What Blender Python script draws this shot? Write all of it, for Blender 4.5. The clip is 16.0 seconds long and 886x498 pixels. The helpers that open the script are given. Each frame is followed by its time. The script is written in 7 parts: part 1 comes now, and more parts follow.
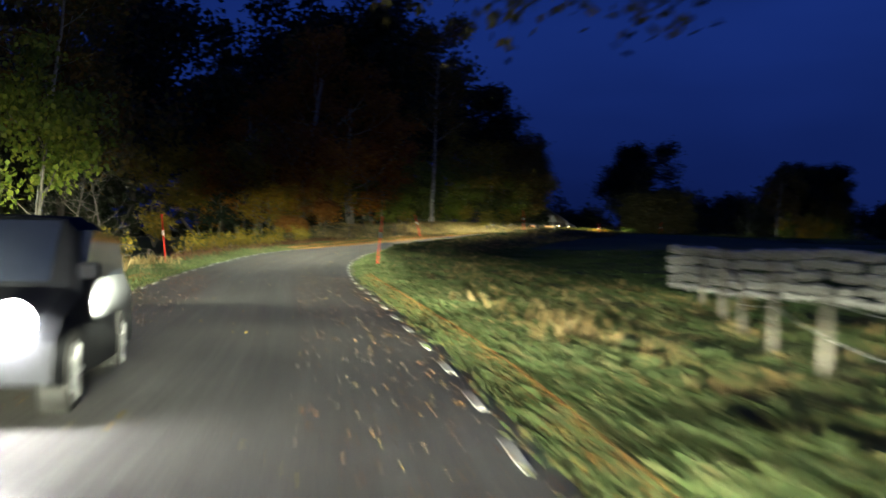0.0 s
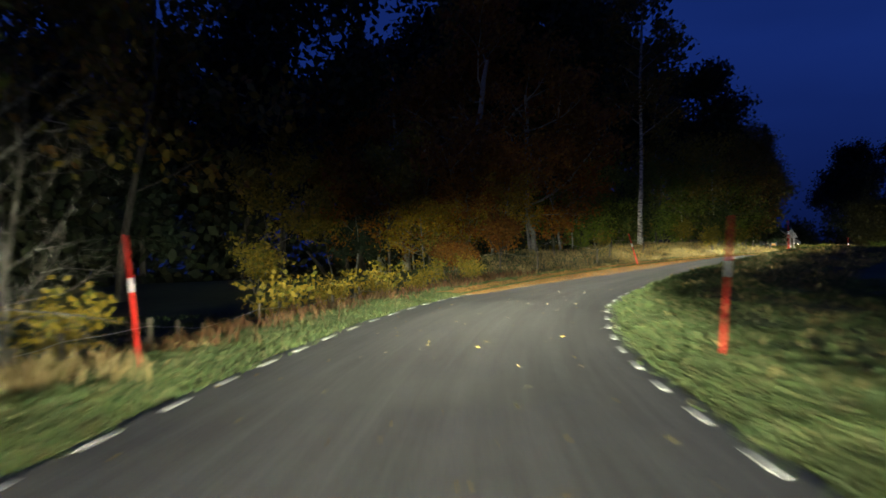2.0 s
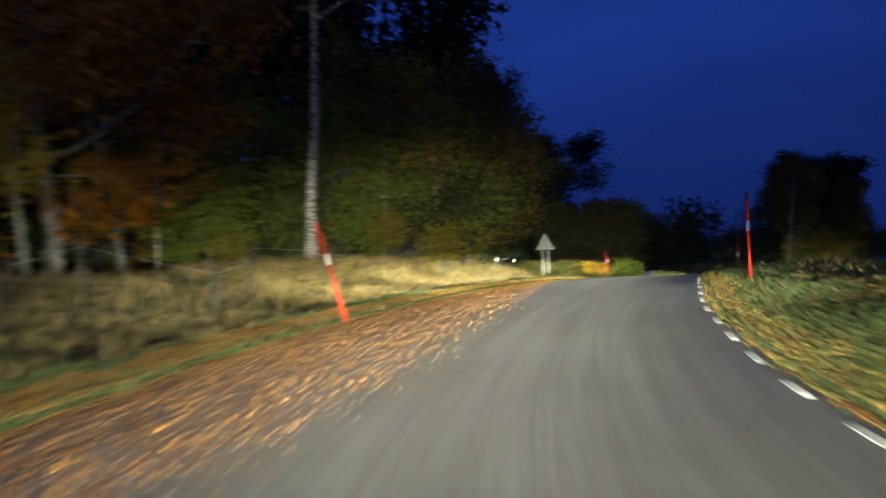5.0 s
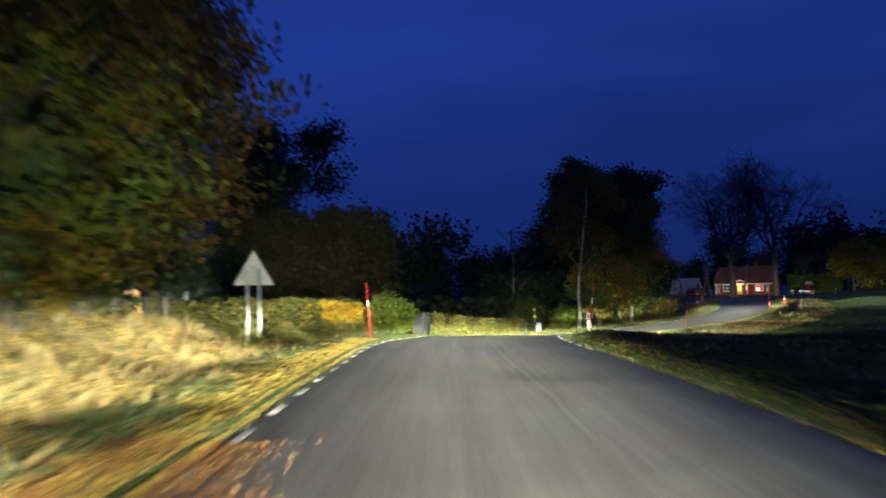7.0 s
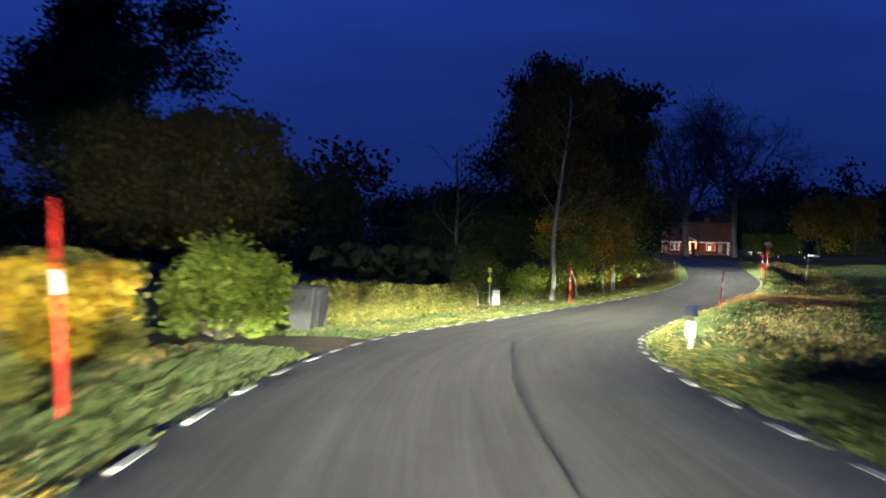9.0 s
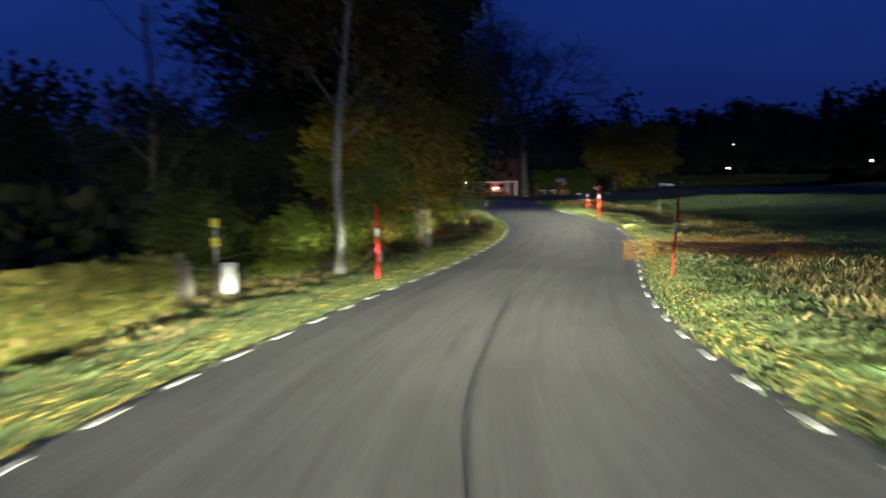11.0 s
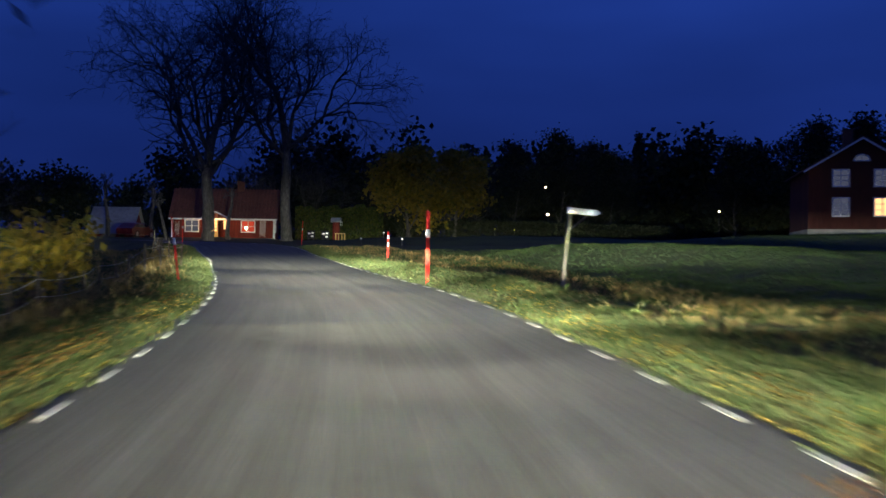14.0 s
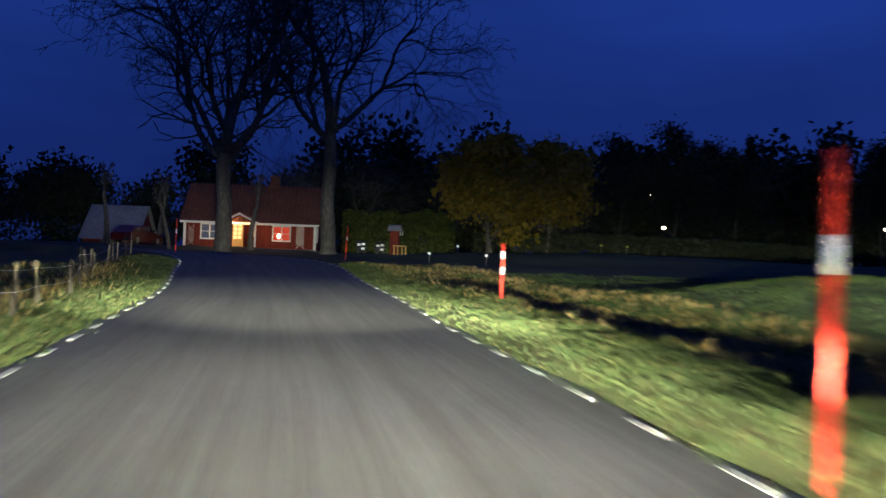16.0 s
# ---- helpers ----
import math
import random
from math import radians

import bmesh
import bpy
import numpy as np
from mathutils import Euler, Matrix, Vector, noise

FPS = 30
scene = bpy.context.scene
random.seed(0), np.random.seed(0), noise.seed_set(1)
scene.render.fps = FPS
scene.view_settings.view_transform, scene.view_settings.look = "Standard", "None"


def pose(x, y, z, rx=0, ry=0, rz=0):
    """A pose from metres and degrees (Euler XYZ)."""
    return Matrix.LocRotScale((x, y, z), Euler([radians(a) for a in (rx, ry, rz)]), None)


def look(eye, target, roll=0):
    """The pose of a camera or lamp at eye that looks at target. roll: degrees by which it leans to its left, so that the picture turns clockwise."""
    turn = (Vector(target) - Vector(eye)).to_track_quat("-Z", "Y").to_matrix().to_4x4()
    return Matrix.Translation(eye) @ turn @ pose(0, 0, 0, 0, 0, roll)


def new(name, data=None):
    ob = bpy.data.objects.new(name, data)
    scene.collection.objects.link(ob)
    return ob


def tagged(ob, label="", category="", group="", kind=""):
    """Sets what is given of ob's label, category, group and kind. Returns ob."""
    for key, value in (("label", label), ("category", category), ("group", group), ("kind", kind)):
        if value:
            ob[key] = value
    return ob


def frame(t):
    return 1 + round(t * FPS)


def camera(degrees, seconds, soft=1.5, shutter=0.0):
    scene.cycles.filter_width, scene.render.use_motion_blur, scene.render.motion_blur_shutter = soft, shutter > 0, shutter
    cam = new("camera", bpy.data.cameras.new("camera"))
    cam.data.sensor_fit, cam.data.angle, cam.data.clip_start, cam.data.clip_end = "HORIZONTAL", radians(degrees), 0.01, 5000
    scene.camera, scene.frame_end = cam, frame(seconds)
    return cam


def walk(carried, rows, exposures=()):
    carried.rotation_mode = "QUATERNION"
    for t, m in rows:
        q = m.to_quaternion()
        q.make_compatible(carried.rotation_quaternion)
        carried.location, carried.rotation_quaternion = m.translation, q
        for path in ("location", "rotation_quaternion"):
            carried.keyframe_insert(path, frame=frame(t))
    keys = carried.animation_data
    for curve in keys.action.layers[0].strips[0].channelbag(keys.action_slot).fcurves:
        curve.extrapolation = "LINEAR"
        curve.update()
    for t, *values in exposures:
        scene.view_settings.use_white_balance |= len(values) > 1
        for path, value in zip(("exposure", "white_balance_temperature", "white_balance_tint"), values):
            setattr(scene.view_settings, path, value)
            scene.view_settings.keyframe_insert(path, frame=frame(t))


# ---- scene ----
# A narrow country road at dusk, seen from a car: woods, hedges, a grove, a red cottage under two bare trees.
cam = camera(45.0, 16.0, shutter=0.85)
PATH = [
    (0.0, (-0.87, -37.82, -2.67), (-1.16, -27.82, -2.52), 0.43),
    (0.5, (-1.61, -31.89, -2.48), (-2.45, -21.93, -2.22), -0.25),
    (1.0, (-2.70, -25.89, -2.25), (-4.10, -16.00, -1.92), -0.85),
    (1.5, (-3.91, -20.23, -2.05), (-5.62, -10.38, -1.66), -1.21),
    (2.0, (-5.23, -14.14, -1.87), (-6.97, -4.30, -1.44), -1.55),
    (2.5, (-6.49, -7.93, -1.64), (-8.07, 1.93, -1.21), -1.36),
    (3.0, (-7.30, -1.50, -1.43), (-8.37, 8.44, -1.04), -1.34),
    (3.5, (-7.73, 5.00, -1.18), (-8.14, 14.98, -0.79), -1.47),
    (4.0, (-7.64, 11.99, -0.77), (-7.39, 21.98, -0.39), -1.84),
    (4.5, (-7.26, 18.63, -0.54), (-6.31, 28.57, -0.12), -2.04),
    (5.0, (-6.54, 25.45, -0.27), (-4.75, 35.28, 0.21), -2.39),
    (5.5, (-5.29, 32.04, 0.11), (-2.72, 41.68, 0.67), -2.53),
    (6.0, (-3.53, 38.54, 0.55), (-0.28, 47.97, 1.17), -2.31),
    (6.5, (-1.37, 44.92, 0.99), (2.44, 54.15, 1.61), -1.74),
    (7.0, (1.04, 51.14, 1.34), (5.28, 60.18, 1.90), -0.84),
    (7.5, (3.61, 57.14, 1.56), (8.10, 66.07, 1.96), 0.32),
    (8.0, (6.28, 63.02, 1.69), (10.94, 71.86, 1.97), 1.36),
    (8.5, (8.85, 68.56, 1.78), (13.67, 77.32, 1.96), 1.91),
    (9.0, (11.54, 73.84, 1.83), (16.54, 82.50, 1.89), 1.55),
    (9.5, (14.46, 78.96, 1.83), (19.72, 87.47, 1.76), 0.64),
    (10.0, (17.68, 84.01, 1.76), (23.32, 92.27, 1.57), -0.41),
    (10.5, (21.30, 89.07, 1.61), (27.48, 96.93, 1.31), -1.17),
    (11.0, (25.37, 94.05, 1.40), (32.15, 101.38, 1.03), -1.24),
    (11.5, (29.48, 98.44, 1.19), (36.76, 105.29, 0.78), -1.41),
    (12.0, (34.02, 102.82, 1.02), (41.66, 109.26, 0.61), -1.70),
    (12.5, (38.62, 106.81, 1.07), (46.50, 112.96, 0.80), -1.84),
    (13.0, (43.44, 110.78, 1.12), (51.54, 116.64, 1.06), -1.66),
    (13.5, (48.04, 114.49, 1.23), (56.24, 120.22, 1.28), -0.18),
    (14.0, (52.77, 118.33, 1.29), (60.97, 124.05, 1.38), 0.62),
    (14.5, (57.39, 122.10, 1.40), (65.55, 127.87, 1.50), 1.24),
    (15.0, (62.16, 126.13, 1.53), (70.26, 131.99, 1.67), 1.85),
    (15.5, (66.80, 130.10, 1.71), (74.79, 136.10, 1.89), 2.08),
    (16.0, (71.11, 134.13, 1.82), (78.99, 140.28, 2.03), 2.09),
]
walk(cam, [(t, look(eye, target, roll)) for t, eye, target, roll in PATH],
     exposures=[(0.0, -0.45), (0.5, -0.85), (1.0, -0.95), (1.5, -0.8), (2.0, -0.6), (2.5, -0.35), (3.0, -0.2), (4.0, -0.1), (5.0, 0.05), (7.5, 0.35), (8.0, 0.4), (10.5, 0.0), (11.0, -0.05), (12.0, 0.1), (12.5, 0.2), (13.5, 0.15), (16.0, 0.15)])

# ---- the dusk sky ----
world = bpy.data.worlds.new("dusk_sky")
scene.world = world
world.use_nodes = True
wn, wl = world.node_tree.nodes, world.node_tree.links
back = wn["Background"]
tc = wn.new("ShaderNodeTexCoord")
sep = wn.new("ShaderNodeSeparateXYZ")
ramp = wn.new("ShaderNodeValToRGB")
ramp.color_ramp.elements[0].position, ramp.color_ramp.elements[0].color = 0.0, (0.0035, 0.0085, 0.050, 1)
ramp.color_ramp.elements[1].position, ramp.color_ramp.elements[1].color = 0.6, (0.0056, 0.0195, 0.133, 1)
e = ramp.color_ramp.elements.new(0.08)
e.color = (0.0045, 0.013, 0.088, 1)
e = ramp.color_ramp.elements.new(0.22)
e.color = (0.0068, 0.0225, 0.150, 1)
cloud = wn.new("ShaderNodeTexNoise")
cloud.inputs["Scale"].default_value, cloud.inputs["Detail"].default_value = 2.2, 3.0
stretch = wn.new("ShaderNodeMapping")
stretch.inputs["Scale"].default_value = (1.0, 1.0, 4.0)
cr = wn.new("ShaderNodeMapRange")
cr.inputs["From Min"].default_value, cr.inputs["From Max"].default_value = 0.3, 0.7
cr.inputs["To Min"].default_value, cr.inputs["To Max"].default_value = 0.72, 1.12
mul = wn.new("ShaderNodeVectorMath")
mul.operation = "SCALE"
wl.new(tc.outputs["Generated"], sep.inputs[0])
wl.new(sep.outputs["Z"], ramp.inputs[0])
wl.new(tc.outputs["Generated"], stretch.inputs["Vector"])
wl.new(stretch.outputs[0], cloud.inputs["Vector"])
wl.new(cloud.outputs["Fac"], cr.inputs["Value"])
wl.new(ramp.outputs[0], mul.inputs[0])
wl.new(cr.outputs[0], mul.inputs["Scale"])
wl.new(mul.outputs[0], back.inputs["Color"])
back.inputs["Strength"].default_value = 1.45

# ---- the road's axis: a knot every 10 m ----
ROAD_XY = [(2.49, -77.69), (1.28, -67.78), (0.09, -57.86), (-1.11, -47.93), (-2.28, -37.98), (-3.42, -28.14), (-5.03, -18.28),
           (-6.69, -8.40), (-7.90, 1.55), (-8.27, 11.59), (-7.66, 21.61), (-5.90, 31.52), (-2.75, 41.05), (1.36, 50.16),
           (5.59, 59.19), (9.81, 68.23), (14.12, 77.19), (19.16, 85.79), (25.13, 93.80), (31.95, 101.13), (39.49, 107.72),
           (47.42, 113.82), (55.30, 119.97), (62.94, 126.43), (70.31, 133.21), (77.30, 140.37), (84.11, 147.73), (90.95, 155.05),
           (97.4, 162.6), (103.7, 170.1), (108.6, 178.4), (110.0, 188.0), (107.0, 197.3), (100.9, 204.6)]
ROAD_Z = [-5.29, -5.03, -4.71, -4.39, -4.07, -3.73, -3.39, -3.06, -2.71, -2.21, -1.83, -1.33, -0.68, -0.10, 0.21, 0.37, 0.43,
          0.31, 0.01, -0.30, -0.32, -0.19, -0.05, 0.16, 0.40, 0.58, 0.78, 1.05, 1.45, 1.95, 2.30, 2.5, 2.6, 2.6]
HALF = [(-40, 2.5), (10, 2.4), (50, 2.46), (60, 2.72), (70, 3.06), (80, 2.99), (90, 2.69), (100, 2.53), (130, 2.53), (150, 2.76),
        (170, 2.56), (190, 2.68), (210, 2.83), (230, 3.05), (240, 3.2), (250, 3.4), (260, 3.5), (272, 3.1), (290, 3.0)]
S0 = -40.0


def spline_at(s):
    """Place, direction and height of the road's axis at s metres (arrays)."""
    kx, kz = np.array(ROAD_XY), np.array(ROAD_Z)
    u = np.clip((np.asarray(s, float) - S0) / 10.0, 0, len(kx) - 1.001)
    i = np.floor(u).astype(int)
    f = (u - i)[..., None]
    k = np.column_stack([kx, kz])
    p0, p1, p2, p3 = (k[np.clip(i + j, 0, len(k) - 1)] for j in (-1, 0, 1, 2))
    q = 0.5 * (2 * p1 + (p2 - p0) * f + (2 * p0 - 5 * p1 + 4 * p2 - p3) * f ** 2 + (3 * p1 - p0 - 3 * p2 + p3) * f ** 3)
    d = 0.5 * ((p2 - p0) + 2 * (2 * p0 - 5 * p1 + 4 * p2 - p3) * f + 3 * (3 * p1 - p0 - 3 * p2 + p3) * f ** 2)
    d = d[..., :2] / np.linalg.norm(d[..., :2], axis=-1, keepdims=True)
    return q, d


AXS = np.arange(S0, 288.0, 1.0)
AXQ, AXD = spline_at(AXS)
# Heights away from the road, set to fit the camera's view: x, y, z, weight
ANCHORS = np.array([(122, 193, 3.0, 5), (118, 205, 3.0, 5), (134, 180, 3.25, 5), (143, 175, 3.5, 5), (118, 170, 2.2, 3), (137, 139, 3.2, 5), (128, 183, 2.75, 4), (100, 140, 2.0, 3),
                    (28, 139, 0.8, 5), (14, 113, 0.9, 5), (-22, 45, -0.7, 4), (-22, 10, -2.9, 4), (-18, 60, 0.3, 4), (-16, 50, -0.7, 8), (-22, 50, -0.8, 8), (-13.5, 55, -0.4, 6), (25, 40, -1.0, 4), (20, -10, -3.3, 4),
                    (60, 90, -0.8, 4), (45, 130, -0.6, 3), (75, 165, 0.4, 3)])


def base_z(x, y):
    x, y = np.asarray(x, float), np.asarray(y, float)
    shape = x.shape
    x, y = x.ravel(), y.ravel()
    out = np.empty(len(x))
    ax = np.concatenate([AXQ[:, 0], ANCHORS[:, 0]])
    ay = np.concatenate([AXQ[:, 1], ANCHORS[:, 1]])
    az = np.concatenate([AXQ[:, 2], ANCHORS[:, 2]])
    aw = np.concatenate([np.ones(len(AXQ)), ANCHORS[:, 3]])
    for a in range(0, len(x), 8000):
        d2 = (x[a:a + 8000, None] - ax) ** 2 + (y[a:a + 8000, None] - ay) ** 2
        w = aw / (d2 + 9.0) ** 2
        out[a:a + 8000] = (w * az).sum(1) / w.sum(1)
    return out.reshape(shape)


def locate(x, y):
    """Road metres and signed distance (right positive) from the axis."""
    x, y = np.asarray(x, float), np.asarray(y, float)
    shape = x.shape
    x, y = x.ravel(), y.ravel()
    s, off = np.empty(len(x)), np.empty(len(x))
    for a in range(0, len(x), 8000):
        dx, dy = x[a:a + 8000, None] - AXQ[:, 0], y[a:a + 8000, None] - AXQ[:, 1]
        i = np.argmin(dx ** 2 + dy ** 2, axis=1)
        r = np.arange(len(i))
        dx, dy = dx[r, i], dy[r, i]
        side = dx * AXD[i, 1] - dy * AXD[i, 0]
        s[a:a + 8000] = AXS[i] + dx * AXD[i, 0] + dy * AXD[i, 1]
        off[a:a + 8000] = np.sign(side) * np.hypot(dx, dy)
        near = np.hypot(dx, dy) < 25
        off[a:a + 8000][near] = side[near]
    return s.reshape(shape), off.reshape(shape)


def half_at(s):
    return np.interp(s, [h[0] for h in HALF], [h[1] for h in HALF])


def bump_fn(v, a, b):
    """0 below a, 1 above b, smooth."""
    t = np.clip((v - a) / (b - a), 0, 1)
    return t * t * (3 - 2 * t)


def profile(s, off):
    """Height of the verges against the road: strip, ditch, bank."""
    s, off = np.asarray(s, float), np.asarray(off, float)
    e = np.abs(off) - half_at(s) - 0.28
    strip = 0.03 * bump_fn(e, 0, 0.4)
    left = off < 0
    inwood = bump_fn(s, 20, 35) * (1 - bump_fn(s, 62, 74))
    bank = bump_fn(s, 68, 80) * (1 - bump_fn(s, 112, 124))
    low = bump_fn(s, 180, 192)
    lz = inwood * (-0.55 * bump_fn(e, 1.3, 3.2)) + bank * (-0.25 * (1 - 0.8 * bump_fn(s, 82, 92)) * bump_fn(e, 0.8, 1.6) + 1.25 * bump_fn(e, 1.7, 6.0) * (1 - 0.9 * bump_fn(e, 7, 10) * (1 - bump_fn(s, 88, 98)))) - low * 0.45 * bump_fn(e, 1.5, 3.2) - bump_fn(s, 134, 140) * (1 - bump_fn(s, 164, 172)) * 0.27 * bump_fn(e, 0.1, 4.6)
    mound = bump_fn(s, 40, 52) * (1 - bump_fn(s, 88, 98))
    flat = bump_fn(s, 95, 110) * (0.4 - 0.4 * bump_fn(s, 182, 194))
    rise = bump_fn(s, 190, 202) * (1 - bump_fn(s, 226, 238))
    rz = rise * (0.24 * bump_fn(e, -0.10, 0.30) - 0.24 * bump_fn(e, 1.0, 2.8)) + mound * (0.28 * bump_fn(e, 0.2, 1.3) - 0.55 * bump_fn(e, 2.5, 7)) - flat * 0.3 * bump_fn(e, 1.6, 3.6)
    return np.where(e < 0, 0.0, strip + np.where(left, lz, rz))


def ground_z(x, y):
    """Height of the open ground at a place."""
    s, off = locate(x, y)
    n = 0.05 * np.sin(np.asarray(x) * 0.9 + np.sin(np.asarray(y) * 0.7)) * np.sin(np.asarray(y) * 1.1)
    return base_z(x, y) + profile(s, off) + n * bump_fn(np.abs(off), 4, 7)


def at(s, off):
    """World x, y of a place by road metres and metres right of the axis."""
    q, d = spline_at(np.array([float(s)]))
    return float(q[0, 0] + d[0, 1] * off), float(q[0, 1] - d[0, 0] * off)


def gz(x, y):
    return float(ground_z(np.array([float(x)]), np.array([float(y)]))[0])


def heading(s):
    """Yaw in degrees of the road at s."""
    d = spline_at(np.array([float(s)]))[1][0]
    return math.degrees(math.atan2(-d[0], d[1]))


# ---- fixed spots along the way, standing in for the travelling car's headlamps ----
LOW_BEAM, SPILL, STRAY = 4750.0, 4600.0, 900.0


def station_lamp(name, s, lift, pitch, wide, flat, watts, off=0.3, turn=0.0):
    lamp = bpy.data.lights.new(name, "SPOT")
    lamp.energy, lamp.color = watts, (0.985, 1.0, 0.73)
    lamp.spot_size, lamp.spot_blend, lamp.shadow_soft_size = radians(wide), 1.0, 0.05
    ob = new(name, lamp)
    x, y = at(s, off)
    z = float(base_z(np.array([x]), np.array([y]))[0]) + lift
    ob.matrix_world = pose(x, y, z, 90 + pitch, 0, heading(s + 4) + turn) @ Matrix.Diagonal((1.0, flat, 1.0, 1.0))
    return ob


def by_station(s, table):
    return float(np.interp(s, [a for a, b in table], [b for a, b in table]))


LOW_POWER = [(-12, 0.65), (10, 0.65), (17, 0.95), (28, 1.3), (36, 1.9), (48, 1.9), (56, 1.5), (62, 1.05), (84, 1.05), (90, 1.5), (118, 1.7), (128, 3.1), (138, 3.0), (146, 2.0), (152, 1.15), (160, 1.0), (178, 1.4), (190, 1.6), (205, 1.6)]
LEFT_SPILL = [(-12, 14.0), (18, 15.0), (26, 0.9), (58, 0.7), (66, 0.15), (72, 0.2), (80, 0.5), (90, 3.0), (108, 3.4), (114, 2.0), (121, 1.6), (128, 1.0), (150, 1.0), (156, 0.4), (163, 0.9), (180, 0.9), (190, 0.1), (210, 0.1)]
RIGHT_SPILL = [(-12, 2.4), (12, 2.4), (18, 0.3), (52, 0.35), (60, 1.1), (72, 1.1), (80, 0.1), (84, 0.06), (124, 0.06), (130, 0.12), (160, 0.15), (170, 0.5), (176, 0.8), (210, 0.8)]
STRAY_LIGHT = [(-10, 1.1), (4, 1.6), (18, 1.6), (32, 0.12), (88, 0.07), (102, 0.03), (210, 0.03)]
for k in range(144):
    s_lamp = -12 + 1.5 * k
    if s_lamp < 84:
        station_lamp("headlamp_low_beam", s_lamp, 0.68, -3.0, 84, 0.09, LOW_BEAM * by_station(s_lamp, LOW_POWER))
    elif s_lamp < 124:
        station_lamp("headlamp_low_beam", s_lamp, 0.68, -4.4, 58, 0.12, LOW_BEAM * by_station(s_lamp, LOW_POWER), turn=6)
    else:
        station_lamp("headlamp_low_beam", s_lamp, 0.68, -4.3, 74, 0.085, LOW_BEAM * by_station(s_lamp, LOW_POWER))
# Added side spots, power set by stretch to brighten verges, hedges and trees.
for k in range(31):
    s_lamp = -12 + 7.0 * k
    watts = SPILL * by_station(s_lamp, LEFT_SPILL)
    if s_lamp < 24:
        station_lamp("added_spill", s_lamp, 0.72, 4.0, 84, 0.2, watts, -0.3, 44)
    elif 70 < s_lamp < 154:
        station_lamp("added_spill", s_lamp, 0.72, -2.0 if s_lamp < 108 else 0.5, 84, 0.14, watts, -0.3, 56)
    else:
        station_lamp("added_spill", s_lamp, 0.72, 2.4, 110, 0.06, watts, -0.3, 28)
    if s_lamp < 16:
        station_lamp("added_spill", s_lamp + 3.5, 0.72, -2.4, 100, 0.05, SPILL * by_station(s_lamp, RIGHT_SPILL), 0.6, -26)
    elif s_lamp < 125:
        station_lamp("added_spill", s_lamp + 3.5, 0.72, 0.5, 110, 0.06, SPILL * by_station(s_lamp, RIGHT_SPILL), 0.6, -26)
    else:
        station_lamp("added_spill", s_lamp + 3.5, 0.72, -4.0, 90, 0.06, SPILL * by_station(s_lamp, RIGHT_SPILL), 0.6, -20)
# Added wide upward spots that brighten the crowns beside the road.
for k in range(16):
    station_lamp("added_stray", -10 + 14.0 * k, 0.75, 12.0, 125, 0.5, STRAY * by_station(-10 + 14.0 * k, STRAY_LIGHT), -0.3, 16)
# added fill spots brighten the near right-hand verge at the start
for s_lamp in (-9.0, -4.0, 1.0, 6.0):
    station_lamp("added_side_beam", s_lamp, 0.72, -2.4, 84, 0.13, 3600.0, 0.6, -34)
# the last station's added spots, where nothing further on adds to the beam
for s_lamp in (199.0, 200.5, 202.0, 203.5, 205.0):
    station_lamp("added_main_beam", s_lamp, 0.68, -2.2, 64, 0.085, 12500.0)
# added spots, one for the cottage, one for the far road alone
station_lamp("added_far_beam", 202.5, 0.70, 1.6, 46, 0.20, 45000.0, turn=-1)
station_lamp("added_far_beam", 203.5, 0.68, -0.5, 34, 0.06, 260000.0)
# added spots aimed at the finger post and the near snow pole
station_lamp("added_spill", 190.0, 0.72, 3.6, 34, 0.3, 15000.0, 0.6, -22)
station_lamp("added_spill", 198.0, 0.72, 4.0, 46, 0.35, 5000.0, 0.6, -15)
# added spots that brighten the right-hand verge and the meadow
for s_lamp in (164, 177, 190):
    station_lamp("added_side_beam", s_lamp, 0.72, -4.5, 84, 0.09, 7000.0, 0.6, -42)
station_lamp("added_side_beam", 202.5, 0.74, 1.4, 84, 0.05, 60000.0, 0.6, -30)
station_lamp("added_side_beam", 186.0, 0.74, 1.2, 76, 0.05, 42000.0, 0.6, -34)
# added spots, each aimed at chosen trees of the wood, grove and garden
station_lamp("added_main_beam", 21.0, 0.70, 1.8, 26, 0.26, 30000.0, 0.0, 3)
station_lamp("added_main_beam", 30.0, 0.70, 3.0, 20, 0.36, 42000.0, 0.0, 0)
station_lamp("added_main_beam", 36.0, 0.70, 1.8, 46, 0.18, 7000.0, 0.0, 14)
station_lamp("added_main_beam", 130.0, 0.70, 2.0, 26, 0.20, 14000.0, 0.0, 3)
station_lamp("added_main_beam", 152.0, 0.70, 0.9, 44, 0.12, 3200.0, 0.0, 12)
station_lamp("added_main_beam", 104.0, 0.70, 3.4, 24, 0.34, 45000.0, 0.0, 8)
station_lamp("added_main_beam", 62.0, 0.70, 3.8, 34, 0.34, 40000.0, 0.0, 0)

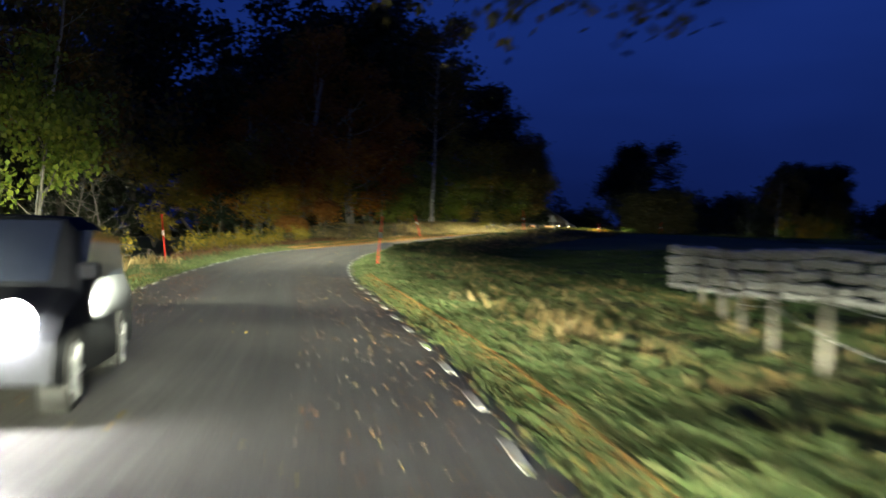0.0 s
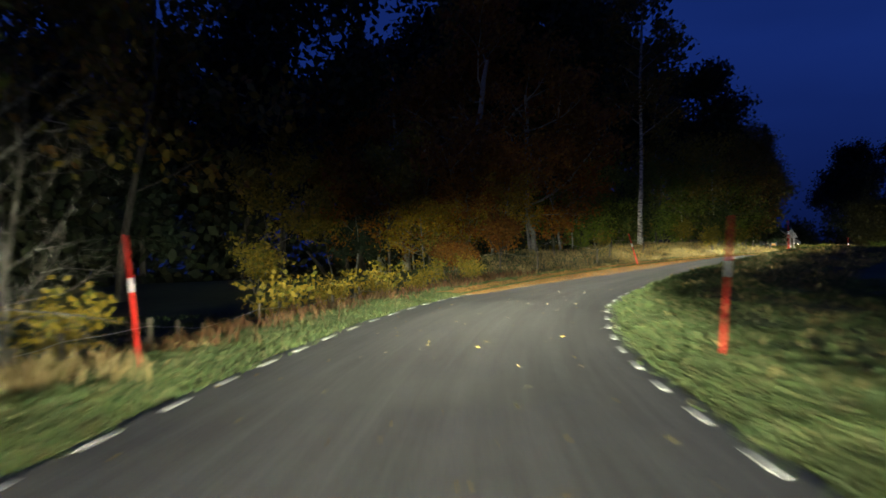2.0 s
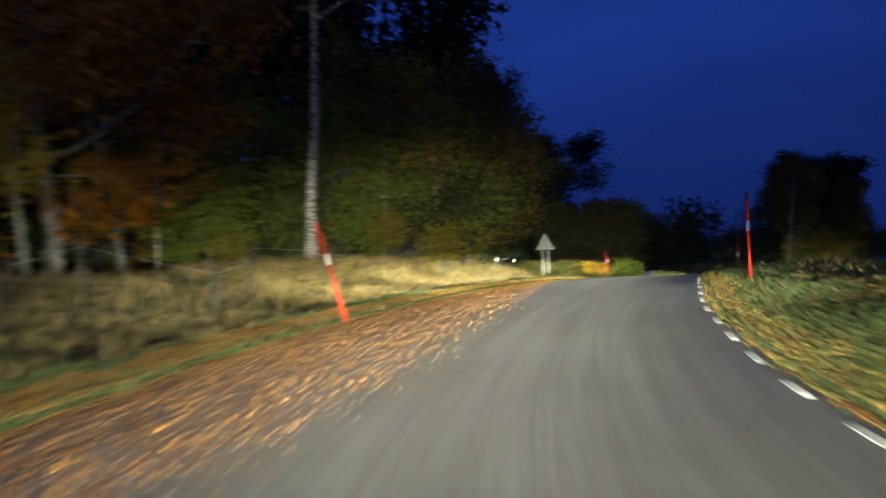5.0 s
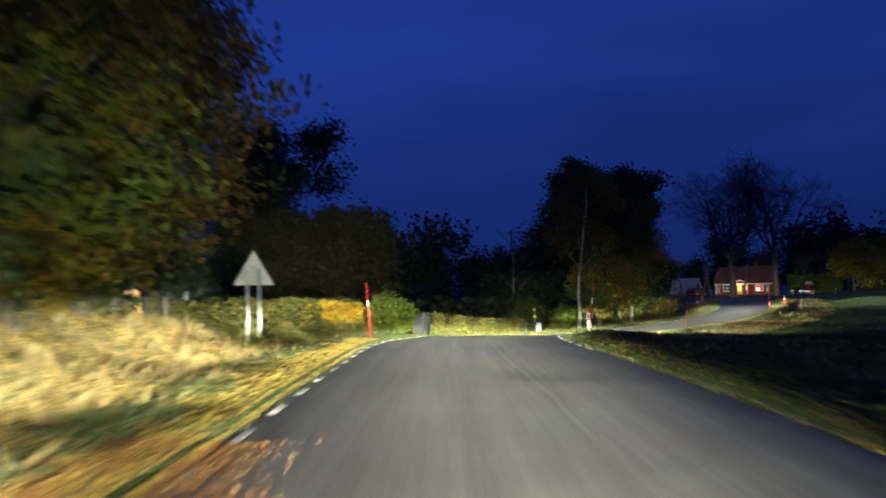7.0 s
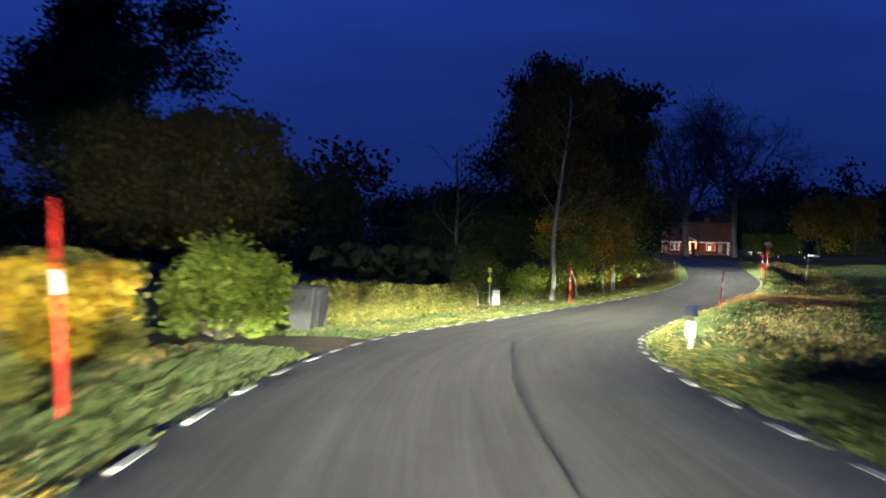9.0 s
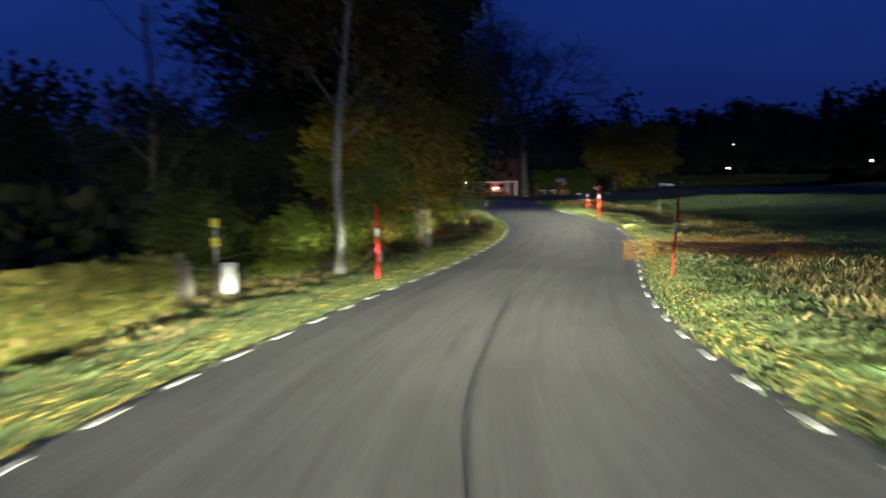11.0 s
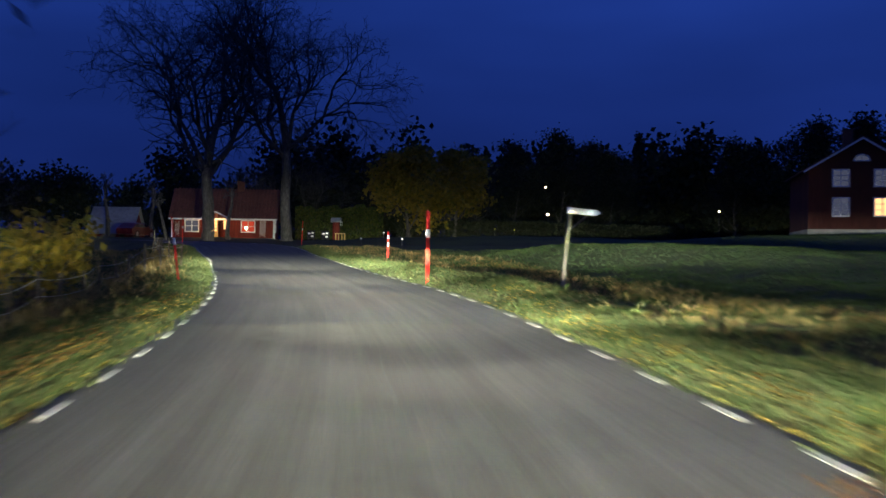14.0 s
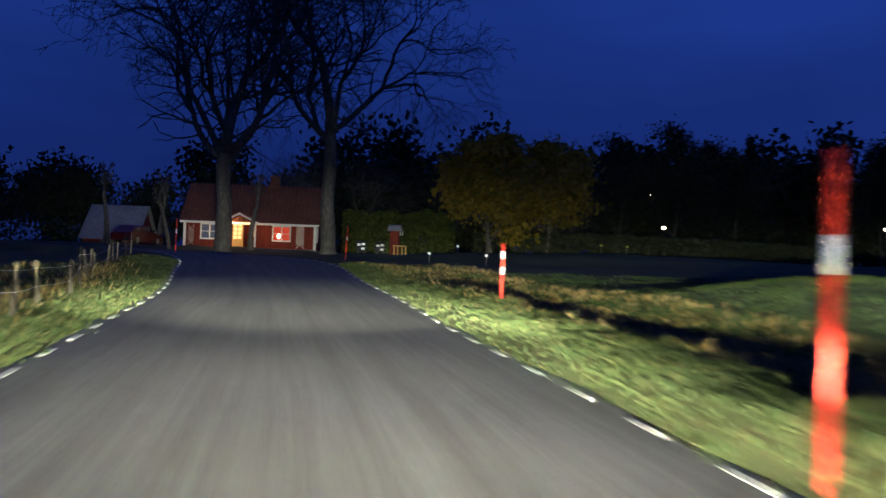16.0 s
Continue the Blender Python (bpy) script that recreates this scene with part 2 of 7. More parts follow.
# ---- materials ----
def material(name, colours, scale=6.0, rough=0.8, bump=0.2, metal=0.0, vary="noise", big=0.25, fine=0.0, stretch_by=(1, 1, 1), spec=0.3, trans=0.0):
    """colours: list of rgb. vary: noise, island (each loose piece its own) or object."""
    m = bpy.data.materials.new(name)
    m.use_nodes = True
    n, l = m.node_tree.nodes, m.node_tree.links
    b = n["Principled BSDF"]
    b.inputs["Roughness"].default_value, b.inputs["Metallic"].default_value = rough, metal
    b.inputs["Specular IOR Level"].default_value = spec
    co = n.new("ShaderNodeTexCoord")
    mp = n.new("ShaderNodeMapping")
    mp.inputs["Scale"].default_value = stretch_by
    l.new(co.outputs["Object"], mp.inputs["Vector"])
    tx = n.new("ShaderNodeTexNoise")
    tx.inputs["Scale"].default_value, tx.inputs["Detail"].default_value, tx.inputs["Roughness"].default_value = scale, 6.0, 0.65
    l.new(mp.outputs[0], tx.inputs["Vector"])
    big_tx = n.new("ShaderNodeTexNoise")
    big_tx.inputs["Scale"].default_value, big_tx.inputs["Detail"].default_value = scale * 0.09, 2.0
    l.new(mp.outputs[0], big_tx.inputs["Vector"])
    rp = n.new("ShaderNodeValToRGB")
    els = rp.color_ramp.elements
    lo, hi = (0.3, 0.7) if vary == "noise" else (0.0, 1.0)
    for k, c in enumerate(colours):
        p = lo + (hi - lo) * k / max(1, len(colours) - 1)
        el = els[k] if k < 2 else els.new(p)
        el.position, el.color = p, (*c, 1)
    if vary == "island":
        g = n.new("ShaderNodeNewGeometry")
        l.new(g.outputs["Random Per Island"], rp.inputs[0])
    elif vary == "object":
        g = n.new("ShaderNodeObjectInfo")
        l.new(g.outputs["Random"], rp.inputs[0])
    else:
        l.new(tx.outputs["Fac"], rp.inputs[0])
    mr = n.new("ShaderNodeMapRange")
    mr.inputs["From Min"].default_value, mr.inputs["From Max"].default_value = 0.3, 0.7
    mr.inputs["To Min"].default_value, mr.inputs["To Max"].default_value = 1 - big, 1 + big
    l.new(big_tx.outputs["Fac"], mr.inputs["Value"])
    sc = n.new("ShaderNodeVectorMath")
    sc.operation = "SCALE"
    l.new(rp.outputs[0], sc.inputs[0])
    l.new(mr.outputs[0], sc.inputs["Scale"])
    l.new(sc.outputs[0], b.inputs["Base Color"])
    if bump:
        bp = n.new("ShaderNodeBump")
        bp.inputs["Strength"].default_value, bp.inputs["Distance"].default_value = bump, 0.02
        l.new(tx.outputs["Fac"], bp.inputs["Height"])
        l.new(bp.outputs[0], b.inputs["Normal"])
    if trans:
        tr = n.new("ShaderNodeBsdfTranslucent")
        mx = n.new("ShaderNodeMixShader")
        mx.inputs[0].default_value = trans
        l.new(sc.outputs[0], tr.inputs["Color"])
        l.new(b.outputs[0], mx.inputs[1])
        l.new(tr.outputs[0], mx.inputs[2])
        l.new(mx.outputs[0], n["Material Output"].inputs["Surface"])
    return m


def glow(name, colour, strength):
    m = bpy.data.materials.new(name)
    m.use_nodes = True
    b = m.node_tree.nodes["Principled BSDF"]
    b.inputs["Base Color"].default_value = (*[0.06 * min(1, c) for c in colour], 1)
    b.inputs["Roughness"].default_value = 0.15
    b.inputs["Emission Color"].default_value = (*colour, 1)
    b.inputs["Emission Strength"].default_value = strength
    return m


ASPHALT = material("asphalt", [(0.075, 0.075, 0.074), (0.105, 0.103, 0.098), (0.15, 0.145, 0.135)], 60, 0.8, 0.16, big=0.06)


def add_streaks(m):
    """Tyre-worn streaks along the lane, by the road's own coordinates (across, along)."""
    n, l = m.node_tree.nodes, m.node_tree.links
    b = n["Principled BSDF"]
    base = b.inputs["Base Color"].links[0].from_socket
    co = n.new("ShaderNodeTexCoord")
    out = base
    for scale, across, along, lo, hi in ((1.0, 3.2, 0.07, 0.80, 1.20), (1.0, 0.9, 0.22, 0.88, 1.12), (1.0, 14.0, 0.25, 0.90, 1.10)):
        mp = n.new("ShaderNodeMapping")
        mp.inputs["Scale"].default_value = (across, along, 1.0)
        tx = n.new("ShaderNodeTexNoise")
        tx.inputs["Scale"].default_value, tx.inputs["Detail"].default_value = scale, 4.0
        mr = n.new("ShaderNodeMapRange")
        mr.inputs["From Min"].default_value, mr.inputs["From Max"].default_value = 0.3, 0.7
        mr.inputs["To Min"].default_value, mr.inputs["To Max"].default_value = lo, hi
        sc = n.new("ShaderNodeVectorMath")
        sc.operation = "SCALE"
        l.new(co.outputs["UV"], mp.inputs["Vector"])
        l.new(mp.outputs[0], tx.inputs["Vector"])
        l.new(tx.outputs["Fac"], mr.inputs["Value"])
        l.new(out, sc.inputs[0])
        l.new(mr.outputs[0], sc.inputs["Scale"])
        out = sc.outputs[0]
    l.new(out, b.inputs["Base Color"])


add_streaks(ASPHALT)
TAR = material("tar_joint", [(0.062, 0.062, 0.062), (0.088, 0.087, 0.085)], 30, 0.6, 0.2)
LINE = material("road_paint", [(0.20, 0.20, 0.19), (0.44, 0.44, 0.42), (0.56, 0.56, 0.54)], 14, 0.7, 0.2)
SOIL = material("meadow_soil", [(0.032, 0.046, 0.016), (0.045, 0.066, 0.020), (0.065, 0.070, 0.028)], 2.2, 0.95, 0.5, big=0.35)
VERGE = material("verge_turf", [(0.030, 0.045, 0.012), (0.050, 0.060, 0.018), (0.085, 0.062, 0.028)], 5.0, 0.95, 0.6, big=0.4)
GRASS = material("green_grass", [(0.029, 0.048, 0.016), (0.045, 0.070, 0.022), (0.070, 0.094, 0.032), (0.110, 0.102, 0.045)], 8, 0.75, 0, vary="island", big=0.35, trans=0.25)
MEADOW = material("meadow_grass", [(0.028, 0.056, 0.017), (0.040, 0.074, 0.021), (0.060, 0.078, 0.027)], 8, 0.8, 0, vary="island", big=0.3, trans=0.2)
STRAW = material("dry_grass", [(0.16, 0.11, 0.04), (0.22, 0.16, 0.07), (0.30, 0.23, 0.11), (0.12, 0.10, 0.03)], 8, 0.85, 0, vary="island", big=0.3, trans=0.2)
BRACKEN = material("withered_bracken", [(0.07, 0.032, 0.016), (0.11, 0.052, 0.024), (0.15, 0.085, 0.035), (0.05, 0.040, 0.016)], 8, 0.85, 0, vary="island", big=0.3, trans=0.2)
FALLEN = material("fallen_leaves", [(0.15, 0.052, 0.015), (0.21, 0.082, 0.018), (0.26, 0.13, 0.03), (0.11, 0.042, 0.016), (0.32, 0.21, 0.045)], 8, 0.8, 0, vary="island", big=0.2)
FALLEN_YELLOW = material("fallen_yellow_leaves", [(0.34, 0.22, 0.035), (0.42, 0.30, 0.05), (0.28, 0.15, 0.03), (0.46, 0.36, 0.10)], 8, 0.8, 0, vary="island", big=0.2)
LEAF_GREEN = material("green_leaves", [(0.025, 0.045, 0.010), (0.045, 0.075, 0.014), (0.075, 0.095, 0.018), (0.11, 0.11, 0.02)], 8, 0.6, 0, vary="island", trans=0.3)
LEAF_YELLOW = material("yellow_autumn_leaves", [(0.14, 0.12, 0.015), (0.24, 0.18, 0.02), (0.30, 0.21, 0.025), (0.09, 0.11, 0.018)], 8, 0.6, 0, vary="island", trans=0.3)
LEAF_LIME = material("lime_autumn_leaves", [(0.09, 0.14, 0.018), (0.14, 0.19, 0.025), (0.20, 0.22, 0.03), (0.06, 0.10, 0.015)], 8, 0.6, 0, vary="island", trans=0.3)
LEAF_RUST = material("rust_autumn_leaves", [(0.16, 0.055, 0.010), (0.22, 0.085, 0.012), (0.28, 0.14, 0.018), (0.11, 0.045, 0.010)], 8, 0.65, 0, vary="island", trans=0.3)
LEAF_MIX = material("mixed_autumn_leaves", [(0.05, 0.065, 0.012), (0.12, 0.10, 0.016), (0.20, 0.12, 0.016), (0.07, 0.075, 0.014), (0.16, 0.07, 0.012)], 8, 0.65, 0, vary="island", trans=0.3)
LEAF_OLIVE = material("dull_olive_leaves", [(0.03, 0.034, 0.010), (0.05, 0.048, 0.012), (0.07, 0.058, 0.014)], 8, 0.7, 0, vary="island", trans=0.25)
# Brighter copy of the rust leaves: beam light on low boughs, as colour.
LEAF_RUST_LIT = material("lit_rust_autumn_leaves", [(0.30, 0.10, 0.012), (0.40, 0.15, 0.015), (0.46, 0.22, 0.02), (0.22, 0.07, 0.012)], 8, 0.6, 0, vary="island", trans=0.35)
LEAF_GOLD = material("golden_autumn_leaves", [(0.40, 0.25, 0.016), (0.48, 0.32, 0.022), (0.28, 0.22, 0.02), (0.42, 0.18, 0.014)], 8, 0.6, 0, vary="island", trans=0.3)
# Near-black leaves: the woods' lack of light is put into the colour.
LEAF_UNLIT = material("unlit_foliage", [(0.012, 0.020, 0.008), (0.020, 0.028, 0.010), (0.030, 0.030, 0.012)], 8, 0.8, 0, vary="island")
NEEDLE = material("conifer_needles", [(0.010, 0.020, 0.009), (0.018, 0.032, 0.013), (0.026, 0.036, 0.014)], 8, 0.75, 0, vary="island")
HEDGE = material("hedge_leaves", [(0.05, 0.075, 0.015), (0.09, 0.10, 0.02), (0.15, 0.14, 0.03), (0.18, 0.13, 0.04)], 8, 0.65, 0, vary="island", trans=0.25)
BARK = material("grey_bark", [(0.05, 0.045, 0.038), (0.10, 0.092, 0.08), (0.17, 0.16, 0.14)], 9, 0.9, 0.7, stretch_by=(1, 1, 0.35))
BARK_PALE = material("pale_grey_bark", [(0.12, 0.115, 0.10), (0.25, 0.24, 0.22), (0.36, 0.35, 0.32)], 7, 0.85, 0.5, stretch_by=(1, 1, 1.6))
BARK_DARK = material("dark_bark", [(0.03, 0.027, 0.022), (0.06, 0.054, 0.045), (0.10, 0.09, 0.075)], 9, 0.92, 0.7, stretch_by=(1, 1, 0.3))
BIRCH = material("birch_bark", [(0.03, 0.03, 0.03), (0.12, 0.11, 0.10), (0.50, 0.48, 0.44), (0.58, 0.56, 0.52)], 5, 0.75, 0.3, stretch_by=(1, 1, 2.6))
WOOD = material("weathered_wood", [(0.10, 0.09, 0.075), (0.17, 0.155, 0.13), (0.25, 0.23, 0.20)], 14, 0.9, 0.5, stretch_by=(1, 1, 0.2))
# Weathered wood darkened in colour to offset spots that overlight the posts.
POST_WOOD = material("darkened_weathered_wood", [(0.05, 0.044, 0.034), (0.09, 0.08, 0.062), (0.14, 0.125, 0.10)], 14, 0.9, 0.5, stretch_by=(1, 1, 0.2))
RED_PLASTIC = material("red_pole_paint", [(0.58, 0.030, 0.022), (0.70, 0.042, 0.030), (0.72, 0.050, 0.036)], 70, 0.7, 0.25, big=0.06, stretch_by=(1, 1, 0.02), spec=0.15)
REFLECT = material("white_reflective_film", [(0.84, 0.84, 0.85), (0.90, 0.90, 0.90)], 60, 0.35, 0.15, big=0.02, stretch_by=(1, 1, 0.02))
YELLOW_FILM = material("yellow_reflective_film", [(0.55, 0.50, 0.06), (0.65, 0.58, 0.08)], 20, 0.4, 0.05)
GALV = material("galvanised_steel", [(0.30, 0.31, 0.31), (0.42, 0.43, 0.42), (0.50, 0.51, 0.50)], 9, 0.5, 0.08, metal=0.35)
WHITE = material("white_paint", [(0.62, 0.62, 0.60), (0.76, 0.76, 0.74), (0.80, 0.80, 0.78)], 6, 0.6, 0.1, big=0.08)
# Darker copy of the red boards: the farmhouse's shade is put into its colour.
FALU_SHADED = material("shaded_red_boards", [(0.035, 0.010, 0.009), (0.050, 0.014, 0.012), (0.065, 0.020, 0.016)], 7, 0.95, 0.3, stretch_by=(1, 1, 0.12))
FALU = material("falu_red_boards", [(0.11, 0.019, 0.014), (0.15, 0.026, 0.018), (0.19, 0.036, 0.025)], 7, 0.9, 0.3, stretch_by=(1, 1, 0.12))
TILE = material("red_roof_tiles", [(0.10, 0.040, 0.028), (0.16, 0.06, 0.04), (0.20, 0.085, 0.055)], 5, 0.85, 0.4)
ROOF_GREY = material("grey_sheet_roof", [(0.16, 0.17, 0.18), (0.22, 0.23, 0.24), (0.27, 0.28, 0.29)], 3, 0.6, 0.15)
DARK_PLASTIC = material("dark_grey_plastic", [(0.012, 0.013, 0.017), (0.020, 0.021, 0.026)], 12, 0.6, 0.06, spec=0.3)
RUBBER = material("black_rubber", [(0.015, 0.015, 0.015), (0.03, 0.03, 0.03)], 20, 0.8, 0.2)
STONE = material("lichen_stone", [(0.16, 0.16, 0.155), (0.32, 0.32, 0.31), (0.50, 0.51, 0.50)], 5, 0.9, 0.6, big=0.3)
PINE_DOOR = material("yellow_pine", [(0.42, 0.26, 0.09), (0.52, 0.34, 0.13)], 8, 0.6, 0.15, stretch_by=(1, 1, 0.2))
CAR_PAINT = material("dark_car_paint", [(0.010, 0.011, 0.013), (0.016, 0.017, 0.019)], 4, 0.75, 0.0, spec=0.08)
CAR_RED = material("red_car_paint", [(0.05, 0.006, 0.005), (0.07, 0.008, 0.006)], 4, 0.3, 0.02, spec=0.6)
ALLOY = material("alloy_rim", [(0.30, 0.31, 0.32), (0.38, 0.39, 0.40)], 12, 0.4, 0.03, metal=0.8)
GLASS = material("dark_window_glass", [(0.012, 0.016, 0.024), (0.02, 0.024, 0.032)], 3, 0.06, 0, spec=0.8)
CONCRETE = material("grey_concrete", [(0.20, 0.20, 0.19), (0.28, 0.275, 0.26)], 12, 0.9, 0.4)
GRAVEL = material("driveway_gravel", [(0.05, 0.038, 0.024), (0.09, 0.065, 0.04), (0.13, 0.095, 0.06)], 30, 0.95, 0.6)
LIT_WARM = glow("warm_lamp_light", (1.0, 0.68, 0.36), 60.0)
LIT_WINDOW = glow("warm_lit_room", (1.0, 0.55, 0.22), 1.6)
LIT_RED = glow("red_curtain_light", (0.9, 0.10, 0.05), 0.5)
# Faint blue emission in the panes themselves.
LIT_DIM = glow("faint_blue_pane", (0.45, 0.50, 0.75), 0.10)
LIT_CAR = glow("car_headlamp_light", (1.0, 0.98, 0.95), 260.0)


# ---- mesh helpers ----
def npmesh(name, verts, faces, mat=None, smooth=False):
    verts, faces = np.asarray(verts, np.float32), np.asarray(faces, np.int32)
    me = bpy.data.meshes.new(name)
    me.vertices.add(len(verts))
    me.vertices.foreach_set("co", verts.ravel())
    me.loops.add(faces.size)
    me.loops.foreach_set("vertex_index", faces.ravel())
    me.polygons.add(len(faces))
    me.polygons.foreach_set("loop_start", np.arange(0, faces.size, faces.shape[1], dtype=np.int32))
    me.update(calc_edges=True)
    if smooth:
        me.polygons.foreach_set("use_smooth", np.ones(len(faces), bool))
    if mat:
        me.materials.append(mat)
    return me


def from_bm(name, bm, mat, smooth=False):
    bmesh.ops.recalc_face_normals(bm, faces=bm.faces)
    me = bpy.data.meshes.new(name)
    bm.to_mesh(me)
    bm.free()
    me.materials.append(mat)
    if smooth:
        for p in me.polygons:
            p.use_smooth = True
    return me


def part(name, data, mat, parent=None, label="", smooth=False):
    """Links a bmesh or a mesh as one object under a thing or part."""
    me = from_bm(name, data, mat, smooth) if isinstance(data, bmesh.types.BMesh) else data
    ob = new(name, me)
    ob.parent = parent
    if label:
        ob["label"] = label
    return ob


def thing(name, x, y, z, yaw=0.0, label="", category="", group="", kind="", rx=0.0, ry=0.0):
    ob = new(name)
    ob.empty_display_size = 0.2
    ob.matrix_world = pose(x, y, z, rx, ry, yaw)
    return tagged(ob, label, category, group, kind)


def box(x0, y0, z0, x1, y1, z1, bevel=0.0, bm=None):
    bm = bm or bmesh.new()
    r = bmesh.ops.create_cube(bm, size=1.0)
    bmesh.ops.scale(bm, vec=(x1 - x0, y1 - y0, z1 - z0), verts=r["verts"])
    bmesh.ops.translate(bm, vec=((x0 + x1) / 2, (y0 + y1) / 2, (z0 + z1) / 2), verts=r["verts"])
    if bevel:
        edges = list({e for v in r["verts"] for e in v.link_edges})
        bmesh.ops.bevel(bm, geom=edges, offset=bevel, segments=2, affect="EDGES", profile=0.5)
    return bm


def tube(p0, p1, r0, r1, k=10, bm=None):
    """A closed tapered tube from p0 to p1."""
    bm = bm or bmesh.new()
    p0, p1 = Vector(p0), Vector(p1)
    q = (p1 - p0).to_track_quat("Z", "Y").to_matrix()
    a = [bm.verts.new(p0 + q @ Vector((r0 * math.cos(t), r0 * math.sin(t), 0))) for t in (2 * math.pi * i / k for i in range(k))]
    b = [bm.verts.new(p1 + q @ Vector((r1 * math.cos(t), r1 * math.sin(t), 0))) for t in (2 * math.pi * i / k for i in range(k))]
    for i in range(k):
        bm.faces.new((a[i], a[(i + 1) % k], b[(i + 1) % k], b[i]))
    bm.faces.new(a[::-1])
    bm.faces.new(b)
    return bm


def lathe(rings, k=16, bm=None):
    """A turned solid from (radius, height) rings."""
    bm = bm or bmesh.new()
    loops = [[bm.verts.new((r * math.cos(2 * math.pi * i / k), r * math.sin(2 * math.pi * i / k), z)) for i in range(k)] for r, z in rings]
    for a, b in zip(loops, loops[1:]):
        for i in range(k):
            bm.faces.new((a[i], a[(i + 1) % k], b[(i + 1) % k], b[i]))
    bm.faces.new(loops[0][::-1])
    bm.faces.new(loops[-1])
    return bm


def prism(poly, y0, y1, bm=None):
    """A solid from an outline in x, z between two depths."""
    bm = bm or bmesh.new()
    a = [bm.verts.new((x, y0, z)) for x, z in poly]
    b = [bm.verts.new((x, y1, z)) for x, z in poly]
    n = len(poly)
    for i in range(n):
        bm.faces.new((a[i], a[(i + 1) % n], b[(i + 1) % n], b[i]))
    bm.faces.new(a)
    bm.faces.new(b[::-1])
    return bm


# ---- plants ----
def quads(points, size, rng, upright=0.0, aspect=1.5, spread=0.5):
    """A small pointed leaf at each point, turned at random; arrays of corners and faces."""
    n = len(points)
    a = rng.normal(size=(n, 3))
    a[:, 2] = a[:, 2] * (1 - upright) + upright * 1.5
    a /= np.linalg.norm(a, axis=1, keepdims=True)
    b = np.cross(a, rng.normal(size=(n, 3)))
    b /= np.linalg.norm(b, axis=1, keepdims=True) + 1e-9
    sz = size * (1 - spread / 2 + spread * rng.random((n, 1)))
    u, v = a * sz * aspect / 2, b * sz / 2
    verts = np.stack([points - u, points + v - 0.15 * u, points + u, points - v - 0.15 * u], 1).reshape(-1, 3)
    return verts, np.arange(4 * n).reshape(-1, 4)


def tubes(segs, k_of):
    """Open tapered tubes for many segments (x0 y0 z0 x1 y1 z1 r0 r1)."""
    segs = np.asarray(segs, float)
    vs, fs, base = [], [], 0
    ks = np.array([k_of(r) for r in segs[:, 6]])
    for k in sorted(set(ks)):
        g = segs[ks == k]
        d = g[:, 3:6] - g[:, :3]
        d /= np.linalg.norm(d, axis=1, keepdims=True) + 1e-9
        ref = np.where(np.abs(d[:, 2:3]) > 0.9, [[1.0, 0, 0]], [[0, 0, 1.0]])
        u = np.cross(d, ref)
        u /= np.linalg.norm(u, axis=1, keepdims=True)
        v = np.cross(d, u)
        t = 2 * np.pi * np.arange(k) / k
        ring = np.cos(t)[None, :, None] * u[:, None] + np.sin(t)[None, :, None] * v[:, None]
        lo = g[:, None, :3] + ring * g[:, None, 6:7]
        hi = g[:, None, 3:6] + ring * g[:, None, 7:8]
        vs.append(np.concatenate([lo, hi], 1).reshape(-1, 3))
        i = np.arange(k)
        f = np.stack([i, (i + 1) % k, k + (i + 1) % k, k + i], 1)
        fs.append((base + 2 * k * np.arange(len(g))[:, None, None] + f[None]).reshape(-1, 4))
        base += 2 * k * len(g)
    return np.concatenate(vs), np.concatenate(fs)


def grow(rng, height, radius, plan, droop=0.0, wander=0.16, lean=(0.0, 0.0), stout=0.42):
    """A branching skeleton. plan: per level (children, share of length, opening in degrees, first place along the parent)."""
    segs, tips = [], []

    def limb(p, d, length, r, level):
        steps = max(2, int(round((9, 6, 4, 3, 2, 2)[min(level, 5)])))
        pts = [p.copy()]
        dirs = []
        for i in range(steps):
            up = 0.10 if level else 0.05
            d = d + rng.normal(size=3) * wander * (0.5 if level == 0 else 1.0) + np.array([0, 0, up - droop * level * 0.25])
            d = d / np.linalg.norm(d)
            q = pts[-1] + d * length / steps
            f0, f1 = i / steps, (i + 1) / steps
            end = 0.35 if level < len(plan) else 0.2
            segs.append((*pts[-1], *q, r * (1 - (1 - end) * f0), r * (1 - (1 - end) * f1) * 0.99))
            pts.append(q)
            dirs.append(d)
        if level >= len(plan):
            tips.extend(pts[1:])
            return
        n, share, opening, first = plan[level]
        for c in range(n):
            f = first + (1 - first) * (c + rng.random()) / n
            i = min(steps - 1, int(f * steps))
            q = pts[i] + (pts[i + 1] - pts[i]) * (f * steps - i)
            side = np.cross(dirs[i], rng.normal(size=3))
            side /= np.linalg.norm(side)
            a = radians(opening) * (0.75 + 0.5 * rng.random())
            nd = dirs[i] * math.cos(a) + side * math.sin(a)
            taper = 1 - 0.65 * f
            limb(q, nd, length * share * (1.15 - 0.55 * f) * (0.8 + 0.4 * rng.random()), r * taper * (stout if level == 0 else 0.55), level + 1)
        if level == 0:
            tips.append(pts[-1])

    limb(np.zeros(3), np.array([lean[0], lean[1], 1.0]), height, radius, 0)
    return np.array(segs), np.array(tips)


def wood_sides(r):
    return 9 if r > 0.15 else 6 if r > 0.05 else 4 if r > 0.015 else 3


TREES = {}


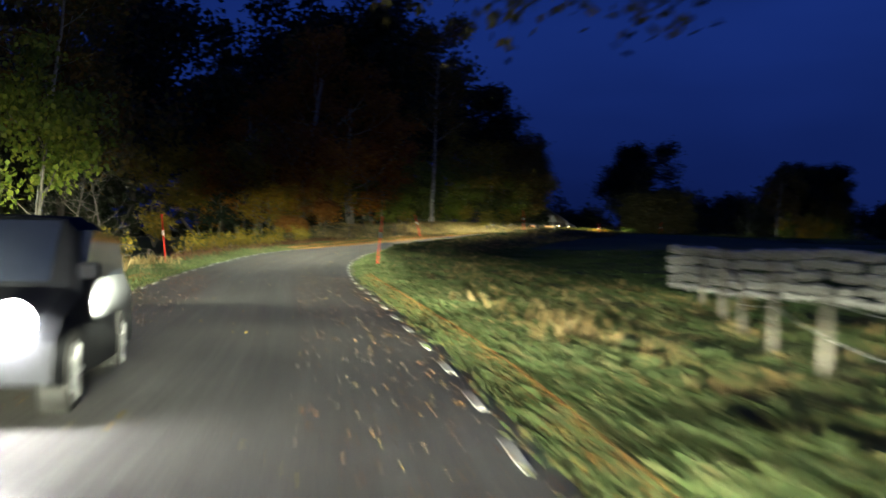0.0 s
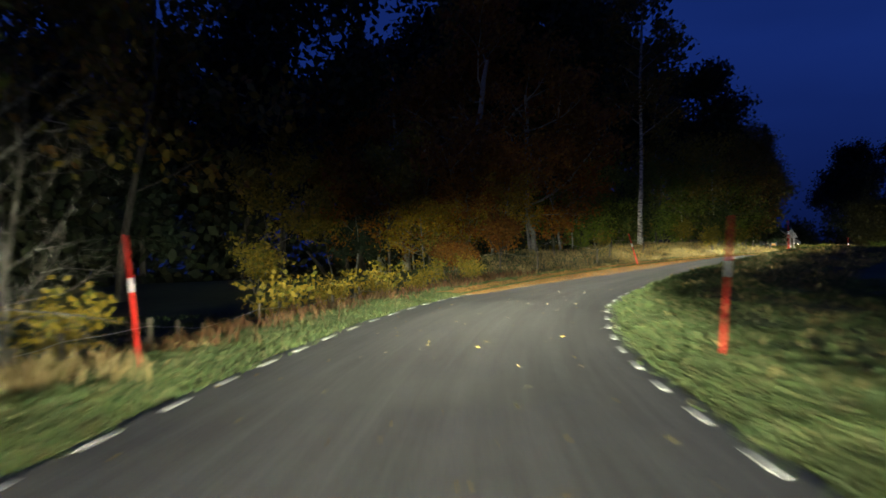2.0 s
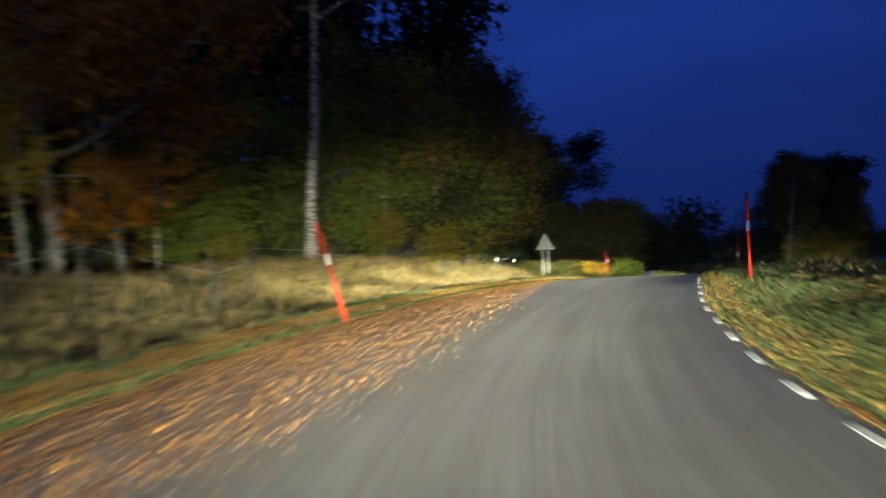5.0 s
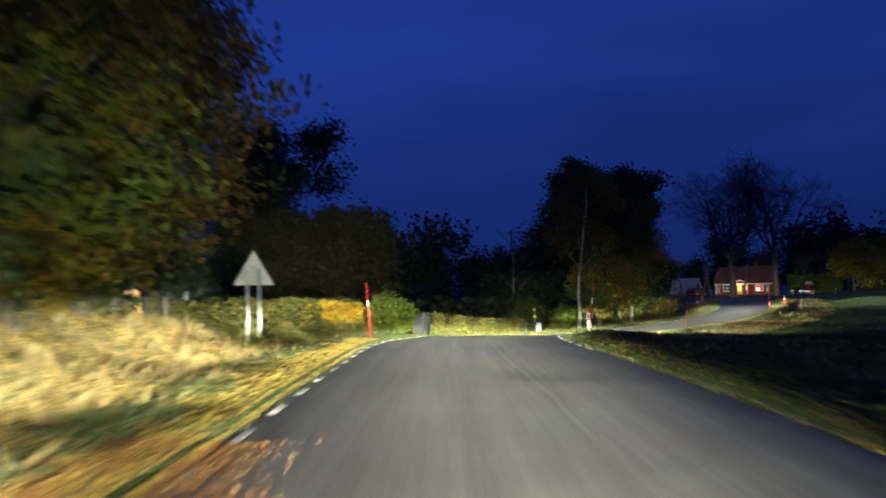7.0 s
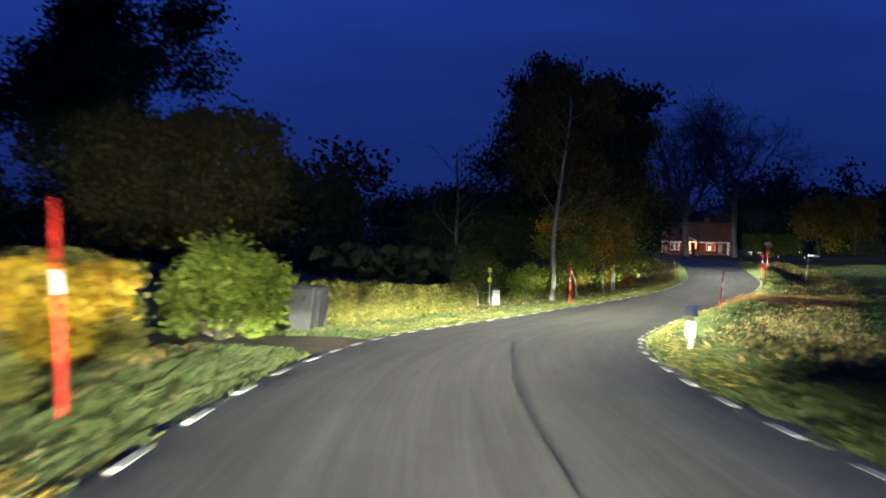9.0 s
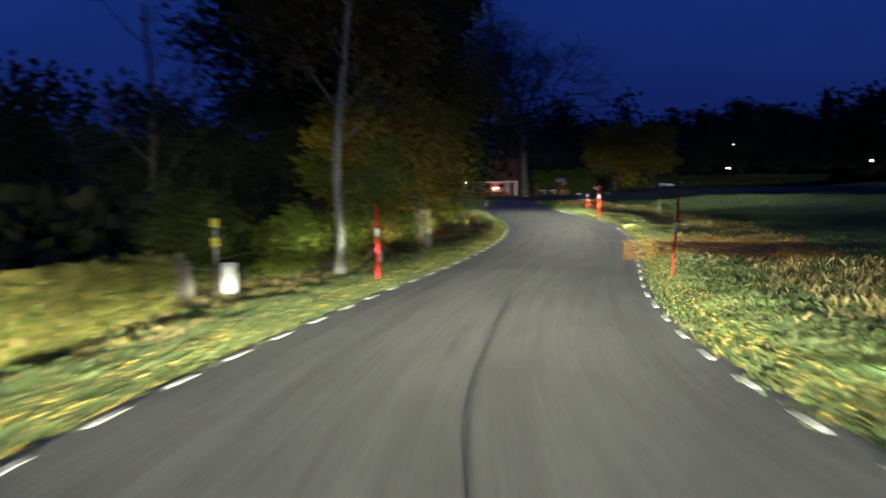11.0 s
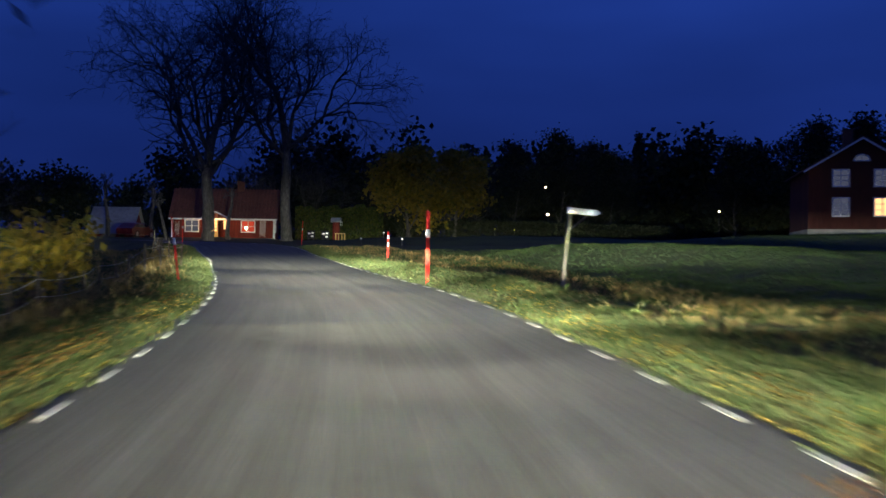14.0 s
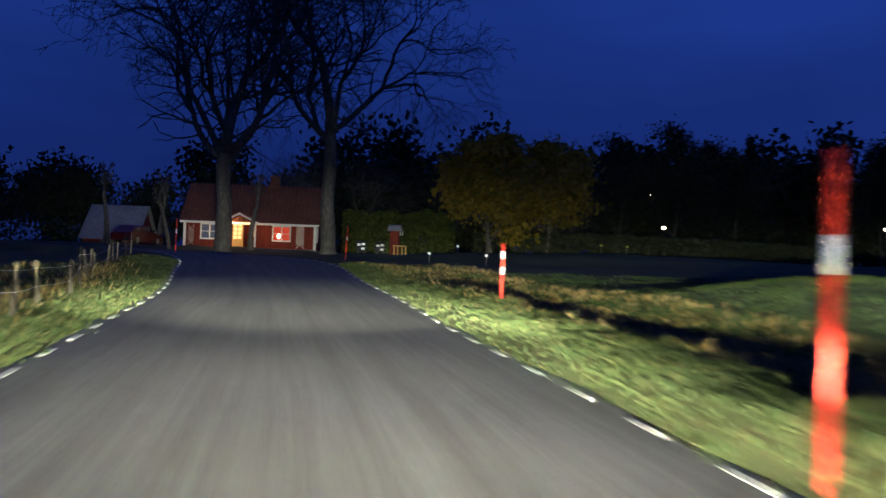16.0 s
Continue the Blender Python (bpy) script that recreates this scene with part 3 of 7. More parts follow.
def tree_kind(key, seed, height, radius, plan, bark, leaf=None, per_tip=10, size=0.16, cloud=0.55, droop=0.0, wander=0.16, flare=True, lean=(0, 0), crown_low=0.0, thin=0.0, stout=0.42):
    """Builds the two meshes of a kind of tree once."""
    rng = np.random.default_rng(seed)
    segs, tips = grow(rng, height, radius, plan, droop, wander, lean, stout)
    segs[:, 6:] = np.maximum(segs[:, 6:], thin)
    if flare:
        segs = np.vstack([segs, [(0, 0, -0.4, 0.0, 0.0, 0.25, radius * 1.7, radius * 1.22)], [(0, 0, 0.25, *segs[0, 3:6] * 0.6, radius * 1.22, radius * 0.98)]])
    v, f = tubes(segs, wood_sides)
    TREES[key] = (npmesh("trunk", v, f, bark, True), None)
    if leaf:
        tips = tips[tips[:, 2] > crown_low]
        p = np.repeat(tips, per_tip, 0) + rng.normal(size=(len(tips) * per_tip, 3)) * cloud * np.array([1, 1, 0.75])
        v, f = quads(p, size, rng)
        TREES[key] = (TREES[key][0], npmesh("crown", v, f, leaf))


def forked_kind(key, seed, stem, radius, reach, levels, bark, spread=32, first=5):
    """A leafless crown: a bare stem, big limbs that sweep out and up, each forking again and again down to fine twigs."""
    r = np.random.default_rng(seed)
    segs, twigs = [], []

    def run(p, d, length, rad, level):
        steps = 5 if level < 2 else 4 if level < 4 else 3
        q_prev, d_now = p, d
        kinks = []
        for i in range(steps):
            pull = np.array([0, 0, 0.17 if level < 3 else 0.05 if level < 5 else -0.05])
            d_now = d_now + r.normal(size=3) * (0.13 if level < 2 else 0.20) + pull
            d_now = d_now / np.linalg.norm(d_now)
            q = q_prev + d_now * length / steps
            f0, f1 = i / steps, (i + 1) / steps
            (segs if level < 2 else twigs).append((*q_prev, *q, max(0.013, rad * (1 - 0.34 * f0)), max(0.012, rad * (1 - 0.34 * f1))))
            q_prev = q
            kinks.append((q, d_now.copy()))
        if level >= levels:
            return
        for c in range(3 if level in (1, 2, 4) else 2):
            turn = np.cross(d_now, r.normal(size=3))
            turn /= np.linalg.norm(turn)
            a = radians(spread) * r.uniform(0.45, 1.25)
            run(q_prev, d_now * math.cos(a) + turn * math.sin(a), length * r.uniform(0.62, 0.86), rad * r.uniform(0.52, 0.68), level + 1)
        if level < levels - 1:
            for q, dd in kinks[1:-1]:
                if r.random() < 0.9:
                    turn = np.cross(dd, r.normal(size=3))
                    turn /= np.linalg.norm(turn)
                    a = radians(r.uniform(45, 75))
                    run(q, dd * math.cos(a) + turn * math.sin(a), length * r.uniform(0.36, 0.55), rad * r.uniform(0.26, 0.38), max(level + 2, levels - 2))

    top = np.zeros(3)
    lean = r.normal(size=2) * 0.03
    for i in range(6):
        nxt = np.array([lean[0] * stem * (i + 1) / 6 + 0.06 * r.normal(), lean[1] * stem * (i + 1) / 6 + 0.06 * r.normal(), stem * (i + 1) / 6])
        segs.append((*top, *nxt, radius * (1 - 0.05 * i), radius * (1 - 0.05 * (i + 1))))
        top = nxt
    for c in range(first):
        a, open_by = 2 * math.pi * (c + r.uniform(-0.25, 0.25)) / max(1, first - 1), radians(r.uniform(38, 68)) if c < first - 1 else radians(8)
        base = top * (0.82 + 0.18 * c / first) if c < first - 1 else top
        run(base, np.array([math.cos(a) * math.sin(open_by), math.sin(a) * math.sin(open_by), math.cos(open_by)]), reach * r.uniform(0.85, 1.15), radius * (0.42 if c < first - 1 else 0.66), 1)
    segs.append((0, 0, -0.4, 0, 0, 0.3, radius * 1.6, radius * 1.15))
    TREES[key] = (npmesh("trunk", *tubes(np.array(segs), wood_sides), bark, True), npmesh("crown", *tubes(np.array(twigs), wood_sides), bark, True))


def tree(key, name, x, y, label, category="tree", yaw=0.0, scale=1.0, group="", sink=0.05, z=None, stretch=1.0):
    t = thing(name, x, y, (gz(x, y) if z is None else z) - sink, yaw, label, category, group)
    t.scale = (scale, scale, scale * stretch)
    part("trunk", TREES[key][0], None, t)
    if TREES[key][1]:
        part("crown", TREES[key][1], None, t)
    return t


def tuft_mesh(name, pts, heights, rng, mat, blades=6, width=0.012, splay=0.45, loose=0.10):
    """Grass: blades of two triangles in tufts at the points."""
    n = len(pts)
    p = np.repeat(pts, blades, 0) + np.column_stack([rng.normal(size=(n * blades, 2)) * loose, np.zeros(n * blades)])
    h = np.repeat(heights, blades) * (0.55 + 0.7 * rng.random(n * blades))
    a = rng.random(n * blades) * 2 * np.pi
    out = np.column_stack([np.cos(a), np.sin(a), np.zeros(n * blades)])
    side = np.column_stack([-np.sin(a), np.cos(a), np.zeros(n * blades)])
    w = (width * (0.7 + 0.8 * rng.random(n * blades)))[:, None]
    s1 = splay * (0.3 + rng.random(n * blades))
    mid = p + out * (h * s1 * 0.35)[:, None] + np.array([0, 0, 1.0]) * (h * 0.6)[:, None]
    tip = p + out * (h * s1)[:, None] + np.array([0, 0, 1.0]) * (h * (1 - 0.25 * s1))[:, None]
    v = np.stack([p - side * w, p + side * w, mid + side * w * 0.9, tip], 1).reshape(-1, 3)
    b = 4 * np.arange(n * blades)[:, None]
    f = np.concatenate([b + np.array([[0, 1, 2]]), b + np.array([[0, 2, 3]])], 0)
    return npmesh(name, v, f, mat)

# ---- ground: one sheet to the horizon ----
def spaced(lo, hi, step):
    core = np.arange(lo, hi + step, step)
    out = step * np.cumsum(1.32 ** np.arange(1, 24))
    return np.concatenate([lo - out[::-1], core, hi + out])


gx, gy = np.meshgrid(spaced(-60, 170, 2.0), spaced(-80, 230, 2.0))
gs, goff = locate(gx, gy)
gh = ground_z(gx, gy)
e_out = np.abs(goff) - half_at(gs) - 0.28
gh = gh - 0.4 * (1 - bump_fn(e_out, 3.6, 5.6))
rows_n, cols_n = gx.shape
ii = np.arange(rows_n * cols_n).reshape(rows_n, cols_n)
gf = np.stack([ii[:-1, :-1], ii[:-1, 1:], ii[1:, 1:], ii[1:, :-1]], -1).reshape(-1, 4)
tagged(new("ground", npmesh("ground", np.column_stack([gx.ravel(), gy.ravel(), gh.ravel()]), gf, SOIL, True)), "dark autumn meadow ground under the dusk sky", "ground", kind="structure")

# ---- road ----
ROAD_S = np.arange(-38.0, 286.0, 1.0)


def ribbon(name, s_vals, offs, lift, mat, smooth=True):
    """A strip along the road; offs(s) gives the cross places, lift(s, off) the height over the plain road."""
    q, d = spline_at(s_vals)
    o = np.stack([offs(s) for s in s_vals])
    x = q[:, None, 0] + d[:, None, 1] * o
    y = q[:, None, 1] - d[:, None, 0] * o
    z = base_z(x, y) + lift(np.repeat(s_vals[:, None], o.shape[1], 1), o)
    n, m = o.shape
    i = np.arange(n * m).reshape(n, m)
    f = np.stack([i[:-1, :-1], i[:-1, 1:], i[1:, 1:], i[1:, :-1]], -1).reshape(-1, 4)
    me = npmesh(name, np.stack([x, y, z], -1).reshape(-1, 3), f, mat, smooth)
    uv = np.stack([o, np.repeat(s_vals[:, None], m, 1)], -1).reshape(-1, 2)
    me.uv_layers.new(name="lane").data.foreach_set("uv", uv[f.ravel()].astype(np.float32).ravel())
    return me


def road_lift(s, o):
    h = half_at(s)
    edge = np.abs(o) - h - 0.2
    return 0.035 * (1 - (o / h) ** 2).clip(0, 1) + 0.012 - 0.12 * bump_fn(edge, 0.0, 0.14)


def road_offs(s):
    h = float(half_at(s))
    ragged = 0.10 * math.sin(s * 1.7) * math.sin(s * 0.53) + 0.05 * math.sin(s * 4.1)
    return np.concatenate([[-h - 0.36 - ragged, -h - 0.22 - ragged], np.linspace(-h, h, 13), [h + 0.22 + ragged, h + 0.36 + ragged]])


road = tagged(new("road", ribbon("road", ROAD_S, road_offs, road_lift, ASPHALT)), "worn grey asphalt country road with broken white edge lines", "road", kind="structure")


def seam(s0, s1, off0, off1, width):
    ss = np.arange(s0, s1, 1.0)
    wob = {float(s): off0 + (off1 - off0) * (s - s0) / (s1 - s0) + 0.03 * math.sin(s * 0.5) + 0.015 * math.sin(s * 1.9) for s in ss}
    def fade(s):
        return min(1.0, 0.12 + (s - s0) / 7.0, 0.12 + (s1 - s) / 7.0) * (0.8 + 0.3 * math.sin(s * 0.8) * math.sin(s * 0.31))
    return ribbon("tar_seam", ss, lambda s: np.array([wob[float(s)] - 0.5 * width * fade(s), wob[float(s)] + 0.5 * width * fade(s)]), lambda s, o: road_lift(s, o) + 0.012, TAR)


part("tar_seam", seam(96, 190, 0.55, 0.0, 0.085), TAR, road, "dark tar joint along the lane")
part("tar_seam", seam(34, 56, 0.1, 0.3, 0.04), TAR, road, "dark tar joint along the lane")



def stain(s, off, length, width, seed):
    """A ragged dark oil or damp mark on the asphalt."""
    r = random.Random(seed)
    ss = np.linspace(s - length / 2, s + length / 2, 7)
    wob = {float(a): (off + r.uniform(-0.05, 0.05), width * (0.25 + 0.75 * math.sin(math.pi * (i + 0.5) / 7)) * r.uniform(0.6, 1.0)) for i, a in enumerate(ss)}
    return ribbon("stain", ss, lambda a: wob[float(a)][0] + wob[float(a)][1] * np.array([-0.5, 0.0, 0.5]), lambda a, o: road_lift(a, o) + 0.005, TAR)


part("stain", stain(191.1, -1.25, 0.55, 0.6, 3), TAR, road, "dark stain on the asphalt")
part("stain", stain(191.7, -1.0, 0.4, 0.45, 4), TAR, road, "dark stain on the asphalt")
part("stain", stain(162.0, 0.9, 0.6, 0.3, 5), TAR, road, "dark stain on the asphalt")

# broken edge lines
dash_bm = bmesh.new()
for k in range(4):
    box(-0.040, -0.40 + 0.20 * k, -0.012, 0.040, -0.40 + 0.20 * (k + 1), 0.006, 0, dash_bm)
bmesh.ops.remove_doubles(dash_bm, verts=dash_bm.verts, dist=1e-4)
dash_me = from_bm("edge_dash", dash_bm, LINE)


def edge_dashes(side, s_ref, lo, hi):
    """Dashes 0.88 m long every 2.05 m along one edge, one of them at s_ref."""
    fine = np.arange(lo, hi, 0.25)
    q, d = spline_at(fine)
    h = half_at(fine)
    px, py = q[:, 0] + d[:, 1] * side * h, q[:, 1] - d[:, 0] * side * h
    arc = np.concatenate([[0], np.cumsum(np.hypot(np.diff(px), np.diff(py)))])
    a_ref = np.interp(s_ref, fine, arc)
    for a in np.arange(a_ref % 2.05, arc[-1], 2.05):
        s = float(np.interp(a, arc, fine))
        if (side < 0 and 72 < s < 97) or (side > 0 and 96 < s < 113):
            continue
        x, y = at(s, side * float(half_at(s)))
        xb, yb = at(s + 0.4, side * float(half_at(s + 0.4)))
        xa, ya = at(s - 0.4, side * float(half_at(s - 0.4)))
        z = float(base_z(np.array([x]), np.array([y]))[0]) + 0.016
        zb, za = (float(base_z(np.array([u]), np.array([v]))[0]) for u, v in ((xb, yb), (xa, ya)))
        ob = part("edge_dash", dash_me, None, road)
        run = math.hypot(xb - xa, yb - ya)
        ob.matrix_world = pose(x, y, z, math.degrees(math.atan2(zb - za, run)), 0, math.degrees(math.atan2(-(xb - xa), yb - ya)))


edge_dashes(-1, 183.5, -10, 262)
edge_dashes(1, 183.4, -10, 262)

# ---- verges ----
def verge_offs(side):
    e = np.array([0.0, 0.15, 0.35, 0.6, 0.9, 1.3, 1.8, 2.4, 3.0, 3.7, 4.5, 5.4, 6.2, 6.8])

    def offs(s):
        o = side * (float(half_at(s)) + 0.2 + e)
        return o if side > 0 else o[::-1]
    return offs


def verge_lift(s, o):
    e = np.abs(o) - half_at(s) - 0.2
    lump = 0.03 * np.sin(s * 2.1 + o) * np.sin(o * 3.3 + s * 0.7) * bump_fn(e, 0.2, 0.8)
    return profile(s, o) + lump - 0.018 * (1 - bump_fn(e, 0.0, 0.3)) - 0.45 * bump_fn(e, 6.1, 6.8)


for side, word in ((-1, "left"), (1, "right")):
    tagged(new("verge_" + word, ribbon("verge", ROAD_S, verge_offs(side), verge_lift, VERGE)), "grassy road verge with fallen leaves", "verge", kind="structure")


def scatter(rng, n, s0, s1, side, e0, e1, bias=1.0):
    """Points on the verge: n over road metres s0 to s1, e0 to e1 beyond the asphalt edge."""
    s = s0 + (s1 - s0) * rng.random(n)
    e = e0 + (e1 - e0) * rng.random(n) ** bias
    o = side * (half_at(s) + 0.25 + e)
    q, d = spline_at(s)
    x, y = q[:, 0] + d[:, 1] * o, q[:, 1] - d[:, 0] * o
    z = base_z(x, y) + np.where(e < 6.3, verge_lift(s, o), profile(s, o))
    return np.column_stack([x, y, z]), s, e


rng = np.random.default_rng(5)
for side in (-1, 1):
    pts, s, e = scatter(rng, 24000, -12, 250, side, 1.0, 6.2, 1.3)
    keep = ~((side < 0) & (s > 132) & (s < 136.5)) & ~((side > 0) & (s > 172) & (s < 181) & (e > 0.4))
    clump = 0.6 + 0.5 * np.sin(pts[:, 0] * 1.3) * np.sin(pts[:, 1] * 1.1) + 0.35 * np.sin(pts[:, 0] * 4.1 + pts[:, 1] * 3.7)
    h = 0.07 + 0.11 * np.clip(clump, 0.1, 1.6)
    dry = (rng.random(len(pts)) / np.where((side > 0) & (s < 60), 0.4, 1.0) < 0.10 + 0.25 * bump_fn(e, 1.5, 4) + (0.35 if side < 0 else 0.0) * bump_fn(s, 70, 85) * (1 - bump_fn(s, 120, 132)) * bump_fn(e, 1, 2))
    g = keep & ~dry
    tagged(new("verge_grass", tuft_mesh("verge_grass", pts[g], h[g], rng, GRASS, 5, 0.011, 0.8, 0.13)), "short green roadside grass", "grass", kind="stuff")
    g = keep & dry
    tagged(new("dry_grass", tuft_mesh("dry_grass", pts[g], h[g] * 1.3, rng, STRAW, 6, 0.008, 0.6, 0.15)), "pale dry grass tufts on the verge", "grass", kind="stuff")


for side in (-1, 1):
    pts, s, e = scatter(rng, 36000, -12, 250, side, -0.05, 1.5, 0.9)
    keep = ~((side < 0) & (s > 132) & (s < 136.5)) & ~((side > 0) & (s > 173) & (s < 181) & (e > 0.3))
    clump = 0.6 + 0.4 * np.sin(pts[:, 0] * 1.7) * np.sin(pts[:, 1] * 1.3) + 0.3 * np.sin(pts[:, 0] * 5.1 + pts[:, 1] * 4.7)
    h = (0.065 + 0.08 * np.clip(clump, 0.45, 1.4)) * (0.7 + 0.6 * bump_fn(e, 0.1, 0.9))
    tagged(new("edge_grass", tuft_mesh("edge_grass", pts[keep], h[keep], rng, GRASS, 4, 0.013, 0.9, 0.12)), "dense short grass along the asphalt", "grass", kind="stuff")


def tall_grass(name, seed, centres, spread, n, height, mat, label, blades=9):
    r = np.random.default_rng(seed)
    c = np.array(centres)[r.integers(0, len(centres), n)]
    p = c + r.normal(size=(n, 2)) * spread
    s, o = locate(p[:, 0], p[:, 1])
    p = p[np.abs(o) > half_at(s) + 1.0]
    n = len(p)
    z = ground_z(p[:, 0], p[:, 1])
    return tagged(new(name, tuft_mesh(name, np.column_stack([p, z - 0.02]), np.full(n, height), r, mat, blades, 0.006, 0.4, 0.26)), label, "grass", kind="stuff")


wood_edge = [at(s, -half_at(s) - 2.5 - 0.5 * math.sin(s)) for s in np.arange(14, 37, 1.5)]
tall_grass("straw_clumps", 11, wood_edge, 0.5, 260, 0.5, STRAW, "tall pale straw at the wood's edge")
tall_grass("brown_bracken", 12, [at(s, -half_at(s) - 3.0 - 0.4 * math.sin(s * 2)) for s in np.arange(40, 72, 1.2)], 0.8, 620, 0.42, BRACKEN, "brown withered bracken along the ditch")
tall_grass("bank_straw", 13, [at(s, -half_at(s) - 3.4 - 1.2 * math.sin(s * 1.7)) for s in np.arange(74, 118, 1.0)], 1.0, 800, 0.28, STRAW, "yellowed grass on the roadside bank")
tall_grass("verge_straw", 14, [at(s, half_at(s) + 1.3 + 0.4 * math.sin(s * 2)) for s in np.arange(184, 240, 3.3)] + [at(s, half_at(s) + 1.6) for s in (2, 4, 9, 11, 14)], 0.7, 90, 0.22, STRAW, "dry straw tussocks beside the meadow")
tall_grass("pale_straw", 16, [at(s, half_at(s) + 1.7 + 0.4 * math.sin(s * 3)) for s in (12.5, 13.6, 15.0, 16.2, 18.0)], 0.16, 9, 0.40, STRAW, "tall pale straw clumps beside the stone wall", 10)
tall_grass("fence_straw", 15, [at(s, -half_at(s) - 2.4) for s in np.arange(186, 240, 1.2)], 0.5, 300, 0.36, STRAW, "dry straw along the fence line")


def field_grass(name, seed, s0, s1, side, e0, e1, n, height, label):
    r = np.random.default_rng(seed)
    pts, s, e = scatter(r, n, s0, s1, side, e0, e1, 1.5)
    pts[:, 2] = ground_z(pts[:, 0], pts[:, 1]) - 0.02
    return tagged(new(name, tuft_mesh(name, pts, np.full(len(pts), height), r, MEADOW, 5, 0.013, 0.9, 0.26)), label, "grass", kind="stuff")


field_grass("meadow_grass", 21, -8, 64, 1, 5.0, 30, 12000, 0.15, "dark meadow grass beyond the verge")
field_grass("meadow_grass", 22, 138, 246, 1, 4.2, 42, 36000, 0.12, "mown meadow grass by the lane")
field_grass("meadow_grass", 26, 150, 250, 1, 36, 84, 15000, 0.16, "dim far meadow grass towards the houses")
field_grass("meadow_grass", 24, 100, 138, 1, 5.0, 30, 6000, 0.14, "dark meadow grass beyond the verge")
field_grass("pasture_grass", 23, 22, 60, -1, 4.5, 26, 9000, 0.16, "dim grass of the wet pasture")
field_grass("pasture_grass", 25, 186, 240, -1, 4.0, 22, 6000, 0.14, "dim grass behind the lane fence")


# ---- fallen leaves ----
def litter(name, seed, n, s0, s1, o0, o1, mat, label, size=0.055, bias=None):
    r = np.random.default_rng(seed)
    s = s0 + (s1 - s0) * r.random(n)
    f = r.random(n) if bias is None else r.random(n) ** bias
    o = o0(s) + (o1(s) - o0(s)) * f
    q, d = spline_at(s)
    x, y = q[:, 0] + d[:, 1] * o, q[:, 1] - d[:, 0] * o
    on_road = np.abs(o) < half_at(s) + 0.25
    z = base_z(x, y) + np.where(on_road, road_lift(s, o), verge_lift(s, o) + 0.085) + 0.012 + 0.012 * r.random(n)
    v, f4 = quads(np.column_stack([x, y, z]), size, r, 0.0, 1.35, 0.7)
    c = np.repeat(np.column_stack([x, y, z]), 4, 0)
    v[:, 2] = c[:, 2] + (v[:, 2] - c[:, 2]) * 0.22
    return tagged(new(name, npmesh(name, v, f4, mat)), label, "leaves", kind="stuff")


litter("fallen_leaves", 31, 5200, -8, 30, lambda s: half_at(s) + 0.55, lambda s: half_at(s) - 1.5, FALLEN, "brown fallen leaves along the road edge", size=0.036, bias=4.2)
litter("fallen_leaves", 32, 3200, 4, 30, lambda s: -half_at(s) - 0.8, lambda s: -half_at(s) + 1.4, FALLEN, "brown fallen leaves along the road edge", size=0.038, bias=3.0)
litter("scattered_leaves", 33, 260, -6, 60, lambda s: -half_at(s), lambda s: half_at(s), FALLEN_YELLOW, "single leaves strewn over the asphalt")
litter("leaf_drift", 34, 64000, 58, 100, lambda s: -half_at(s) - 1.0, lambda s: -half_at(s) + 0.4 + 2.2 * bump_fn(s, 58, 76) * (1 - bump_fn(s, 78, 100)) + 0.45 * np.sin(s * 371.3) * np.sin(s * 917.7), FALLEN, "rust-coloured leaf drift under the beeches", size=0.046, bias=2.3)
litter("leaf_drift", 35, 40000, 86, 122, lambda s: -half_at(s) - 0.12, lambda s: -half_at(s) - 5.5, FALLEN_YELLOW, "yellow leaf carpet on the bank", size=0.065, bias=1.1)
litter("leaf_edge", 41, 9000, 62, 100, lambda s: half_at(s) + 0.12, lambda s: half_at(s) + 2.4, FALLEN, "brown and yellow leaves in the verge grass", bias=1.5)
litter("leaf_edge", 36, 4500, 64, 118, lambda s: half_at(s) + 0.05, lambda s: half_at(s) + 1.2, FALLEN_YELLOW, "yellow leaves lining the verge")
litter("leaf_edge", 37, 2600, 128, 200, lambda s: half_at(s) + 0.1, lambda s: half_at(s) + 1.0, FALLEN_YELLOW, "yellow leaves lining the verge")
litter("leaf_edge", 38, 2200, 138, 200, lambda s: -half_at(s) - 0.9, lambda s: -half_at(s) - 0.1, FALLEN_YELLOW, "yellow leaves lining the verge")
litter("leaf_drift", 39, 15000, 171, 183, lambda s: half_at(s) - 0.4, lambda s: half_at(s) + 6.0, FALLEN, "brown leaves on the field entrance")
litter("fallen_leaves", 40, 900, 185, 200, lambda s: -half_at(s) - 1.6, lambda s: -half_at(s) - 0.5, FALLEN, "rust leaves in the ditch grass")

# gravel of the two entrances
def apron(name, s0, s1, side, reach, label):
    ss = np.arange(s0, s1 + 0.5, 0.5)
    me = ribbon(name, ss, lambda s: np.sort(side * (float(half_at(s)) + np.array([0.1, 0.6, 1.5, 2.5, 3.5, reach]))), lambda s, o: verge_lift(s, o) + 0.03, GRAVEL)
    return tagged(new(name, me), label, "driveway", kind="structure")


apron("driveway_apron", 132.5, 136.5, -1, 5.5, "gravel driveway opening beside the bins")
apron("field_entrance", 173.0, 181.0, 1, 6.1, "leaf-strewn gravel field entrance")


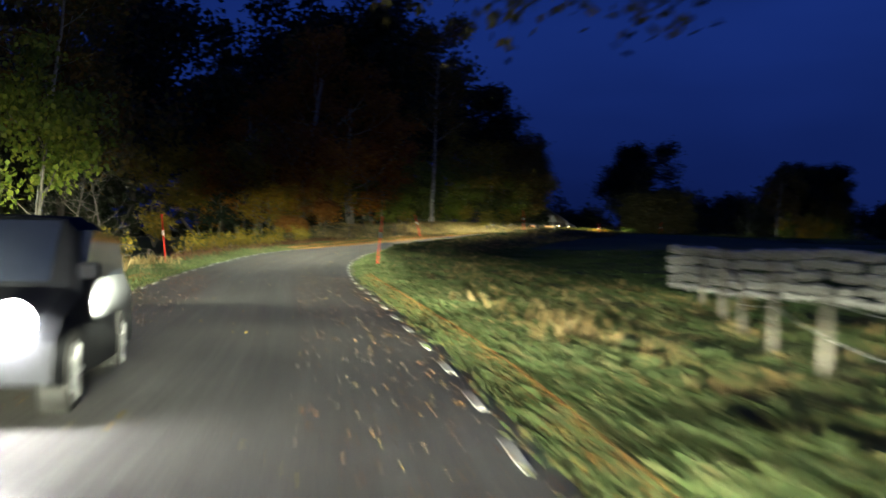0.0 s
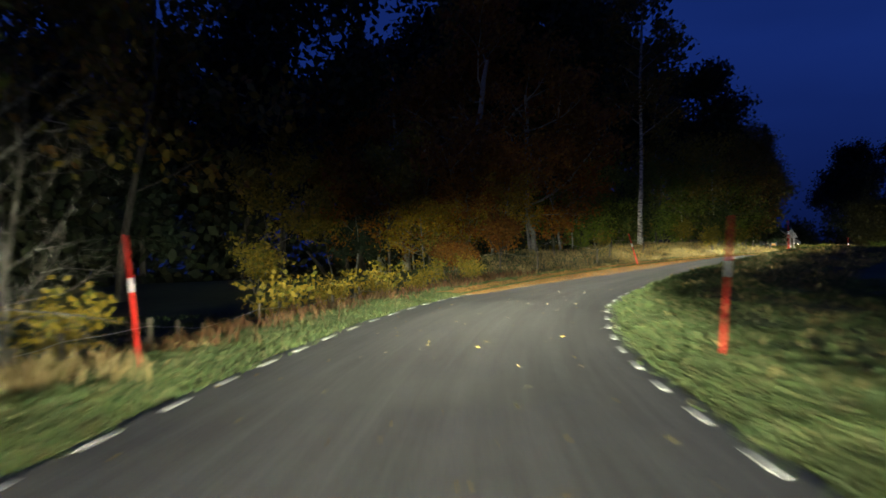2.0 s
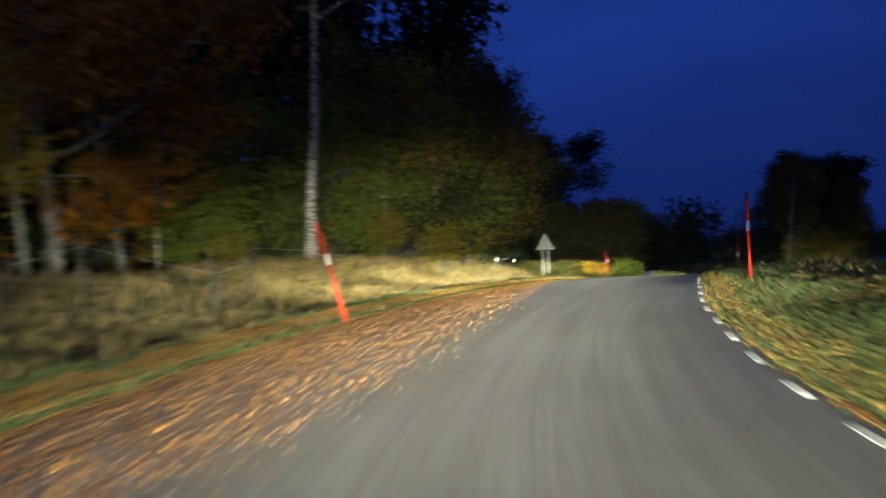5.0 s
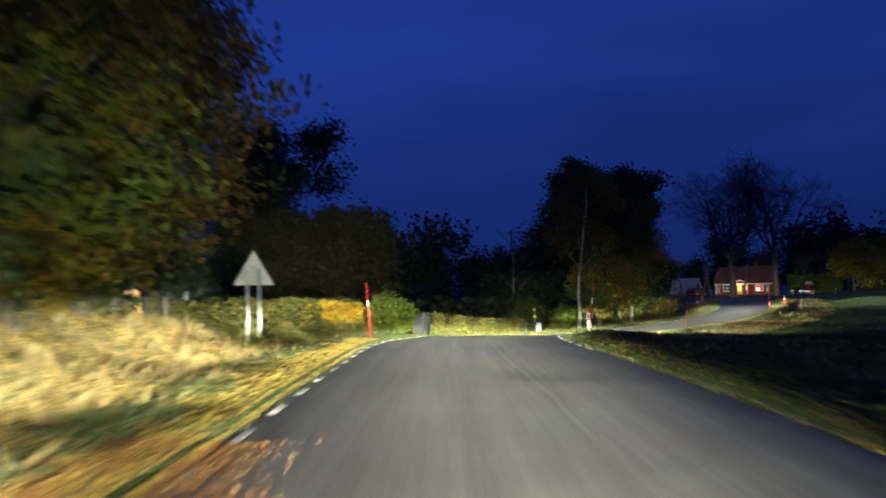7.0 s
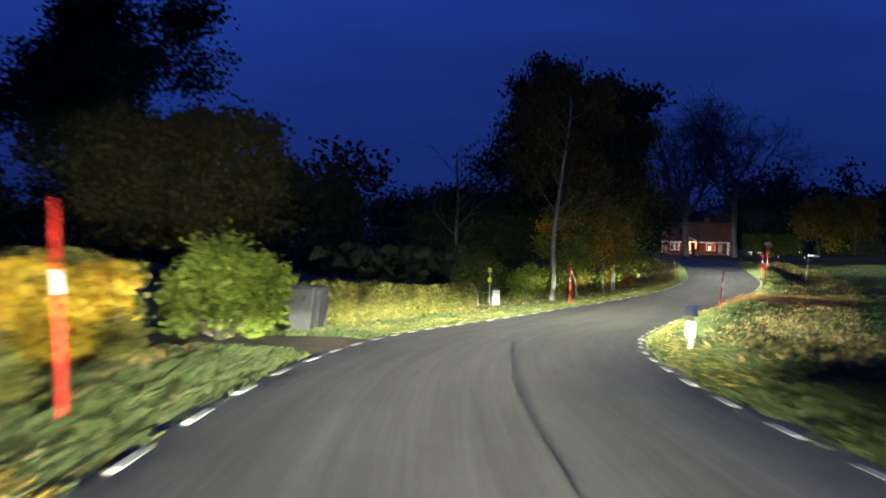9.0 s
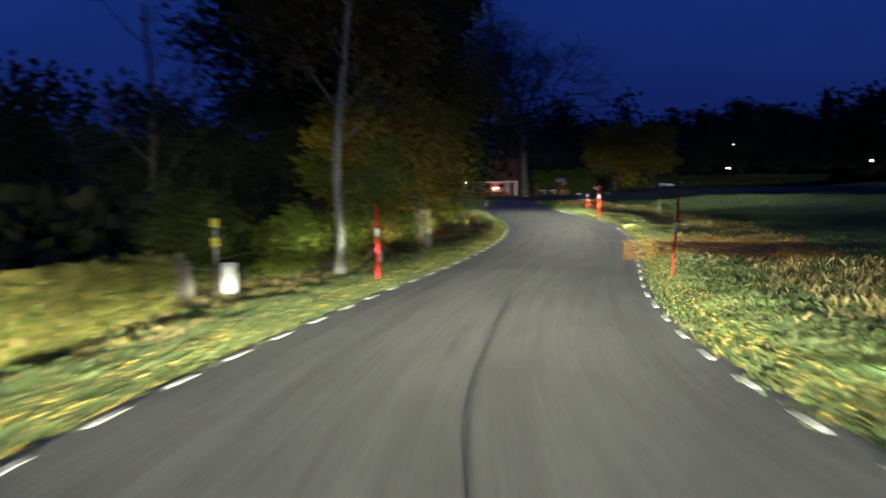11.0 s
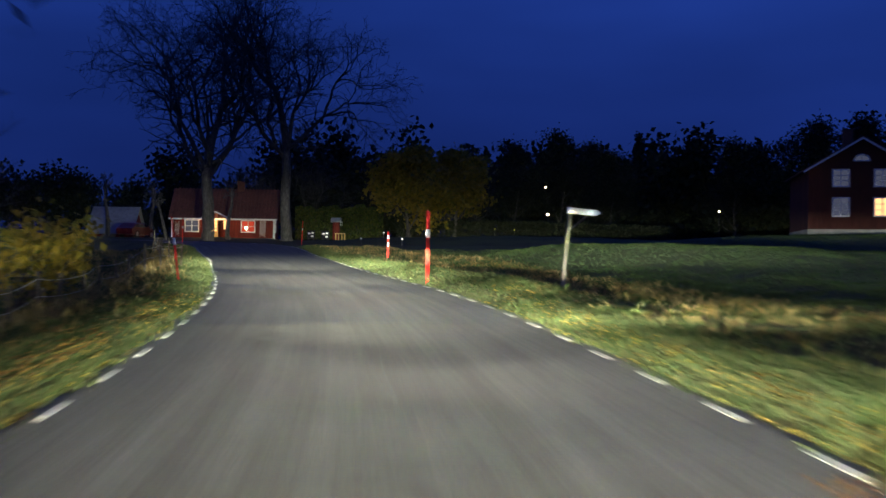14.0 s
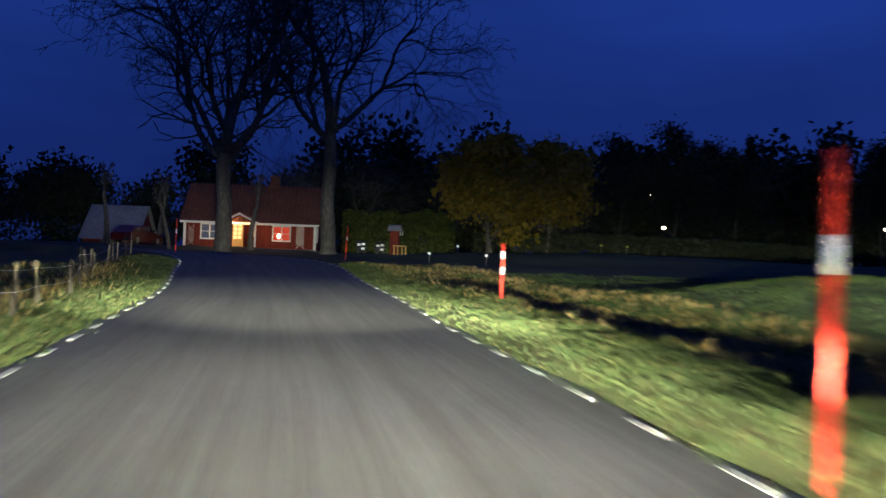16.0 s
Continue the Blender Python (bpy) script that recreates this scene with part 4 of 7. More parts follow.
# ---- roadside furniture ----
def snow_pole(x, y, lean, width=0.10, height=1.80, label="red snow pole with a white reflective band", bands=((1.06, 1.25),)):
    z = gz(x, y)
    t = thing("snow_pole", x, y, z - 0.02, heading(float(locate(np.array([x]), np.array([y]))[0][0])), label, "snow pole", "snow poles along the road")
    t.matrix_world = Matrix.Translation((x, y, z - 0.02)) @ Vector((lean[0], lean[1], height)).to_track_quat("Z", "Y").to_matrix().to_4x4() @ pose(0, 0, 0, 0, 0, 0)

    def stave(z0, z1, w, d, k=12):
        bm = bmesh.new()
        loops = []
        for zz in np.linspace(z0, z1, 7):
            loops.append([bm.verts.new((w / 2 * math.cos(2 * math.pi * i / k), d / 2 * math.sin(2 * math.pi * i / k) + 0.012 * math.cos(2 * math.pi * i / k) ** 2, zz)) for i in range(k)])
        for a, b in zip(loops, loops[1:]):
            for i in range(k):
                bm.faces.new((a[i], a[(i + 1) % k], b[(i + 1) % k], b[i]))
        bm.faces.new(loops[0][::-1])
        bm.faces.new(loops[-1])
        return bm
    part("stave", stave(-0.25, height, width, 0.045), RED_PLASTIC, t, smooth=True)
    for z0, z1 in bands:
        part("reflector", stave(z0, z1, width + 0.012, 0.056), REFLECT, t, "white reflective band", smooth=True)
    return t


snow_pole(-11.45, -1.35, (-0.16, -0.03), 0.085)
snow_pole(-4.22, -0.95, (0.18, 0.03), 0.10)
snow_pole(-4.94, 43.5, (-0.47, 0.10), 0.10, label="leaning red snow pole with a white reflective band")
snow_pole(2.92, 44.6, (0.0, 0.0), 0.06)
snow_pole(13.15, 82.35, (-0.115, 0.06), 0.07)
snow_pole(19.40, 79.60, (0.16, -0.085), 0.09)
snow_pole(40.95, 113.13, (0.0, 0.0), 0.09)
snow_pole(45.15, 107.98, (0.11, -0.12), 0.06)
snow_pole(71.95, 140.2, (-0.125, 0.18), 0.09)
snow_pole(77.71, 136.27, (0.0, 0.0), 0.19, 2.08, bands=((1.31, 1.55),))
snow_pole(105.3, 177.9, (0.03, 0.0), 0.07)
snow_pole(111.8, 172.3, (0.07, -0.05), 0.07)
snow_pole(89.8, 147.1, (0.04, 0.02), 0.08, 1.35, "short red pole with two white reflective bands", bands=((0.68, 0.84), (1.02, 1.18)))


def warning_sign(x, y, yaw, apex):
    """A triangular sign seen from its bare metal back, on two posts."""
    z = gz(x, y)
    t = thing("warning_sign", x, y, z, yaw, "triangular road sign seen from its bare grey back", "road sign")
    w, top = 0.46, apex - z
    low = top - 0.80
    bm = bmesh.new()
    tri = [(-w, low), (w, low), (0, top)]
    prism(tri, -0.006, 0.006, bm)
    bmesh.ops.bevel(bm, geom=[e for e in bm.edges if abs((e.verts[0].co - e.verts[1].co).y) > 0.005], offset=0.05, segments=3, affect="EDGES", profile=0.5)
    part("plate", bm, GALV, t)
    bm = bmesh.new()
    for a, b in zip(tri, tri[1:] + tri[:1]):
        tube((a[0] * 0.93, -0.016, low + (a[1] - low) * 0.95 + 0.02), (b[0] * 0.93, -0.016, low + (b[1] - low) * 0.95 + 0.02), 0.012, 0.012, 6, bm)
    part("rim", bm, GALV, t)
    for px in (-0.13, 0.13):
        part("post", tube((px, -0.045, -0.3), (px, -0.045, top - 0.42), 0.038, 0.038, 12), GALV, t, smooth=True)
    for zz in (low + 0.12, low + 0.36):
        part("bracket", box(-0.2, -0.03, zz, 0.2, -0.007, zz + 0.035, 0.004), GALV, t)
    return t


warning_sign(7.33, 74.52, heading(114) + 4, 2.73)


def finger_post(x, y, top):
    """A wooden post with a white pointed arm and a brace; top is the arm's height in the world."""
    z = gz(x, y)
    t = thing("finger_post", x, y, z, -54, "weathered wooden finger post with a white pointed arm", "signpost")
    h = top - z
    t.matrix_world = t.matrix_world @ pose(0, 0, 0, 0, 5.0, 0)
    part("post", box(-0.055, -0.055, -0.3, 0.055, 0.055, h + 0.02, 0.008), WOOD, t)
    part("arm", prism([(-0.08, h - 0.13), (0.70, h - 0.13), (0.82, h - 0.05), (0.70, h + 0.03), (-0.08, h + 0.03)], -0.085, -0.058), WHITE, t, "white painted pointed board")
    part("brace", tube((0.03, -0.03, h - 0.58), (0.46, -0.045, h - 0.13), 0.030, 0.030, 6), WOOD, t)
    part("cap", box(-0.075, -0.075, h + 0.02, 0.075, 0.075, h + 0.045, 0.005), WOOD, t)
    return t


finger_post(77.85, 131.95, 2.66)


def bucket_post(x, y):
    z = gz(x, y)
    t = thing("bucket_post", x, y, z, heading(137), "short wooden post with a white bucket and reflective wrap", "post")
    part("post", box(-0.05, -0.03, -0.3, 0.05, 0.05, 0.72, 0.008), WOOD, t)
    part("wrap", lathe([(0.07, 0.30), (0.078, 0.33), (0.085, 0.58), (0.07, 0.60)], 14), REFLECT, t, "white reflective wrap", True)
    part("bucket", lathe([(0.125, 0.68), (0.13, 0.70), (0.115, 0.88), (0.10, 0.90)], 18), WHITE, t, "upturned white bucket", True)
    return t


bucket_post(24.9, 88.1)


def churn(x, y):
    t = thing("milk_churn", x, y, gz(x, y), 20, "white painted milk churn standing on the verge", "churn")
    part("body", lathe([(0.17, -0.02), (0.18, 0.02), (0.185, 0.40), (0.19, 0.42), (0.185, 0.44), (0.18, 0.64), (0.165, 0.68)], 20), WHITE, t, smooth=True)
    part("lid", lathe([(0.18, 0.68), (0.185, 0.70), (0.17, 0.735), (0.05, 0.75)], 18), WHITE, t, smooth=True)
    for a in (0.2, math.pi + 0.2):
        bm = tube((0.18 * math.cos(a), 0.18 * math.sin(a), 0.50), (0.23 * math.cos(a), 0.23 * math.sin(a), 0.54), 0.012, 0.012, 6)
        part("handle", tube((0.23 * math.cos(a), 0.23 * math.sin(a), 0.54), (0.18 * math.cos(a), 0.18 * math.sin(a), 0.62), 0.012, 0.012, 6, bm), WHITE, t)
    return t


churn(38.17, 115.0)


def gate_post(x, y):
    """Two split grey boards leaning together, the rest of an old gate."""
    t = thing("gate_post", x, y, gz(x, y), heading(163), "old grey gate post of two split weathered boards", "gate post")
    for px, lean, h in ((-0.13, 0.05, 0.98), (0.15, -0.06, 0.84)):
        bm = box(px - 0.11, -0.04, -0.25, px + 0.11, 0.04, h, 0.012)
        for v in bm.verts:
            if v.co.z > 0.4:
                v.co.x += lean + 0.25 * (v.co.x - px) * -0.5
                v.co.z += 0.06 * math.sin(v.co.x * 23)
        part("board", bm, WOOD, t, "split weathered board")
    return t


gate_post(37.3, 115.5)


def plate_post(x, y):
    t = thing("marker_post", x, y, gz(x, y), heading(163), "slim post with two yellow reflective plates", "marker post")
    part("post", tube((0, 0, -0.2), (0, 0, 1.75), 0.022, 0.022, 8), GALV, t)
    for z0 in (1.10, 1.55):
        part("plate", box(-0.09, -0.035, z0, 0.09, -0.025, z0 + 0.2, 0.003), YELLOW_FILM, t, "yellow reflective plate")
    return t


plate_post(38.2, 115.6)


def wheelie_bin(x, y, yaw):
    t = thing("wheelie_bin", x, y, gz(x, y), yaw, "dark grey wheelie bin beside the hedge", "bin", "bins at the driveway")
    bm = bmesh.new()
    loops = []
    for z, w, d in ((0.06, 0.21, 0.22), (0.5, 0.245, 0.27), (0.96, 0.285, 0.33)):
        loops.append([bm.verts.new((sx * w, sy * d, z)) for sx, sy in ((-1, -1), (1, -1), (1, 1), (-1, 1))])
    for a, b in zip(loops, loops[1:]):
        for i in range(4):
            bm.faces.new((a[i], a[(i + 1) % 4], b[(i + 1) % 4], b[i]))
    bm.faces.new(loops[0][::-1])
    bm.faces.new(loops[-1])
    bmesh.ops.bevel(bm, geom=[e for e in bm.edges if abs(e.verts[0].co.z - e.verts[1].co.z) > 0.1], offset=0.04, segments=3, affect="EDGES", profile=0.5)
    part("body", bm, DARK_PLASTIC, t)
    bm = prism([(-0.30, 0.965), (0.30, 0.965), (0.28, 1.02), (0, 1.05), (-0.28, 1.02)], -0.36, 0.36)
    part("lid", bm, DARK_PLASTIC, t)
    part("handle", tube((-0.26, 0.39, 0.98), (0.26, 0.39, 0.98), 0.018, 0.018, 8), DARK_PLASTIC, t)
    for sx in (-1, 1):
        part("wheel", tube((sx * 0.20, 0.24, 0.09), (sx * 0.26, 0.24, 0.09), 0.09, 0.09, 16), RUBBER, t)
    return t


wheelie_bin(20.0, 94.2, 150)
wheelie_bin(20.45, 94.75, 140)


def fence_line(name, pts, label, height=1.05, wires=2, seed=3, wood=POST_WOOD):
    r = random.Random(seed)
    x0, y0 = pts[0]
    t = thing(name, x0, y0, gz(x0, y0), 0, label, "fence")
    z0 = gz(x0, y0)
    tops = []
    for x, y in pts:
        z = gz(x, y) - z0
        h, rad = height * r.uniform(0.82, 1.12), r.uniform(0.035, 0.055)
        lx, ly = r.uniform(-0.09, 0.09), r.uniform(-0.09, 0.09)
        bm = tube((x - x0, y - y0, z - 0.3), (x - x0 + lx, y - y0 + ly, z + h), rad * 1.05, rad * 0.9, 9)
        part("post", bm, wood, t)
        tops.append(Vector((x - x0 + lx * 0.8, y - y0 + ly * 0.8, z + h * 0.85)))
    for k in range(wires):
        bm = bmesh.new()
        for a, b in zip(tops, tops[1:]):
            dz = Vector((0, 0, -0.33 * k))
            tube(a + dz, (a + b) / 2 + dz - Vector((0, 0, 0.02)), 0.004, 0.004, 4, bm)
            tube((a + b) / 2 + dz - Vector((0, 0, 0.02)), b + dz, 0.004, 0.004, 4, bm)
        part("wire", bm, GALV, t, "thin fence wire")
    return t


fence_line("pasture_fence", [(2.2, -30.5), (2.3, -28.0), (2.4, -26.0), (2.7, -23.6), (2.9, -21.4), (3.2, -18.6)], "grey wooden fence posts with wire by the stone wall", 1.0, 2, 4, WOOD)
fence_line("wood_fence", [at(s, -half_at(s) - 3.3 - 0.3 * math.sin(s)) for s in np.arange(38, 62, 2.0)], "short grey fence posts in withered bracken", 0.85, 1, 5)
fence_line("wood_fence", [at(s, -half_at(s) - 4.3 - 0.8 * math.sin(s * 0.8)) for s in np.arange(63, 92, 2.3)], "leaning grey fence posts under the beeches", 0.9, 1, 6)
fence_line("grove_fence", [(36.4, 113.9), (36.9, 114.7), (37.3, 114.0), (39.0, 116.9), (41.5, 118.6)], "weathered posts at the end of the hedge", 0.95, 1, 7)
fence_line("lane_fence", [(61.0, 132.2), (63.0, 134.2), (65.0, 136.2), (66.5, 137.6), (68.3, 139.2), (70.1, 141.0), (72.0, 142.8), (73.8, 144.5), (75.6, 146.0), (77.5, 147.4), (79.8, 149.1), (81.8, 151.6),
                          (84.3, 154.5), (86.5, 157.5), (88.5, 160.2), (90.5, 163.0), (92.3, 165.5), (94.0, 167.3), (95.8, 169.5), (97.6, 171.8), (99.8, 174.3), (102.0, 177.0)],
           "grey wooden fence posts along the lane", 0.98, 2, 8)


def stone_wall(pts, seed):
    """A dry wall of separate stones in rough courses."""
    r = random.Random(seed)
    x0, y0 = pts[0]
    z0 = gz(x0, y0)
    t = thing("stone_wall", x0, y0, z0, 0, "dry stone wall with pale lichen behind the fence", "wall", kind="structure")
    meshes = []
    for k in range(6):
        bm = bmesh.new()
        bmesh.ops.create_icosphere(bm, subdivisions=1, radius=0.5)
        for v in bm.verts:
            v.co *= r.uniform(0.8, 1.12)
            v.co = Vector((max(-0.46, min(0.46, v.co.x)), max(-0.4, min(0.4, v.co.y)), max(-0.38, min(0.38, v.co.z))))
        meshes.append(from_bm("stone", bm, STONE))
    for (ax, ay), (bx, by) in zip(pts, pts[1:]):
        run = math.hypot(bx - ax, by - ay)
        yaw = math.degrees(math.atan2(by - ay, bx - ax))
        for course in range(5):
            d = r.uniform(0, 0.2)
            while d < run:
                w = r.uniform(0.28, 0.6)
                f = min(1, (d + w / 2) / run)
                x, y = ax + (bx - ax) * f, ay + (by - ay) * f
                ob = part("stone", r.choice(meshes), None, t)
                ob.matrix_world = pose(x + r.uniform(-.08, .08), y + r.uniform(-.08, .08), gz(x, y) + 0.10 + 0.21 * course + r.uniform(-.03, .03), r.uniform(-9, 9), r.uniform(-9, 9), yaw + r.uniform(-14, 14)) @ Matrix.Diagonal((w * 1.12, r.uniform(0.35, 0.5), r.uniform(0.26, 0.36), 1))
                d += w
    return t


stone_wall([(8.5, -27.5), (6.8, -22.0), (5.4, -18.0), (4.3, -14.6), (3.8, -12.8)], 9)

# ---- trees and shrubs ----
BROAD = [(9, 0.42, 52, 0.30), (6, 0.5, 48, 0.25), (5, 0.5, 45, 0.2)]
LITE = [(10, 0.42, 54, 0.28), (6, 0.5, 48, 0.25)]
tree_kind("wood_a", 131, 15, 0.21, LITE, BARK_DARK, LEAF_MIX, 15, 0.36, 0.75)
tree_kind("wood_b", 132, 17, 0.24, LITE, BARK_DARK, LEAF_UNLIT, 15, 0.38, 0.8)
tree_kind("wood_dense", 133, 16, 0.22, [(13, 0.42, 60, 0.14), (6, 0.5, 48, 0.25)], BARK_DARK, LEAF_UNLIT, 26, 0.28, 0.8)
tree_kind("near_dark", 134, 14, 0.2, BROAD, BARK_DARK, LEAF_OLIVE, 14, 0.15, 0.6)
tree_kind("near_autumn", 135, 13, 0.2, BROAD, BARK_DARK, LEAF_MIX, 12, 0.15, 0.55)
tree_kind("mixed_a", 101, 15, 0.21, BROAD, BARK_DARK, LEAF_MIX, 9, 0.30, 0.6)
tree_kind("mixed_b", 102, 17, 0.24, BROAD, BARK_DARK, LEAF_UNLIT, 9, 0.32, 0.65)
tree_kind("dense_dark", 103, 16, 0.22, [(12, 0.42, 60, 0.14), (6, 0.5, 48, 0.25), (5, 0.5, 45, 0.2)], BARK_DARK, LEAF_UNLIT, 15, 0.24, 0.65)
tree_kind("beech", 104, 14, 0.36, [(10, 0.55, 68, 0.20), (7, 0.5, 50, 0.25), (5, 0.45, 45, 0.2)], BARK_PALE, LEAF_RUST, 9, 0.24, 0.5, droop=0.12)
tree_kind("maple_yellow", 105, 9, 0.14, [(9, 0.5, 60, 0.22), (6, 0.5, 48, 0.25), (4, 0.45, 45, 0.2)], BARK, LEAF_YELLOW, 8, 0.20, 0.45)
tree_kind("maple_lime", 106, 6.5, 0.10, [(9, 0.5, 55, 0.20), (5, 0.5, 48, 0.25), (4, 0.45, 45, 0.2)], BARK, LEAF_LIME, 9, 0.17, 0.38)
tree_kind("birch", 107, 17, 0.17, [(15, 0.24, 55, 0.42), (6, 0.45, 40, 0.2), (4, 0.45, 40, 0.2)], BIRCH, LEAF_MIX, 5, 0.17, 0.35, droop=0.25, wander=0.07)
tree_kind("young_birch", 108, 7.5, 0.075, [(12, 0.30, 50, 0.25), (5, 0.45, 40, 0.2)], BIRCH, LEAF_YELLOW, 9, 0.15, 0.4, wander=0.09)
tree_kind("oak", 109, 12.5, 0.45, [(13, 0.74, 68, 0.24), (8, 0.48, 50, 0.25), (5, 0.45, 45, 0.2)], BARK_DARK, LEAF_UNLIT, 22, 0.23, 0.62)
tree_kind("olive_crown", 118, 6.4, 0.2, [(15, 0.62, 72, 0.12), (6, 0.5, 50, 0.2), (4, 0.5, 48, 0.2)], BARK, LEAF_OLIVE, 9, 0.24, 0.45)
tree_kind("low_mixed", 121, 6.5, 0.10, [(10, 0.62, 72, 0.24), (6, 0.5, 45, 0.25), (4, 0.45, 45, 0.2)], BARK, LEAF_MIX, 6, 0.15, 0.34, droop=0.2)
tree_kind("low_green", 122, 5.6, 0.08, [(10, 0.6, 68, 0.16), (6, 0.5, 45, 0.25), (4, 0.45, 45, 0.2)], BARK, LEAF_LIME, 4, 0.15, 0.34, droop=0.15)
tree_kind("low_beech", 119, 6.5, 0.10, [(9, 0.62, 74, 0.30), (6, 0.5, 45, 0.25), (4, 0.45, 45, 0.2)], BARK_PALE, LEAF_RUST_LIT, 5, 0.16, 0.30, droop=0.22)
tree_kind("low_maple", 120, 6.0, 0.09, [(9, 0.62, 74, 0.28), (6, 0.5, 45, 0.25), (4, 0.45, 45, 0.2)], BARK_PALE, LEAF_GOLD, 4, 0.16, 0.30, droop=0.22)
forked_kind("bare_lime", 410, 6.4, 0.52, 3.9, 8, BARK, spread=36, first=7)
forked_kind("bare_mid", 431, 3.2, 0.24, 2.9, 6, BARK_DARK, spread=30, first=5)
tree_kind("pollard", 117, 4.6, 0.2, [(8, 0.26, 48, 0.7), (7, 0.6, 40, 0.3), (3, 0.5, 40, 0.3)], BARK, None, wander=0.2, thin=0.014)
forked_kind("bare_ash", 423, 8.0, 0.46, 3.9, 8, BARK, spread=35, first=5)
tree_kind("bare_small", 112, 8, 0.14, [(9, 0.42, 44, 0.3), (6, 0.45, 44, 0.25), (5, 0.42, 44, 0.2)], BARK, None, wander=0.14)
tree_kind("aspen", 113, 13, 0.16, [(11, 0.34, 52, 0.30), (6, 0.5, 45, 0.25), (4, 0.5, 45, 0.2)], BARK_PALE, LEAF_MIX, 8, 0.20, 0.45, wander=0.09)
tree_kind("yellow_crown", 114, 5.6, 0.16, [(15, 0.60, 70, 0.10), (6, 0.5, 50, 0.2), (4, 0.5, 48, 0.2)], BARK, LEAF_YELLOW, 9, 0.26, 0.42)
tree_kind("dead_thicket", 115, 5, 0.06, [(16, 0.55, 75, 0.12), (7, 0.5, 45, 0.2), (4, 0.5, 40, 0.2)], BARK, None, droop=0.15)


def bush_kind(key, seed, height, width, leaf, n, size, stems=7):
    r = np.random.default_rng(seed)
    segs, tips = [], []
    for k in range(stems):
        s, t = grow(r, height * r.uniform(0.7, 1.0), 0.022, [(5, 0.45, 50, 0.25), (2, 0.45, 45, 0.2)], 0.05, 0.14, (r.normal() * width * 0.35, r.normal() * width * 0.35))
        segs.append(s)
        tips.append(t)
    v, f = tubes(np.vstack(segs), wood_sides)
    tips = np.vstack(tips)
    p = tips[r.integers(0, len(tips), n)] + r.normal(size=(n, 3)) * width * 0.09
    lv, lf = quads(p[p[:, 2] > 0.03], size, r)
    TREES[key] = (npmesh("framework", v, f, BARK), npmesh("foliage", lv, lf, leaf))


bush_kind("lime_bush", 201, 1.7, 1.6, LEAF_LIME, 4200, 0.085)
bush_kind("yellow_bush", 202, 1.5, 1.3, LEAF_YELLOW, 1500, 0.085)
bush_kind("rust_bush", 203, 1.6, 1.5, LEAF_RUST, 2600, 0.10)
bush_kind("green_bush", 204, 2.4, 2.2, LEAF_GREEN, 5200, 0.11)
bush_kind("bramble", 206, 0.8, 1.5, HEDGE, 2600, 0.07, 12)
bush_kind("thin_bush", 205, 1.3, 1.3, LEAF_YELLOW, 500, 0.09)


def bush(key, x, y, label, scale=1.0, yaw=0.0, group="roadside bushes"):
    t = thing("bush", x, y, gz(x, y) - 0.04, yaw, label, "bush", group)
    t.scale = (scale, scale, scale)
    part("framework", TREES[key][0], None, t)
    part("foliage", TREES[key][1], None, t)
    return t


def conifer_kind(key, seed, height, radius, width):
    r = np.random.default_rng(seed)
    segs = [(0, 0, -0.3, 0, 0, height * 0.5, radius, radius * 0.6), (0, 0, height * 0.5, 0, 0, height, radius * 0.6, 0.02)]
    pts = []
    z = height * 0.12
    while z < height * 0.985:
        f = 1 - z / height
        reach = width * (0.12 + 0.88 * f) * 0.5
        for k in range(7):
            a, L = r.random() * 6.283, reach * r.uniform(0.7, 1.1)
            tip = np.array([math.cos(a) * L, math.sin(a) * L, z - L * 0.28 + 0.1])
            segs.append((0, 0, z, *tip, 0.03 + 0.02 * f, 0.008))
            n = max(4, int(L * 20))
            u = r.random((n, 1)) ** 0.7
            pts.append(np.array([0, 0, z]) * (1 - u) + tip * u + r.normal(size=(n, 3)) * 0.16)
        z += 0.28 + 0.25 * f
    v, fc = tubes(np.array(segs), wood_sides)
    lv, lf = quads(np.vstack(pts), 0.21, r, 0.0, 2.1)
    TREES[key] = (npmesh("trunk", v, fc, BARK_DARK), npmesh("crown", lv, lf, NEEDLE))


conifer_kind("spruce", 301, 15, 0.2, 5.0)
conifer_kind("pine", 302, 12.5, 0.16, 3.4)

# the wood left of the road
rw = random.Random(41)
kinds = ["wood_a", "wood_b", "wood_dense", "wood_b", "wood_dense", "spruce", "wood_a", "spruce"]
for k in range(64):
    s = rw.uniform(14, 112)
    o = -rw.uniform(15, 52)
    if 40 < s < 64:
        o -= 7
    if s > 92:
        o = -rw.uniform(13, 34)
    x, y = at(s, o)
    key = kinds[k % len(kinds)]
    words = {"spruce": ("spruce", "dark spruce in the wood"), "wood_a": ("broadleaf_tree", "autumn broadleaf tree in the wood"),
             "wood_b": ("broadleaf_tree", "dark broadleaf tree in the wood"), "wood_dense": ("broadleaf_tree", "dense dark tree in the wood")}[key]
    tree(key, words[0], x, y, words[1], "tree", rw.uniform(0, 360), rw.uniform(0.8, 1.15), "trees of the roadside wood")
